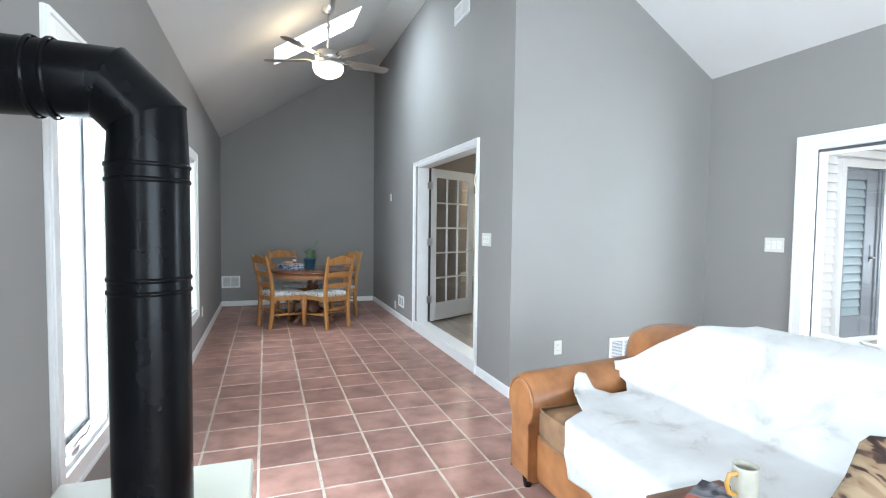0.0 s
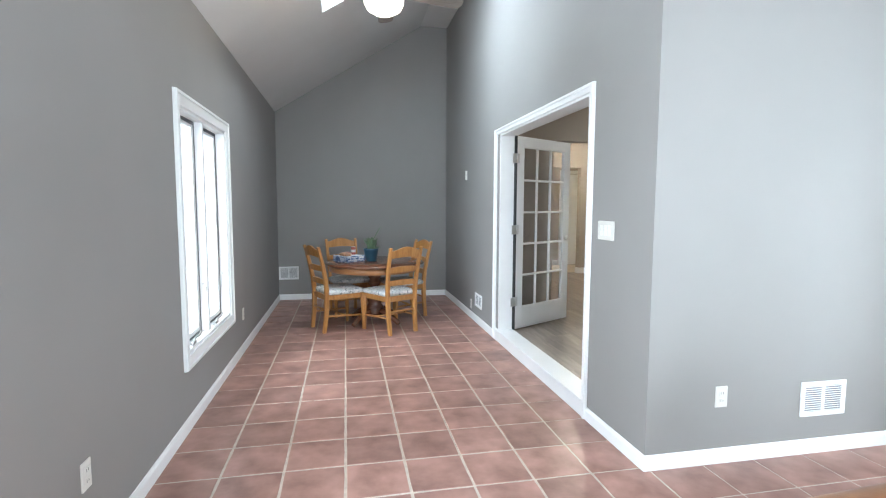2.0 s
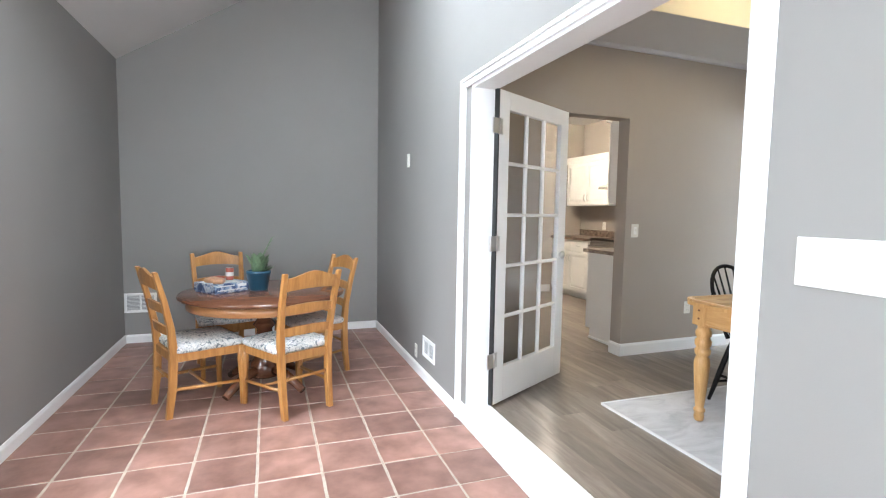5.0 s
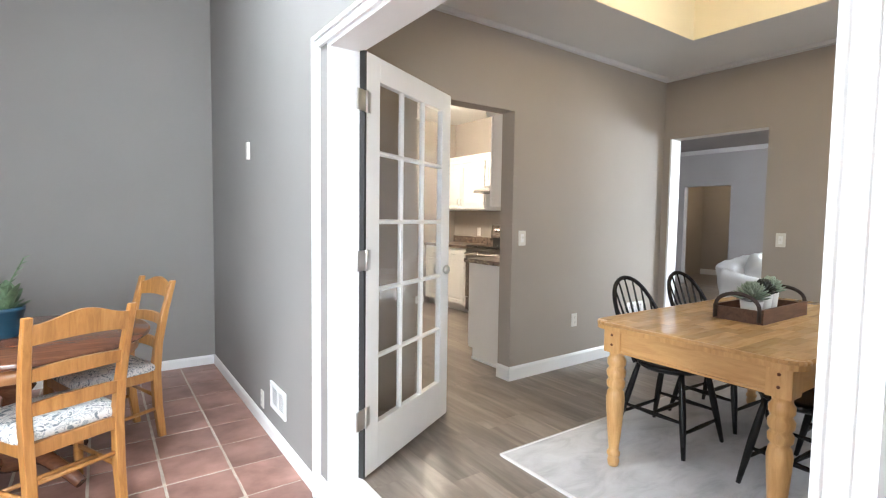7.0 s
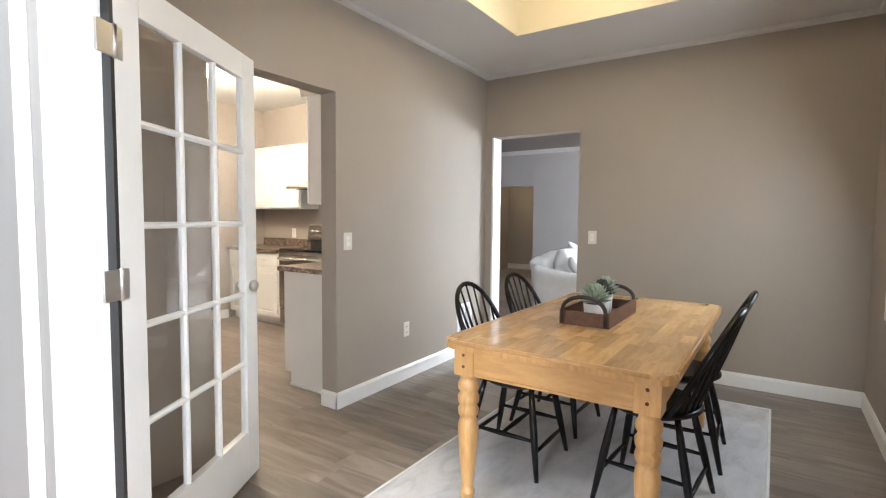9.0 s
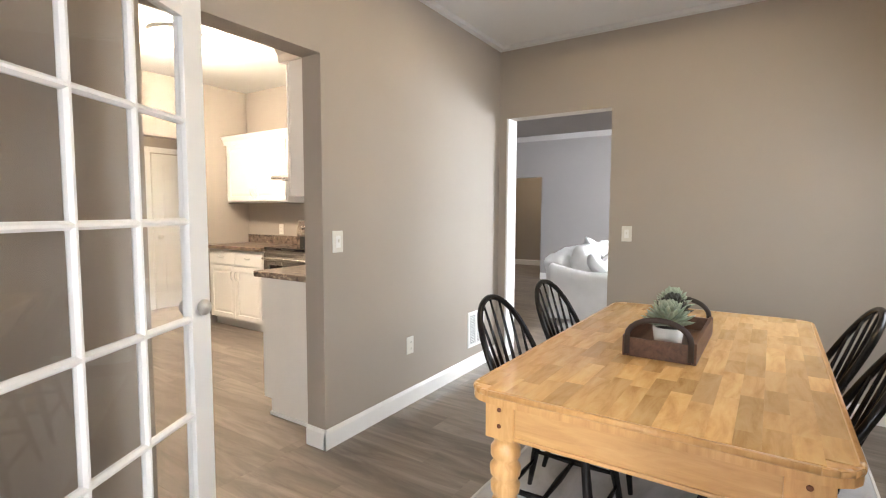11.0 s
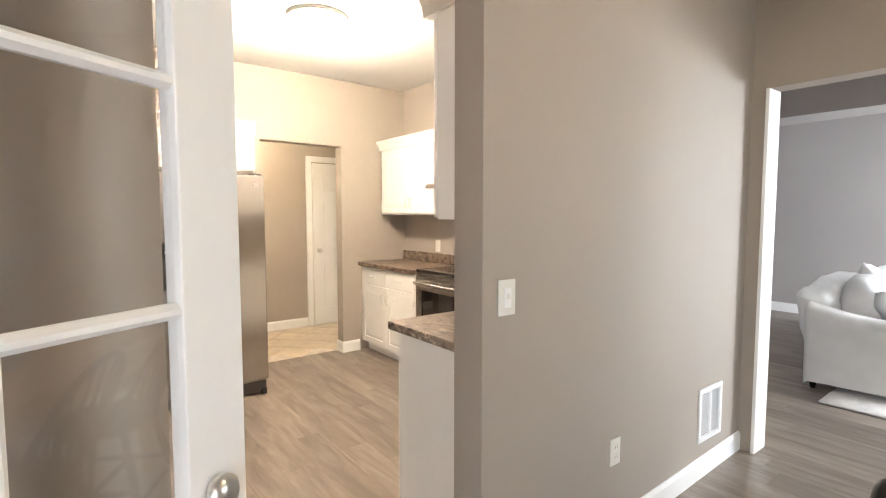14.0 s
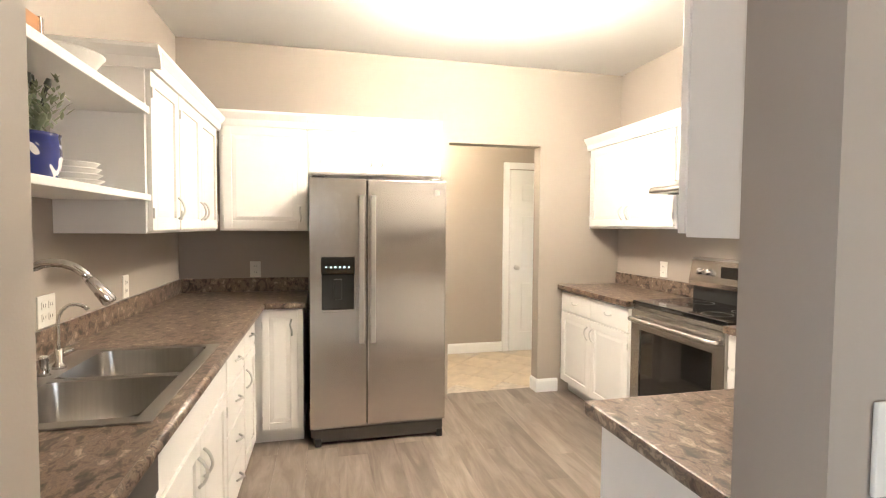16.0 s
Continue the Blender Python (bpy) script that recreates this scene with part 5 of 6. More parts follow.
def windsor(m):
    """Black bow-back chair; faces +y, origin on the floor under the seat."""
    t = thing("windsor_chair", m, "black painted bow-back windsor chair", "chair", "windsor chairs at the dining table")
    b = bmesh.new()
    out = []
    for k in range(28):
        a = 2 * math.pi * k / 28
        x, y = 0.215 * math.cos(a), 0.205 * math.sin(a)
        x *= 1 + 0.06 * math.sin(a)
        out.append((x, y))
    for s0, z0, s1, z1 in ((0.86, 0.425, 1.0, 0.445), (1.0, 0.445, 1.0, 0.458), (1.0, 0.458, 0.93, 0.467)):
        lo = [b.verts.new((x * s0, y * s0, z0)) for x, y in out]
        hi = [b.verts.new((x * s1, y * s1, z1)) for x, y in out]
        for i in range(28):
            f = b.faces.new((lo[i], lo[(i + 1) % 28], hi[(i + 1) % 28], hi[i]))
            f.smooth = True
        if z0 == 0.425:
            b.faces.new(lo[::-1])
        last = hi
    inner = [b.verts.new((x * 0.5, y * 0.5 - 0.01, 0.452)) for x, y in out]
    for i in range(28):
        f = b.faces.new((last[i], last[(i + 1) % 28], inner[(i + 1) % 28], inner[i]))
        f.smooth = True
    b.faces.new(inner)
    bmesh.ops.remove_doubles(b, verts=b.verts[:], dist=1e-5)
    part("seat", b, M_BLACK, t)
    feet = {}
    for sx in (-1, 1):
        for sy in (-1, 1):
            top_, foot = Vector((sx * 0.13, sy * 0.13, 0.435)), Vector((sx * 0.205, sy * (0.20 if sy > 0 else 0.225), 0.0))
            pts = [foot.lerp(top_, k / 6) for k in range(7)]
            part("leg", tube(bmesh.new(), pts, 0.016, 10, [0.011, 0.014, 0.017, 0.019, 0.018, 0.016, 0.013]), M_BLACK, t)
            feet[sx, sy] = (foot, top_)
    at = lambda sx, sy, f: feet[sx, sy][0].lerp(feet[sx, sy][1], f)
    for sx in (-1, 1):
        p, q = at(sx, -1, 0.42), at(sx, 1, 0.42)
        part("side_stretcher", tube(bmesh.new(), [p.lerp(q, k / 4) for k in range(5)], 0.01, 8, [0.008, 0.011, 0.014, 0.011, 0.008]), M_BLACK, t)
    p, q = (at(-1, -1, 0.42) + at(-1, 1, 0.42)) / 2, (at(1, -1, 0.42) + at(1, 1, 0.42)) / 2
    part("cross_stretcher", tube(bmesh.new(), [p.lerp(q, k / 4) for k in range(5)], 0.01, 8, [0.008, 0.011, 0.014, 0.011, 0.008]), M_BLACK, t)
    part("front_stretcher", tube(bmesh.new(), [at(-1, 1, 0.30).lerp(at(1, 1, 0.30), k / 4) for k in range(5)], 0.01, 8, [0.008, 0.010, 0.012, 0.010, 0.008]), M_BLACK, t)
    part("rear_stretcher", tube(bmesh.new(), [at(-1, -1, 0.30).lerp(at(1, -1, 0.30), k / 4) for k in range(5)], 0.01, 8, [0.008, 0.010, 0.012, 0.010, 0.008]), M_BLACK, t)

    def bow(u):           # 0..1 round the hoop
        a = math.pi * u
        x = -0.205 * math.cos(a) * (1 + 0.12 * math.sin(a))
        h = math.sin(a) ** 0.62
        return Vector((x, -0.105 - 0.075 * math.sin(a) ** 0.6 - 0.16 * h * 1.0, 0.455 + 0.452 * h))
    part("back_bow", tube(bmesh.new(), [bow(k / 36) for k in range(37)], 0.013, 10), M_BLACK, t)
    for k in range(7):
        u = -1 + k / 3
        ub = 0.5 + u * 0.30
        foot = Vector((u * 0.125, -0.185 + 0.03 * u * u, 0.46))
        part("spindle", tube(bmesh.new(), [foot.lerp(bow(ub), j / 5) for j in range(6)], 0.006, 8, [0.006, 0.008, 0.0085, 0.007, 0.006, 0.005]), M_BLACK, t)
    return t


wc = windsor(pose(3.82, 5.36, G, 0, 0, 180))
copy_thing(wc, pose(4.41, 5.36, G, 0, 0, 178))
copy_thing(wc, pose(3.82, 4.68, G, 0, 0, -4))
copy_thing(wc, pose(4.41, 4.66, G, 0, 0, 2))

TT = G + TTH
tr = thing("wooden_tray", pose(4.04, 5.0, TT), "dark wooden tray with arched strap handles", "tray")
part("tray_bottom", bx(-0.26, 0.26, -0.11, 0.11, 0.001, 0.012), M_TRAYWOOD, tr)
for s in (-1, 1):
    part("long_side", bx(-0.27, 0.27, s * 0.115 - 0.007, s * 0.115 + 0.007, 0.0, 0.075, bevel=0.002), M_TRAYWOOD, tr)
    part("end_board", bx(s * 0.262 - 0.008, s * 0.262 + 0.008, -0.107, 0.107, 0.0, 0.068, bevel=0.002), M_TRAYWOOD, tr)
    pts = [(s * 0.276, -0.105, 0.01), (s * 0.276, -0.105, 0.075)] + [(s * 0.276, -0.105 * math.cos(math.pi * k / 12), 0.075 + 0.068 * math.sin(math.pi * k / 12)) for k in range(1, 12)] + [(s * 0.276, 0.105, 0.075), (s * 0.276, 0.105, 0.01)]
    part("strap_handle", tube(bmesh.new(), pts, 0.010, 8, flat=0.35), M_IRON, tr, "dark metal arched handle")
rng = random.Random(2)


def succulent(x, y, r, h, lm, dark, label, rp):
    t = thing("succulent_pot", pose(x, y, TT + 0.012), label, "plant", "succulents on the tray")
    part("pot", lathe(bmesh.new(), [(rp * 0.78, 0), (rp * 0.82, 0.004), (rp, h), (rp * 0.93, h), (rp * 0.88, h - 0.012), (0.004, h - 0.014)], 24), M_POT, t)
    part("soil", lathe(bmesh.new(), [(rp * 0.87, h - 0.016), (rp * 0.85, h - 0.008), (0.003, h - 0.006)], 20), M_SOIL, t)
    b = bmesh.new()
    n = 64
    for i in range(n):
        f = i / n
        a = i * 2.39996
        el = radians(5 + 80 * f)
        ln = r * (1.0 - 0.35 * f) * rng.uniform(0.9, 1.1)
        base = Vector((0.010 * math.cos(a), 0.010 * math.sin(a), h + 0.008 + 0.045 * f))
        tip = base + Vector((math.cos(a) * math.cos(el), math.sin(a) * math.cos(el), math.sin(el) * 0.75 + 0.1)) * ln
        mid = base.lerp(tip, 0.55) + Vector((0, 0, -0.004))
        tube(b, [base, base.lerp(mid, 0.6), mid, mid.lerp(tip, 0.6), tip], 0.01, 6, [0.004, 0.009, 0.0115, 0.009, 0.002], flat=0.5)
    part("rosette", b, lm, t, dark)
    return t


succulent(3.90, 4.99, 0.088, 0.085, M_SUCC, "pale green fleshy rosette", "pale green succulent in a white pot", 0.054)
succulent(4.05, 5.00, 0.062, 0.105, M_SUCCDARK, "dark green spiky rosette", "dark succulent in a tall white pot", 0.047)
succulent(4.18, 5.02, 0.070, 0.105, M_SUCC, "pale green fleshy rosette", "pale green succulent in a tall white pot", 0.047)

# casing round the assumed opening that the dining lamp fills
w5 = tagged(new("window_5"), "assumed unseen window in the dining room's outer wall", "window", "", "structure")
b = bmesh.new()
for q in ((4.13, 4.20, 0.85, 2.15), (5.12, 5.19, 0.85, 2.15), (4.20, 5.12, 2.08, 2.15), (4.20, 5.12, 0.85, 0.92)):
    box(b, q[0], q[1], DS + 0.003, DS + 0.02, q[2], q[3], bevel=0.004)
part("window_casing", b, M_TRIM, w5)

dl = thing("ceiling_light", pose(4.05, 5.2, CEIL + TH), "flush ceiling light in the cream tray", "ceiling light")
part("base", lathe(bmesh.new(), [(0.12, -0.03), (0.13, 0.0)], 32), M_NICKEL, dl)
part("shade", lathe(bmesh.new(), [(0.02, -0.11), (0.09, -0.095), (0.125, -0.06), (0.13, -0.031)], 32), M_LAMPGLASS, dl)


# ---- kitchen ----
CT = F + 0.915                 # counter top


def door_panel(name, w, h, parent, m, mt=None, raised=True):
    """Raised-panel door or drawer front on local y = 0, facing -y, origin at its lower left corner."""
    b = bmesh.new()
    th = 0.019
    s = min(0.055, w * 0.2, h * 0.25)
    if raised and h > 0.2:
        for q in ((0, s, 0, h), (w - s, w, 0, h), (s, w - s, h - s, h), (s, w - s, 0, s)):
            box(b, q[0], q[1], -th, 0, q[2], q[3], bevel=0.002)
        lo = [(s, s), (w - s, s), (w - s, h - s), (s, h - s)]
        g = 0.028
        a = [b.verts.new((x, -0.008, z)) for x, z in lo]
        c = [b.verts.new((x, -0.0155, z)) for x, z in ((s + g, s + g), (w - s - g, s + g), (w - s - g, h - s - g), (s + g, h - s - g))]
        for i in range(4):
            b.faces.new((a[i], a[(i + 1) % 4], c[(i + 1) % 4], c[i]))
        b.faces.new(c)
    else:
        box(b, 0, w, -th, 0, 0, h, bevel=0.004)
    o = part(name, b, mt or M_CAB, parent)
    o.matrix_basis = m
    return o


def pull(parent, x, z, vertical=True, ln=0.10, y=-0.019):
    pts = []
    for k in range(9):
        u = k / 8
        d = y - 0.028 * math.sin(math.pi * u) ** 0.6 - 0.002
        s = (u - 0.5) * ln
        wob = 0.006 * math.sin(2 * math.pi * u)
        pts.append((x + wob, d, z + s) if vertical else (x + s, d, z + wob))
    part("handle", tube(bmesh.new(), pts, 0.0055, 8), M_NICKEL, parent, "curved satin nickel pull")


def cabinet(name, m, w, d, z0, z1, fronts, label, toe=0.0, crown=0.0, sunk=0.0):
    """Cabinet box with its back on local y = 0 and its front at -d; fronts are (kind, x0, x1, z0, z1, handle)."""
    t = thing(name, m, label, "cabinet", "white kitchen cabinets")
    b = bx(0, w, -d + 0.02, -0.001, z0 + toe, z1 - sunk)
    if sunk:
        box(b, 0, w, -d + 0.02, -d + 0.04, z1 - sunk, z1)
    if toe:
        box(b, 0, w, -d + 0.09, -0.001, z0, z0 + toe)
    part("carcass", b, M_CAB, t)
    for kind_, x0, x1, a, e, hd in fronts:
        g = 0.002
        o = door_panel(kind_, x1 - x0 - 2 * g, e - a - 2 * g, t, pose(x0 + g, -d + 0.019, a + g))
        if hd == "l":
            pull(o, 0.035, 0.10 if z0 > 1 else (e - a) - 0.11)
        elif hd == "r":
            pull(o, x1 - x0 - 0.04, 0.10 if z0 > 1 else (e - a) - 0.11)
        elif hd == "c":
            pull(o, (x1 - x0) / 2, (e - a) / 2, False, 0.085)
        if kind_ == "cabinet_door" and hd in "lr":
            hx = x1 - x0 - 0.006 if hd == "l" else 0.002
            for z in (0.07, e - a - 0.09):
                part("hinge", bx(hx - 0.002, hx + 0.004, -0.026, -0.018, z - 0.022, z + 0.022, bevel=0.001), M_NICKEL, o)
    if crown:
        b = bmesh.new()
        prism(b, [(-d - 0.0, z1 - 0.03), (-d - 0.012, z1 - 0.03), (-d - 0.018, z1 + 0.01), (-d - 0.045, z1 + crown - 0.015), (-d - 0.045, z1 + crown), (-d + 0.02, z1 + crown), (-d + 0.02, z1 - 0.03)], "x", 0, w)
        part("crown_moulding", b, M_CAB, t)
    return t


UZ0, UZ1 = 1.485, 2.205
west = lambda y: pose(KW, y, 0, 0, 0, 90)       # local x runs along +y, front faces +x
east = lambda y: pose(KE, y, 0, 0, 0, -90)      # local x runs along -y, front faces -x
# uppers on the west wall
UW = 2.165
cabinet("wall_cabinet", west(8.39), 1.30, 0.335, UZ0, UW, [("cabinet_door", 0.01, 0.40, UZ0 + 0.01, UW - 0.03, "r"), ("cabinet_door", 0.41, 0.83, UZ0 + 0.01, UW - 0.03, "r"), ("cabinet_door", 0.83, 1.25, UZ0 + 0.01, UW - 0.03, "l")], "white raised-panel wall cabinet with three doors", crown=0.055)
part("end_crown", prism(bmesh.new(), [(8.39, UW - 0.03), (8.378, UW - 0.03), (8.372, UW + 0.01), (8.345, UW + 0.04), (8.345, UW + 0.055), (8.39, UW + 0.055)], "x", KW, KW + 0.38), M_CAB, bpy.data.objects["wall_cabinet"]).matrix_parent_inverse = west(8.39).inverted()
sh = thing("open_shelf", Matrix(), "white open wall shelf over the sink", "shelf")
part("lower_board", bx(KW, KW + 0.335, 6.9, 8.385, 1.615, 1.64, bevel=0.003), M_CAB, sh)
part("upper_board", bx(KW, KW + 0.335, 6.9, 8.385, 1.955, 1.985, bevel=0.003), M_CAB, sh)
part("side_panel", bx(KW, KW + 0.30, 6.88, 6.90, UZ0, 1.985), M_CAB, sh)
part("end_panel", bx(KW, KW + 0.318, 8.372, 8.388, UZ0, 1.955), M_CAB, sh)
# uppers on the north wall
cabinet("wall_cabinet", pose(KW + 0.335, KN, 0), 0.56, 0.335, UZ0, UZ1, [("cabinet_door", 0.02, 0.55, UZ0 + 0.01, UZ1 - 0.03, "r")], "white raised-panel corner wall cabinet", crown=0.065)
cabinet("wall_cabinet", pose(3.045, KN, 0), 0.93, 0.335, 1.875, UZ1, [("cabinet_door", 0.01, 0.465, 1.885, UZ1 - 0.03, "r"), ("cabinet_door", 0.465, 0.92, 1.885, UZ1 - 0.03, "l")], "short white cabinet over the refrigerator", crown=0.065)
# uppers on the east wall
cabinet("wall_cabinet", east(KN), 1.08, 0.30, 1.515, UZ1, [("cabinet_door", 0.03, 0.54, 1.53, UZ1 - 0.03, "r"), ("cabinet_door", 0.54, 1.07, 1.53, UZ1 - 0.03, "l")], "white raised-panel wall cabinet with two doors", crown=0.065)
cabinet("wall_cabinet", east(KN - 1.082), 0.78, 0.30, 1.83, UZ1, [("cabinet_door", 0.01, 0.39, 1.84, UZ1 - 0.03, "r"), ("cabinet_door", 0.39, 0.77, 1.84, UZ1 - 0.03, "l")], "short white cabinet over the range hood", crown=0.065)
cabinet("wall_cabinet", east(KN - 1.864), 1.0, 0.30, 1.515, UZ1, [("cabinet_door", 0.01, 0.5, 1.53, UZ1 - 0.03, "r"), ("cabinet_door", 0.5, 0.99, 1.53, UZ1 - 0.03, "l")], "white raised-panel wall cabinet beside the hood", crown=0.065)
# tall-topped upper over the peninsula
pu = thing("wall_cabinet", Matrix(), "white wall cabinet with crown over the peninsula", "cabinet", "white kitchen cabinets")
part("carcass", bx(3.845, 5.35, KY2, 7.03, 1.503, 2.30), M_CAB, pu)
part("crown_moulding", prism(bmesh.new(), [(3.845, 2.27), (3.83, 2.27), (3.822, 2.31), (3.79, 2.36), (3.79, 2.38), (3.90, 2.38), (3.90, 2.27)], "y", KY2, 7.10), M_CAB, pu)
for i in range(3):
    o = door_panel("cabinet_door", 0.49, 0.76, pu, pose(3.86 + 0.495 * (i + 1), 7.061, 1.51, 0, 0, 180))
    pull(o, 0.04, 0.10)

# base cabinets
BF = 0.60
zb, zt_ = F, CT - 0.038
cabinet("base_cabinet", west(7.49), 0.92, BF, zb, zt_, [("drawer_front", 0.01, 0.91, zt_ - 0.17, zt_ - 0.01, ""), ("cabinet_door", 0.01, 0.46, zb + 0.11, zt_ - 0.18, "r"), ("cabinet_door", 0.46, 0.91, zb + 0.11, zt_ - 0.18, "l")], "white sink base cabinet with two doors", toe=0.1, sunk=0.22)
dh = (zt_ - 0.01 - zb - 0.11) / 4
cabinet("base_cabinet", west(8.412), 0.47, BF, zb, zt_, [("drawer", 0.01, 0.46, zb + 0.11 + i * dh, zb + 0.11 + (i + 1) * dh - 0.004, "c") for i in range(4)], "white base cabinet with four drawers", toe=0.1)
cabinet("base_cabinet", west(8.884), 0.50, BF, zb, zt_, [("drawer", 0.01, 0.40, zt_ - 0.17, zt_ - 0.01, "c"), ("cabinet_door", 0.01, 0.40, zb + 0.11, zt_ - 0.18, "l")], "white corner base cabinet", toe=0.1)
cabinet("base_cabinet", pose(KW, KN, 0), 0.87, 0.62, zb, zt_, [("cabinet_door", 0.62, 0.84, zb + 0.11, zt_ - 0.01, "r")], "white corner base cabinet beside the refrigerator", toe=0.1)
dw = thing("dishwasher", west(6.87), "black and steel built-in dishwasher", "dishwasher")
part("tub", bx(0, 0.61, -BF + 0.02, -0.01, zb + 0.1, zt_), M_BLKPLAST, dw)
part("door", bx(0.004, 0.606, -BF - 0.012, -BF + 0.02, zb + 0.12, zt_ - 0.12, bevel=0.005), M_BLKPLAST, dw)
part("control_panel", bx(0.004, 0.606, -BF - 0.018, -BF + 0.02, zt_ - 0.115, zt_ - 0.005, bevel=0.005), M_STEELDARK, dw)

wt = thing("worktop", Matrix(), "brown stone-pattern laminate worktop with backsplash", "worktop")
cx = KW + 0.632
sx0, sx1, sy0, sy1 = KW + 0.115, cx - 0.06, 7.53, 8.30
b = bmesh.new()
for q in ((KW, sx0, 6.80, KN), (sx1, cx, 6.80, 9.40), (sx0, sx1, 6.80, sy0), (sx0, sx1, sy1, KN), (sx1, 3.035, 9.40, KN)):
    box(b, q[0], q[1], q[2], q[3], CT - 0.038, CT)
bmesh.ops.remove_doubles(b, verts=b.verts[:], dist=1e-5)
part("slab", b, M_LAMINATE, wt)
b = tube(bmesh.new(), [(cx - 0.004, 6.80, CT - 0.019), (cx - 0.004, 9.40, CT - 0.019)], 0.0188, 14)
tube(b, [(cx, 9.404, CT - 0.019), (3.035, 9.404, CT - 0.019)], 0.0188, 14)
part("rolled_edge", b, M_LAMINATE, wt)
part("backsplash", box(bx(KW + 0.001, KW + 0.02, 6.80, KN - 0.02, CT, CT + 0.10, bevel=0.004), KW + 0.001, 3.035, KN - 0.02, KN - 0.001, CT, CT + 0.10, bevel=0.004), M_LAMINATE, wt)

snk = thing("kitchen_sink", Matrix(), "double-bowl stainless steel sink in the worktop", "sink")
b = bmesh.new()
o = 0.022
ym = (sy0 + sy1) / 2
for q in ((sx0 - o, sx0 + 0.075, sy0 - o, sy1 + o), (sx1 - 0.02, sx1 + o, sy0 - o, sy1 + o), (sx0 + 0.075, sx1 - 0.02, sy0 - o, sy0 + 0.02), (sx0 + 0.075, sx1 - 0.02, sy1 - 0.02, sy1 + o), (sx0 + 0.075, sx1 - 0.02, ym - 0.02, ym + 0.02)):
    box(b, q[0], q[1], q[2], q[3], CT + 0.001, CT + 0.006, bevel=0.002)
part("rim", b, M_SINK, snk)
for y0, y1 in ((sy0 + 0.02, ym - 0.02), (ym + 0.02, sy1 - 0.02)):
    x0, x1 = sx0 + 0.075, sx1 - 0.02
    b = bmesh.new()
    rings = []
    for z, s, r in ((CT + 0.005, 1.0, 0.05), (CT - 0.02, 0.985, 0.05), (CT - 0.15, 0.94, 0.06), (CT - 0.175, 0.88, 0.07)):
        xc, yc, hx, hy = (x0 + x1) / 2, (y0 + y1) / 2, (x1 - x0) / 2 * s, (y1 - y0) / 2 * s
        ring = []
        for cxs, cys, a0 in ((1, 1, 0), (-1, 1, 90), (-1, -1, 180), (1, -1, 270)):
            for k in range(6):
                a = radians(a0 + 18 * k)
                rr = r if z < CT else 0.045
                ring.append(b.verts.new((xc + cxs * (hx - rr) + rr * math.cos(a), yc + cys * (hy - rr) + rr * math.sin(a), z)))
        rings.append(ring)
    for p, q in zip(rings, rings[1:]):
        for i in range(24):
            f = b.faces.new((p[i], p[(i + 1) % 24], q[(i + 1) % 24], q[i]))
            f.smooth = True
    b.faces.new(rings[-1])
    bowl = part("bowl", b, M_SINK, snk)
    part("drain", lathe(bmesh.new(), [(0.045, CT - 0.1745), (0.042, CT - 0.171), (0.02, CT - 0.173)], 20, pose((x0 + x1) / 2, (y0 + y1) / 2, 0)), M_STEELDARK, bowl)

fc = thing("faucet", pose(sx0 + 0.03, 7.82, CT + 0.006), "chrome gooseneck pull-down kitchen faucet", "faucet")
part("base", lathe(bmesh.new(), [(0.030, 0), (0.030, 0.01), (0.022, 0.02), (0.020, 0.09)], 20), M_CHROME, fc)
pts = [(0, 0, 0.08), (0, 0, 0.24)] + [(0.105 - 0.105 * math.cos(math.pi * k / 12), 0.012 * k / 12, 0.26 + 0.105 * math.sin(math.pi * k / 12)) for k in range(11)]
part("neck", tube(bmesh.new(), pts, 0.0125, 12), M_CHROME, fc)
e0, e1 = Vector(pts[-2]), Vector(pts[-1])
dr = (e1 - e0).normalized()
part("spray_head", tube(bmesh.new(), [e1 - dr * 0.005, e1 + dr * 0.03, e1 + dr * 0.075, e1 + dr * 0.085], 0.016, 12, [0.014, 0.017, 0.021, 0.016]), M_CHROME, fc)
part("lever", tube(bmesh.new(), [(0, -0.02, 0.06), (0.01, -0.05, 0.075), (0.03, -0.10, 0.085)], 0.007), M_CHROME, fc)
ff = thing("filter_tap", pose(sx0 + 0.035, 8.06, CT + 0.006), "small chrome gooseneck filtered water tap", "faucet")
part("base", lathe(bmesh.new(), [(0.02, 0), (0.018, 0.012), (0.011, 0.02), (0.013, 0.06), (0.009, 0.065)], 16), M_CHROME, ff)
part("neck", tube(bmesh.new(), [(0, 0, 0.06), (0, 0, 0.15)] + [(0.045 - 0.045 * math.cos(math.pi * k / 10), 0.02 * k / 10, 0.16 + 0.05 * math.sin(math.pi * k / 10)) for k in range(9)], 0.006, 8), M_CHROME, ff)
part("tap_lever", tube(bmesh.new(), [(0, 0, 0.045), (0.03, 0.03, 0.055)], 0.006), M_CHROME, ff)
sd = thing("soap_dispenser", pose(sx0 + 0.03, 7.98, CT + 0.006), "short chrome soap dispenser by the tap", "dispenser")
part("body", lathe(bmesh.new(), [(0.018, 0), (0.014, 0.01), (0.012, 0.05), (0.016, 0.055), (0.010, 0.062)], 16), M_CHROME, sd)

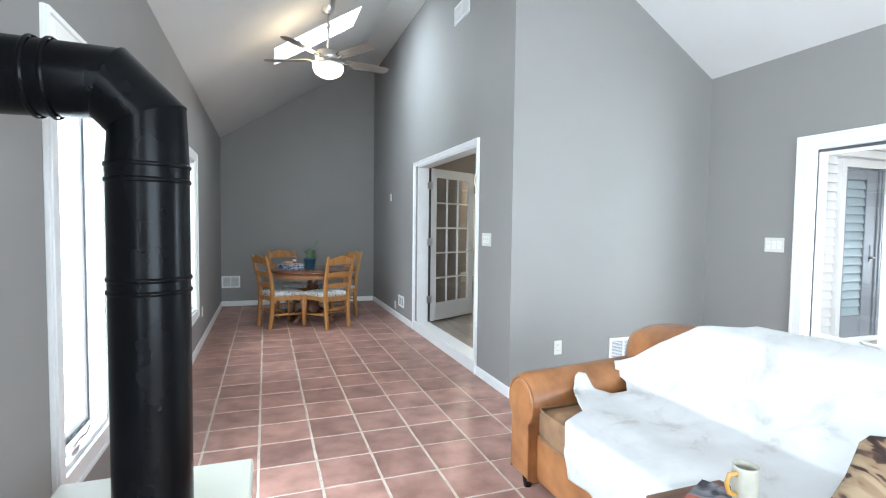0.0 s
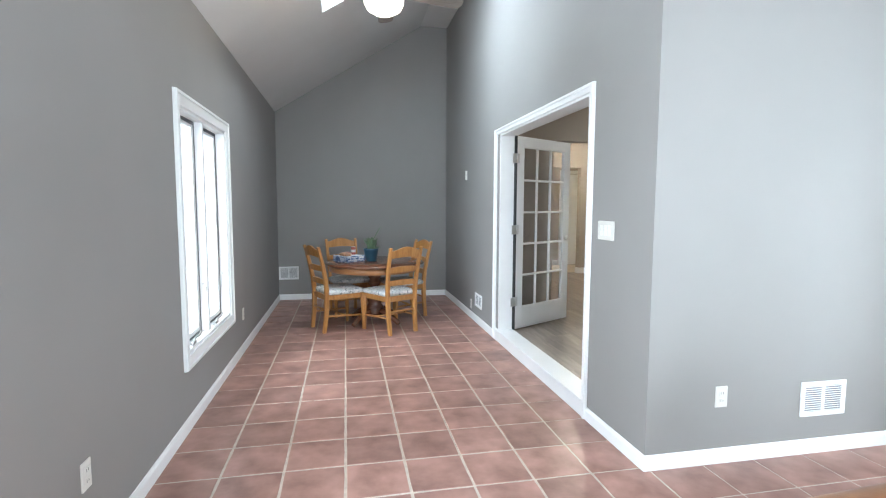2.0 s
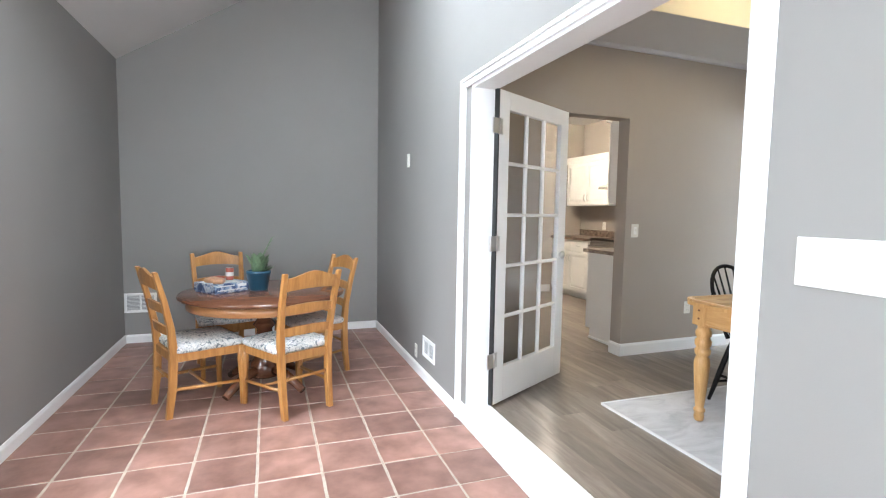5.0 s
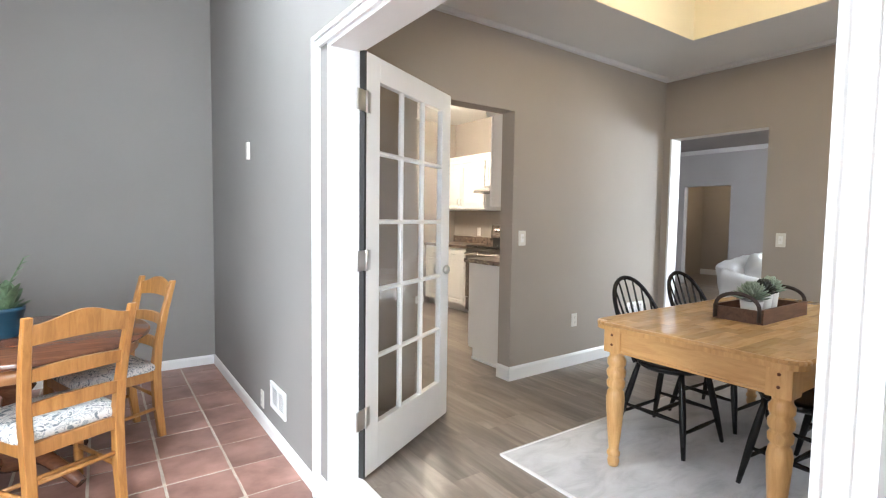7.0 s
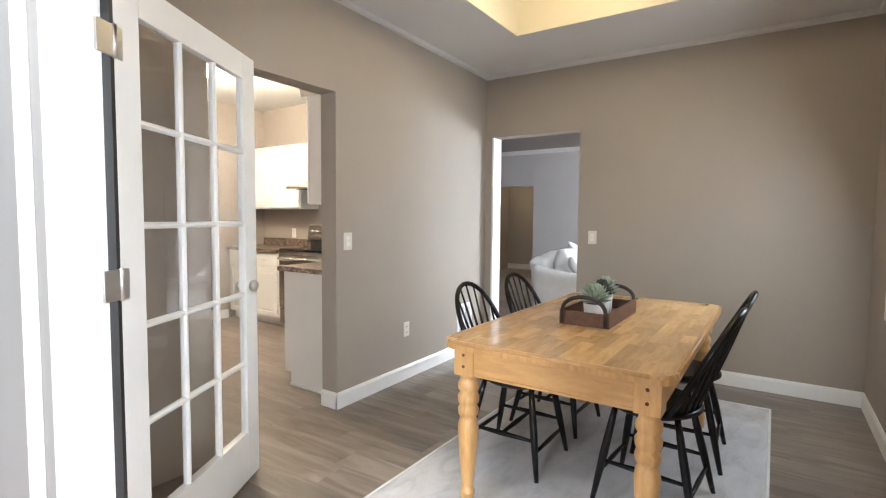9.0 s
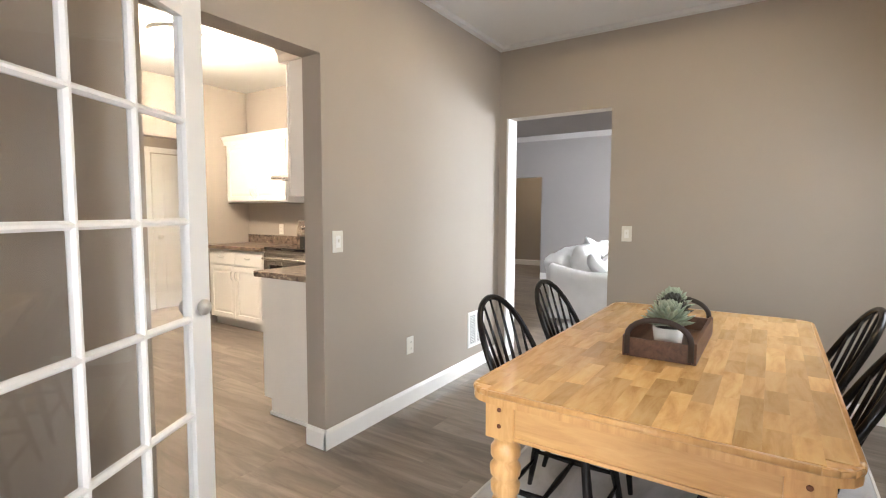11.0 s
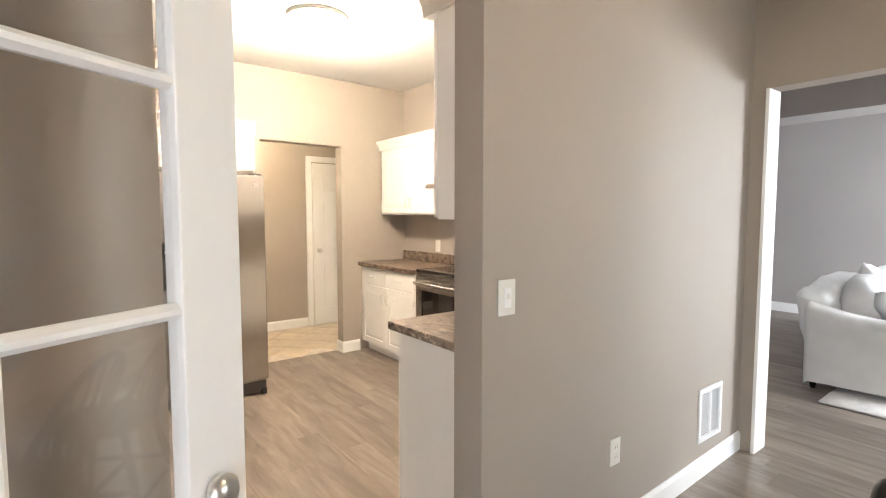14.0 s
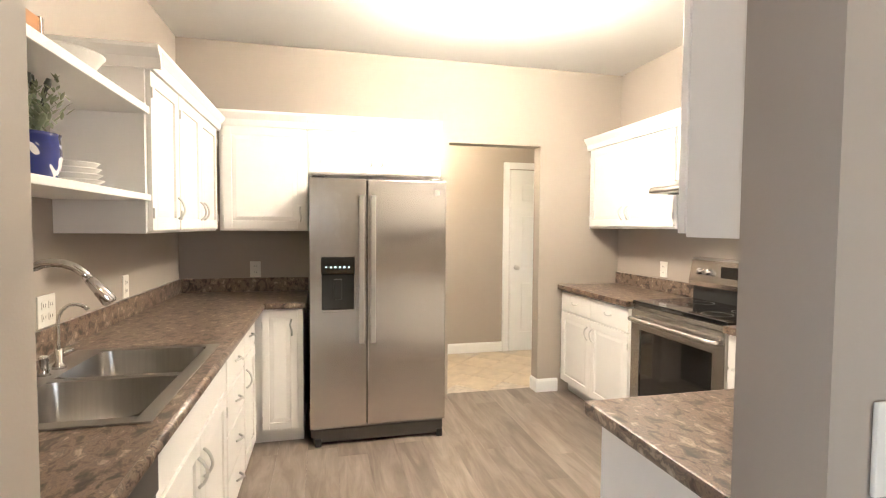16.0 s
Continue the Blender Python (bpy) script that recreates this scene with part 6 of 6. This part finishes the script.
# shelf things
fp = thing("potted_plant", pose(KW + 0.19, 7.83, 1.64), "sage-green herb in a blue painted ceramic pot", "plant")
part("pot", lathe(bmesh.new(), [(0.062, 0), (0.072, 0.01), (0.082, 0.07), (0.078, 0.125), (0.082, 0.135), (0.072, 0.135), (0.07, 0.12), (0.004, 0.115)], 28), M_BLUEPOT, fp, "white ceramic pot painted with blue shapes")
b = bmesh.new()
rng = random.Random(12)
for i in range(70):
    a, r1 = rng.uniform(0, 6.28), rng.uniform(0.02, 0.11)
    hh = rng.uniform(0.06, 0.16)
    base = Vector((0.3 * r1 * math.cos(a), 0.3 * r1 * math.sin(a), 0.115))
    tip = Vector((r1 * math.cos(a), r1 * math.sin(a), 0.13 + hh))
    for k in range(5):
        p = base.lerp(tip, 0.3 + 0.17 * k)
        a2 = rng.uniform(0, 6.28)
        leaf_blade(b, p, p + Vector((0.022 * math.cos(a2), 0.022 * math.sin(a2), 0.02)), 0.010, 0.0, 3)
part("foliage", b, M_SAGE, fp)
b = bmesh.new()
for i in range(7):
    a = i * 0.9
    p = Vector((0.04 * math.cos(a), 0.05 * math.sin(a), 0.22))
    q = Vector((0.06 * math.cos(a), 0.07 * math.sin(a), 0.29 + 0.012 * (i % 3)))
    tube(b, [p, p.lerp(q, 0.6), p.lerp(q, 0.75), q], 0.004, 6, [0.002, 0.002, 0.008, 0.005])
part("flower_spikes", b, M_SUCCDARK, fp)
for i in range(4):
    t = single("plate", lathe(bmesh.new(), [(0.05, 0.0), (0.055, 0.003), (0.085 - 0.004 * i, 0.022), (0.088 - 0.004 * i, 0.024), (0.084 - 0.004 * i, 0.0255), (0.05, 0.008), (0.003, 0.006)], 32), M_POT, "white ceramic bowl stacked on the shelf", "bowl", pose(KW + 0.20, 8.07, 1.641 + 0.019 * i), "stacked bowls")
bw = single("serving_bowl", lathe(bmesh.new(), [(0.07, 0), (0.075, 0.004), (0.12, 0.07), (0.125, 0.075), (0.118, 0.074), (0.07, 0.012), (0.003, 0.008)], 36), M_POT, "white serving bowl on top of the shelf", "bowl", pose(KW + 0.19, 8.02, 1.986))
bk = thing("wooden_crate", pose(KW + 0.2, 7.66, 1.986), "small rustic wooden box on the top shelf", "box")
part("box_body", bx(-0.08, 0.08, -0.10, 0.07, 0, 0.075, bevel=0.003), M_CHERRYEDGE, bk)
part("band", bx(-0.082, 0.082, 0.07, 0.082, 0, 0.08, bevel=0.002), M_CHERRY, bk)

# refrigerator
fr = thing("refrigerator", pose(3.06, 10.0, F), "stainless side-by-side refrigerator with a dispenser", "refrigerator")
fw, fh, fd = 0.875, 1.695, 0.645
part("cabinet_body", bx(0.004, fw - 0.004, -fd + 0.07, 0, 0.03, fh - 0.02), M_STEELDARK, fr)
split = 0.355
hole = (0.075, 0.275, 0.86, 1.20)
b = holed(bmesh.new(), "y", -fd - 0.005, -fd + 0.06, 0.003, split - 0.003, 0.115, fh, [hole])
part("freezer_door", b, M_STEEL, fr, "brushed steel freezer door")
part("fridge_door", bx(split + 0.003, fw - 0.003, -fd - 0.005, -fd + 0.06, 0.115, fh, bevel=0.008), M_STEEL, fr, "brushed steel refrigerator door")
ds = part("dispenser", bx(hole[0], hole[1], -fd + 0.05, -fd + 0.058, hole[2], hole[3]), M_BLKPLAST, fr, "black ice and water dispenser")
part("control_face", bx(hole[0] - 0.004, hole[1] + 0.004, -fd - 0.009, -fd + 0.05, 1.09, hole[3] + 0.004, bevel=0.006), M_BLKGLASS, ds)
part("drip_tray", bx(hole[0] - 0.004, hole[1] + 0.004, -fd - 0.014, -fd + 0.05, hole[2] - 0.006, hole[2] + 0.012, bevel=0.004), M_STEEL, ds)
part("paddle", bx(0.15, 0.20, -fd + 0.02, -fd + 0.05, 0.93, 1.06, bevel=0.006), M_BLKPLAST, ds)
for i in range(6):
    part("indicator", bx(0.098 + 0.028 * i, 0.107 + 0.028 * i, -fd - 0.0105, -fd - 0.009, 1.135, 1.143), M_LED, ds)
for x in (split - 0.036, split + 0.036):
    b = bx(x - 0.016, x + 0.016, -fd - 0.062, -fd - 0.044, 0.66, 1.59, bevel=0.006)
    for z in (0.69, 1.56):
        box(b, x - 0.011, x + 0.011, -fd - 0.046, -fd - 0.004, z - 0.025, z + 0.025, bevel=0.003)
    part("handle", b, M_NICKEL, fr, "long vertical bar handle")
part("base_grille", bx(0.02, fw - 0.02, -fd + 0.005, -fd + 0.07, 0.022, 0.105, bevel=0.004), M_STEELDARK, fr)
for x in (0.03, fw - 0.06):
    part("foot", bx(x, x + 0.04, -fd - 0.01, -fd + 0.06, 0.0, 0.05, bevel=0.006), M_BLKPLAST, fr)
part("badge", bx(fw - 0.085, fw - 0.05, -fd - 0.0068, -fd - 0.005, fh - 0.095, fh - 0.06), M_NICKEL, fr)
for x in (0.02, fw - 0.10):
    part("hinge_cover", bx(x, x + 0.08, -fd + 0.0, -fd + 0.09, fh - 0.018, fh + 0.014, bevel=0.006), M_STEELDARK, fr)

# east run: base cabinet, range, base cabinet, peninsula
cabinet("base_cabinet", east(KN), 0.985, 0.545, zb, zt_, [("drawer", 0.03, 0.50, zt_ - 0.17, zt_ - 0.01, "c"), ("drawer", 0.50, 0.975, zt_ - 0.17, zt_ - 0.01, "c"), ("cabinet_door", 0.03, 0.50, zb + 0.11, zt_ - 0.18, "r"), ("cabinet_door", 0.50, 0.975, zb + 0.11, zt_ - 0.18, "l")], "white base cabinet with two drawers and doors", toe=0.1)
wt2 = thing("worktop", Matrix(), "brown stone-pattern laminate worktop beside the range", "worktop")
part("slab", bx(KE - 0.57, KE, 9.045, KN - 0.001, CT - 0.038, CT, bevel=0.006), M_LAMINATE, wt2)
part("backsplash", bx(KE - 0.02, KE - 0.001, 9.045, KN - 0.001, CT, CT + 0.10, bevel=0.004), M_LAMINATE, wt2)
rg = thing("range", pose(KE - 0.005, 9.035, F, 0, 0, -90), "stainless electric range with black glass cooktop", "range")
rw, rd = 0.79, 0.515
part("body", bx(0.004, rw - 0.004, -rd + 0.03, 0, 0.03, 0.90), M_STEELDARK, rg)
part("cooktop", bx(0, rw, -rd - 0.012, -0.03, 0.90, 0.928, bevel=0.006), M_BLKGLASS, rg, "black ceramic glass cooktop")
b = holed(bmesh.new(), "y", -rd - 0.02, -rd + 0.03, 0.006, rw - 0.006, 0.24, 0.87, [(0.09, rw - 0.09, 0.32, 0.75)])
od = part("oven_door", b, M_STEEL, rg, "stainless oven door")
part("window", bx(0.09, rw - 0.09, -rd - 0.012, -rd + 0.0, 0.32, 0.75), M_BLKGLASS, od)
part("handle", tube(bmesh.new(), [(0.04, -rd - 0.02, 0.815), (0.05, -rd - 0.062, 0.815), (0.10, -rd - 0.068, 0.815), (rw - 0.10, -rd - 0.068, 0.815), (rw - 0.05, -rd - 0.062, 0.815), (rw - 0.04, -rd - 0.02, 0.815)], 0.015, 12), M_STEEL, od)
part("drawer", bx(0.006, rw - 0.006, -rd - 0.015, -rd + 0.03, 0.06, 0.23, bevel=0.006), M_STEEL, rg)
part("vent_strip", bx(0.006, rw - 0.006, -rd - 0.005, -rd + 0.03, 0.872, 0.898), M_STEEL, rg)
part("control_back", bx(0.0, rw, -0.06, 0.0, 0.928, 1.02), M_BLKPLAST, rg)
cb = part("control_panel", prism(bmesh.new(), [(-0.095, 1.02), (-0.10, 1.05), (-0.075, 1.19), (-0.06, 1.205), (-0.005, 1.205), (-0.005, 1.02)], "x", 0, rw), M_STEEL, rg, "stainless control backguard")
for x in (0.10, 0.17, rw - 0.17, rw - 0.10):
    part("knob", lathe(bmesh.new(), [(0.022, 0), (0.022, 0.012), (0.018, 0.03), (0.005, 0.032)], 18, pose(x, -0.088, 1.12, 100, 0, 0)), M_CHROME, cb)
part("display", bx(0.27, rw - 0.27, -0.096, -0.08, 1.09, 1.16), M_BLKGLASS, cb)
for x, y, r in ((0.20, -0.40, 0.10), (0.58, -0.40, 0.08), (0.20, -0.17, 0.075), (0.58, -0.17, 0.10)):
    part("burner_ring", lathe(bmesh.new(), [(r, 0.9282), (r, 0.9286), (r - 0.004, 0.9286), (r - 0.004, 0.9282)], 36, pose(x, y, 0), cap=False), M_STEELDARK, rg)
hd = thing("range_hood", pose(KE, 8.94, 0, 0, 0, -90), "beige under-cabinet range hood", "range hood")
part("hood_body", prism(bmesh.new(), [(0, 1.83), (-0.31, 1.83), (-0.49, 1.775), (-0.50, 1.755), (-0.50, 1.74), (-0.46, 1.735), (0, 1.735)], "x", 0.0, 0.77), M_STEEL, hd)
part("filter", bx(0.08, 0.69, -0.42, -0.06, 1.728, 1.736), M_STEELDARK, hd)
cabinet("base_cabinet", east(8.24), 0.83, 0.545, zb, zt_, [("drawer", 0.01, 0.41, zt_ - 0.17, zt_ - 0.01, "c"), ("cabinet_door", 0.01, 0.41, zb + 0.11, zt_ - 0.18, "r")], "white base cabinet beside the range", toe=0.1)
pn = thing("peninsula_cabinet", Matrix(), "white peninsula base cabinet with plain end panel", "cabinet", "white kitchen cabinets")
b = prism(bmesh.new(), [(KY2 + 0.003, zb), (7.30, zb), (7.30, zb + 0.10), (7.37, zb + 0.10), (7.37, zt_), (KY2 + 0.003, zt_)], "x", 3.88, 3.90)
part("end_panel", b, M_CAB, pn)
part("carcass", box(bx(3.90, 5.10, KY2 + 0.003, 7.36, zb + 0.1, zt_), 3.90, 5.10, KY2 + 0.003, 7.29, zb, zb + 0.1), M_CAB, pn)
part("shoe_moulding", bx(3.866, 3.88, KY2 + 0.003, 7.30, zb, zb + 0.022, bevel=0.004), M_TRIM, pn)
for i in range(2):
    o = door_panel("cabinet_door", 0.56, 0.55, pn, pose(3.92 + 0.575 * (i + 1), 7.361, zb + 0.11, 0, 0, 180))
    pull(o, 0.05, 0.45)
wt3 = thing("worktop", Matrix(), "brown stone-pattern laminate peninsula worktop", "worktop")
part("slab", box(bx(3.855, KE, KY2 + 0.003, 7.425, CT - 0.038, CT, bevel=0.007), KE - 0.57, KE, 7.428, 8.24, CT - 0.038, CT, bevel=0.006), M_LAMINATE, wt3)

kl = thing("ceiling_light", pose(4.09, 8.68, CEIL), "bright flush-mount dome ceiling light", "ceiling light")
part("base", lathe(bmesh.new(), [(0.19, -0.025), (0.20, 0.0)], 40), M_NICKEL, kl)
part("shade", lathe(bmesh.new(), [(0.02, -0.115), (0.10, -0.10), (0.165, -0.065), (0.185, -0.026)], 40), M_LAMPGLASS, kl, "glowing frosted glass dome")
for a in (20, 140, 260):
    part("clip", bx(-0.008, 0.008, 0.17, 0.20, -0.05, -0.02, bevel=0.003), M_NICKEL, kl).matrix_basis = pose(0, 0, 0, 0, 0, a)

# hall door
hdoor = thing("panel_door", pose(5.165, 11.385, F), "white six-panel door with a nickel knob", "door")
b = bmesh.new()
st = 0.11
cols = ((st, 0.35), (0.46, 0.70))
rows = ((0.22, 0.80), (0.93, 1.55), (1.66, 1.90))
holes = [(c0, c1, r0, r1) for c0, c1 in cols for r0, r1 in rows]
part("leaf", holed(b, "y", -0.035, 0.0, 0, 0.81, 0.01, 2.03, holes), M_TRIM, hdoor)
for c0, c1, r0, r1 in holes:
    part("panel", box(bx(c0, c1, -0.02, -0.005, r0, r1), c0 + 0.03, c1 - 0.03, -0.03, -0.02, r0 + 0.03, r1 - 0.03, bevel=0.006), M_TRIM, hdoor)
part("door_knob", lathe(bmesh.new(), [(0.03, 0), (0.03, 0.006), (0.012, 0.012), (0.012, 0.03), (0.028, 0.045), (0.022, 0.062), (0.004, 0.066)], 20, pose(0.07, -0.035, 0.95, 90, 0, 0)), M_NICKEL, hdoor, "round satin nickel knob")
b = bmesh.new()
for q in ((-0.075, -0.008, 0, 2.115), (0.818, 0.885, 0, 2.115), (-0.008, 0.818, 2.045, 2.115)):
    box(b, q[0], q[1], -0.02, 0.012, q[2], q[3], bevel=0.004)
part("casing", b, M_TRIM, hdoor)
hl = thing("ceiling_light", pose(4.4, 10.8, 2.6), "small flush hall ceiling light", "ceiling light")
part("shade", lathe(bmesh.new(), [(0.02, -0.08), (0.09, -0.065), (0.12, -0.02), (0.12, 0.0)], 32), M_LAMPGLASS, hl)

copy_thing(hl, pose(12.0, 8.9, 2.75))

# ---- living room ----
LSM = pose(7.40, 6.86, F, 0, 0, 4)
ls = thing("slipcovered_sofa", LSM @ Matrix.Diagonal((1, 1, 0.92, 1)), "white slipcovered sofa with rolled arm and pillows", "sofa")
SLN = 2.2        # runs along +x, front faces -y


def slip_arm(x0, sign):
    """Loose cover over a scrolled arm: flares at the top, rises to the back, wrinkles towards a gathered hem."""
    b = bmesh.new()
    prof = [(0.02, 0.06), (0.005, 0.2), (0.0, 0.36), (-0.012, 0.48), (-0.045, 0.56), (-0.055, 0.61), (-0.03, 0.655), (0.03, 0.675), (0.10, 0.665), (0.155, 0.63), (0.18, 0.56), (0.19, 0.40), (0.19, 0.06)]
    rows = []
    for k in range(25):
        u = k / 24
        y = -0.76 + 0.74 * u
        rise = 0.10 * max(0.0, (u - 0.35) / 0.65) ** 1.6
        row = []
        for px_, pz in prof:
            w = 0.014 * noise.noise((u * 9, pz * 3, x0)) + 0.010 * math.sin(u * 26 + 4 * pz) * max(0.0, 0.45 - pz)
            lift = rise * max(0.0, (pz - 0.3) / 0.37)
            inset = 0.03 if k in (0, 24) else 0.0
            cx = 0.08 + (px_ - 0.08) * (1 - inset * 4)
            row.append(b.verts.new((x0 + (cx + w if sign < 0 else 0.19 - cx - w), y, pz + lift - inset)))
        rows.append(row)
    for p, q in zip(rows, rows[1:]):
        for i in range(len(prof) - 1):
            f = b.faces.new((p[i], p[i + 1], q[i + 1], q[i]))
            f.smooth = True
    b.faces.new(rows[0])
    b.faces.new(rows[-1][::-1])
    return b


part("base", soft_box(0.05, SLN - 0.05, -0.80, -0.04, 0.10, 0.42, 0.04, cuts=8, wob=0.012), M_SLIP, ls)
for x0, sg in ((0.0, -1), (SLN - 0.19, 1)):
    arm = part("arm", slip_arm(x0, sg), M_SLIP, ls)
    part("piping", tube(bmesh.new(), [(x0 + 0.10 + 0.10 * math.cos(radians(-40 + 26 * k)), -0.764, 0.56 + 0.11 * math.sin(radians(-40 + 26 * k))) for k in range(11)], 0.006), M_SLIP, arm)
b = soft_box(0.03, SLN - 0.03, -0.26, 0.02, 0.30, 0.80, 0.10, cuts=14, wob=0.02)
for v in b.verts:
    v.co.y += 0.22 * max(0, v.co.z - 0.4)
    v.co.z += 0.10 * math.sin(math.pi * min(1, max(0, v.co.x / SLN))) ** 0.7 * (v.co.z > 0.55)
part("backrest", b, M_SLIP, ls)
for i in range(2):
    part("seat_cushion", soft_box(0.20 + i * 0.9, 1.09 + i * 0.9, -0.95, -0.24, 0.40, 0.55, 0.05, 0.04, cuts=10, wob=0.014, seed=i), M_SLIP, ls)
    part("back_cushion", soft_box(0.20 + i * 0.9, 1.08 + i * 0.9, -0.44, -0.18, 0.52, 0.94, 0.11, 0.03, cuts=12, wob=0.04, seed=i + 4), M_SLIP, ls)
for x in (0.06, SLN - 0.06):
    for y in (-0.70, -0.08):
        part("foot", lathe(bmesh.new(), [(0.018, 0), (0.034, 0.11)], 12, pose(x, y, 0)), M_BLACK, ls, "dark turned foot")


def pillow(w, th, seed):
    """A plump square cushion, thin at its edges, with pulled corners and creases."""
    b = bmesh.new()
    bmesh.ops.create_cube(b, size=2)
    bmesh.ops.subdivide_edges(b, edges=b.edges[:], cuts=11, use_grid_fill=True)
    for v in b.verts:
        x, y, z = v.co
        fat = ((1 - x ** 2) * (1 - y ** 2)) ** 0.45
        pull_ = 1 - 0.07 * (1 - y * y) * abs(x) - 0.07 * (1 - x * x) * abs(y)
        q = Vector((x * w * pull_, y * w * pull_, z * (0.008 + th * fat)))
        v.co = q + Vector(noise.noise_vector(q * 9 + Vector((seed, 0, 0)))) * 0.013
    for f in b.faces:
        f.smooth = True
    return b


for k, (x, y, z, w, rx, ry, rz) in enumerate(((0.34, -0.50, 0.64, 0.21, 48, 8, 30), (0.50, -0.66, 0.61, 0.20, 50, -20, -18), (0.76, -0.62, 0.62, 0.20, 55, 10, 20), (1.02, -0.52, 0.68, 0.22, 58, -8, -6), (0.92, -0.34, 0.78, 0.19, 52, 20, 12))):
    single("throw_pillow", pillow(w, 0.085, k * 2.3), M_SLIP, "white square throw pillow heaped on the sofa", "pillow", LSM @ pose(x, y, z, rx, ry, rz), "pillows on the sofa")
wr = thing("shag_rug", pose(8.3, 5.9, F), "white shag rug in front of the sofa", "rug")
part("rug_field", soft_box(-1.2, 1.5, -0.9, 0.75, 0.0, 0.018, 0.008, cuts=10, wob=0.004), M_WRUG, wr)

# ---- floor pieces ----
rng = random.Random(21)
P = 0.3275
gap = 0.0105
tiles = []
for k in range(4):
    b = bmesh.new()
    h = (P - gap) / 2
    n = 4
    ring0 = []
    ring1 = []
    for s in range(4):
        ax = [(-1, -1), (1, -1), (1, 1), (-1, 1)]
        (x0, y0), (x1, y1) = ax[s], ax[(s + 1) % 4]
        for j in range(n):
            f = j / n
            w0 = 0.0016 * rng.uniform(-1, 1)
            x, y = (x0 + (x1 - x0) * f) * (h + w0), (y0 + (y1 - y0) * f) * (h + w0)
            ring0.append(b.verts.new((x, y, -0.008)))
            ring1.append(b.verts.new((x * 0.982, y * 0.982, 0.0)))
    for i in range(4 * n):
        b.faces.new((ring0[i], ring0[(i + 1) % (4 * n)], ring1[(i + 1) % (4 * n)], ring1[i]))
    b.faces.new(ring1)
    me = bpy.data.meshes.new("tile")
    b.to_mesh(me)
    b.free()
    me.materials.append(M_TILE)
    tiles.append(me)
X0, Y0 = 0.368, 4.03
rest = bmesh.new()
half = (P - gap) / 2
for i in range(-3, 12):
    for j in range(-23, 15):
        x, y = X0 + (i + 0.5) * P, Y0 + (j + 0.5) * P
        x0, x1, y0, y1 = max(W, x - half), min(R if y > N else E, x + half), max(S0, y - half), min(B, y + half)
        if x > R and y0 < N < y1:
            y1 = N
        if x1 - x0 < 0.03 or y1 - y0 < 0.03 or (x > R + half and y > N):
            continue
        whole = x1 - x0 > 2 * half - 0.001 and y1 - y0 > 2 * half - 0.001
        if whole and y > 0.9 and x < R + 0.1:
            o = new("tile", tiles[rng.randrange(4)])
            o.parent = floor
            o.location = (x, y, rng.uniform(-0.0006, 0.0006))
            o.rotation_euler = (rng.uniform(-0.002, 0.002), rng.uniform(-0.002, 0.002), rng.choice((0, 1, 2, 3)) * math.pi / 2)
        elif y > 0.9 and x < R + 0.1:
            part("tile", bx(x0, x1, y0, y1, -0.006, 0.0), M_TILE, floor)
        else:
            box(rest, x0, x1, y0, y1, -0.008, 0.0)
tagged(part("tile_field", rest, M_TILE, floor), kind="stuff")

# vinyl planks
PW, PL = 0.18, 1.22


def planks(parent, x0, x1, y0, y1, seed):
    """Planks along y in rows along x, staggered."""
    r = random.Random(seed)
    x = x0
    while x < x1 - 0.01:
        xb = min(x + PW, x1)
        y = y0 - r.uniform(0, PL)
        while y < y1 - 0.005:
            a, e = max(y, y0), min(y + PL, y1)
            if e - a > 0.01:
                b = bx(-(e - a) / 2 + 0.0004, (e - a) / 2 - 0.0004, -(xb - x) / 2 + 0.0004, (xb - x) / 2 - 0.0004, -0.004, 0.0)
                o = part("plank", b, M_PLANK, parent)
                o.location, o.rotation_euler = ((x + xb) / 2, (a + e) / 2, F), (0, 0, math.pi / 2)
            y += PL
        x += PW


planks(floor2, R2, DX2, DS, KY2, 3)
planks(floor2, KW, KE, KY2, KN + 0.12, 5)
planks(floor2, DX2 + 0.002, LX, LS, LN, 7)
planks(floor2, LX, 13.2, 7.9, 10.1, 9)
# hall tiles laid on the diagonal
s = 0.31
for i in range(-9, 10):
    for j in range(-9, 10):
        cx_, cy_ = 4.5 + (i - j) * s * 0.7071, 10.8 + (i + j) * s * 0.7071
        if 3.35 < cx_ < 6.05 and KN + 0.30 < cy_ < 11.25:
            o = part("tile", bx(-s / 2 + 0.004, s / 2 - 0.004, -s / 2 + 0.004, s / 2 - 0.004, -0.004, 0.0), M_HALLTILE, hall)
            o.location, o.rotation_euler = (cx_, cy_, F), (0, 0, math.pi / 4)
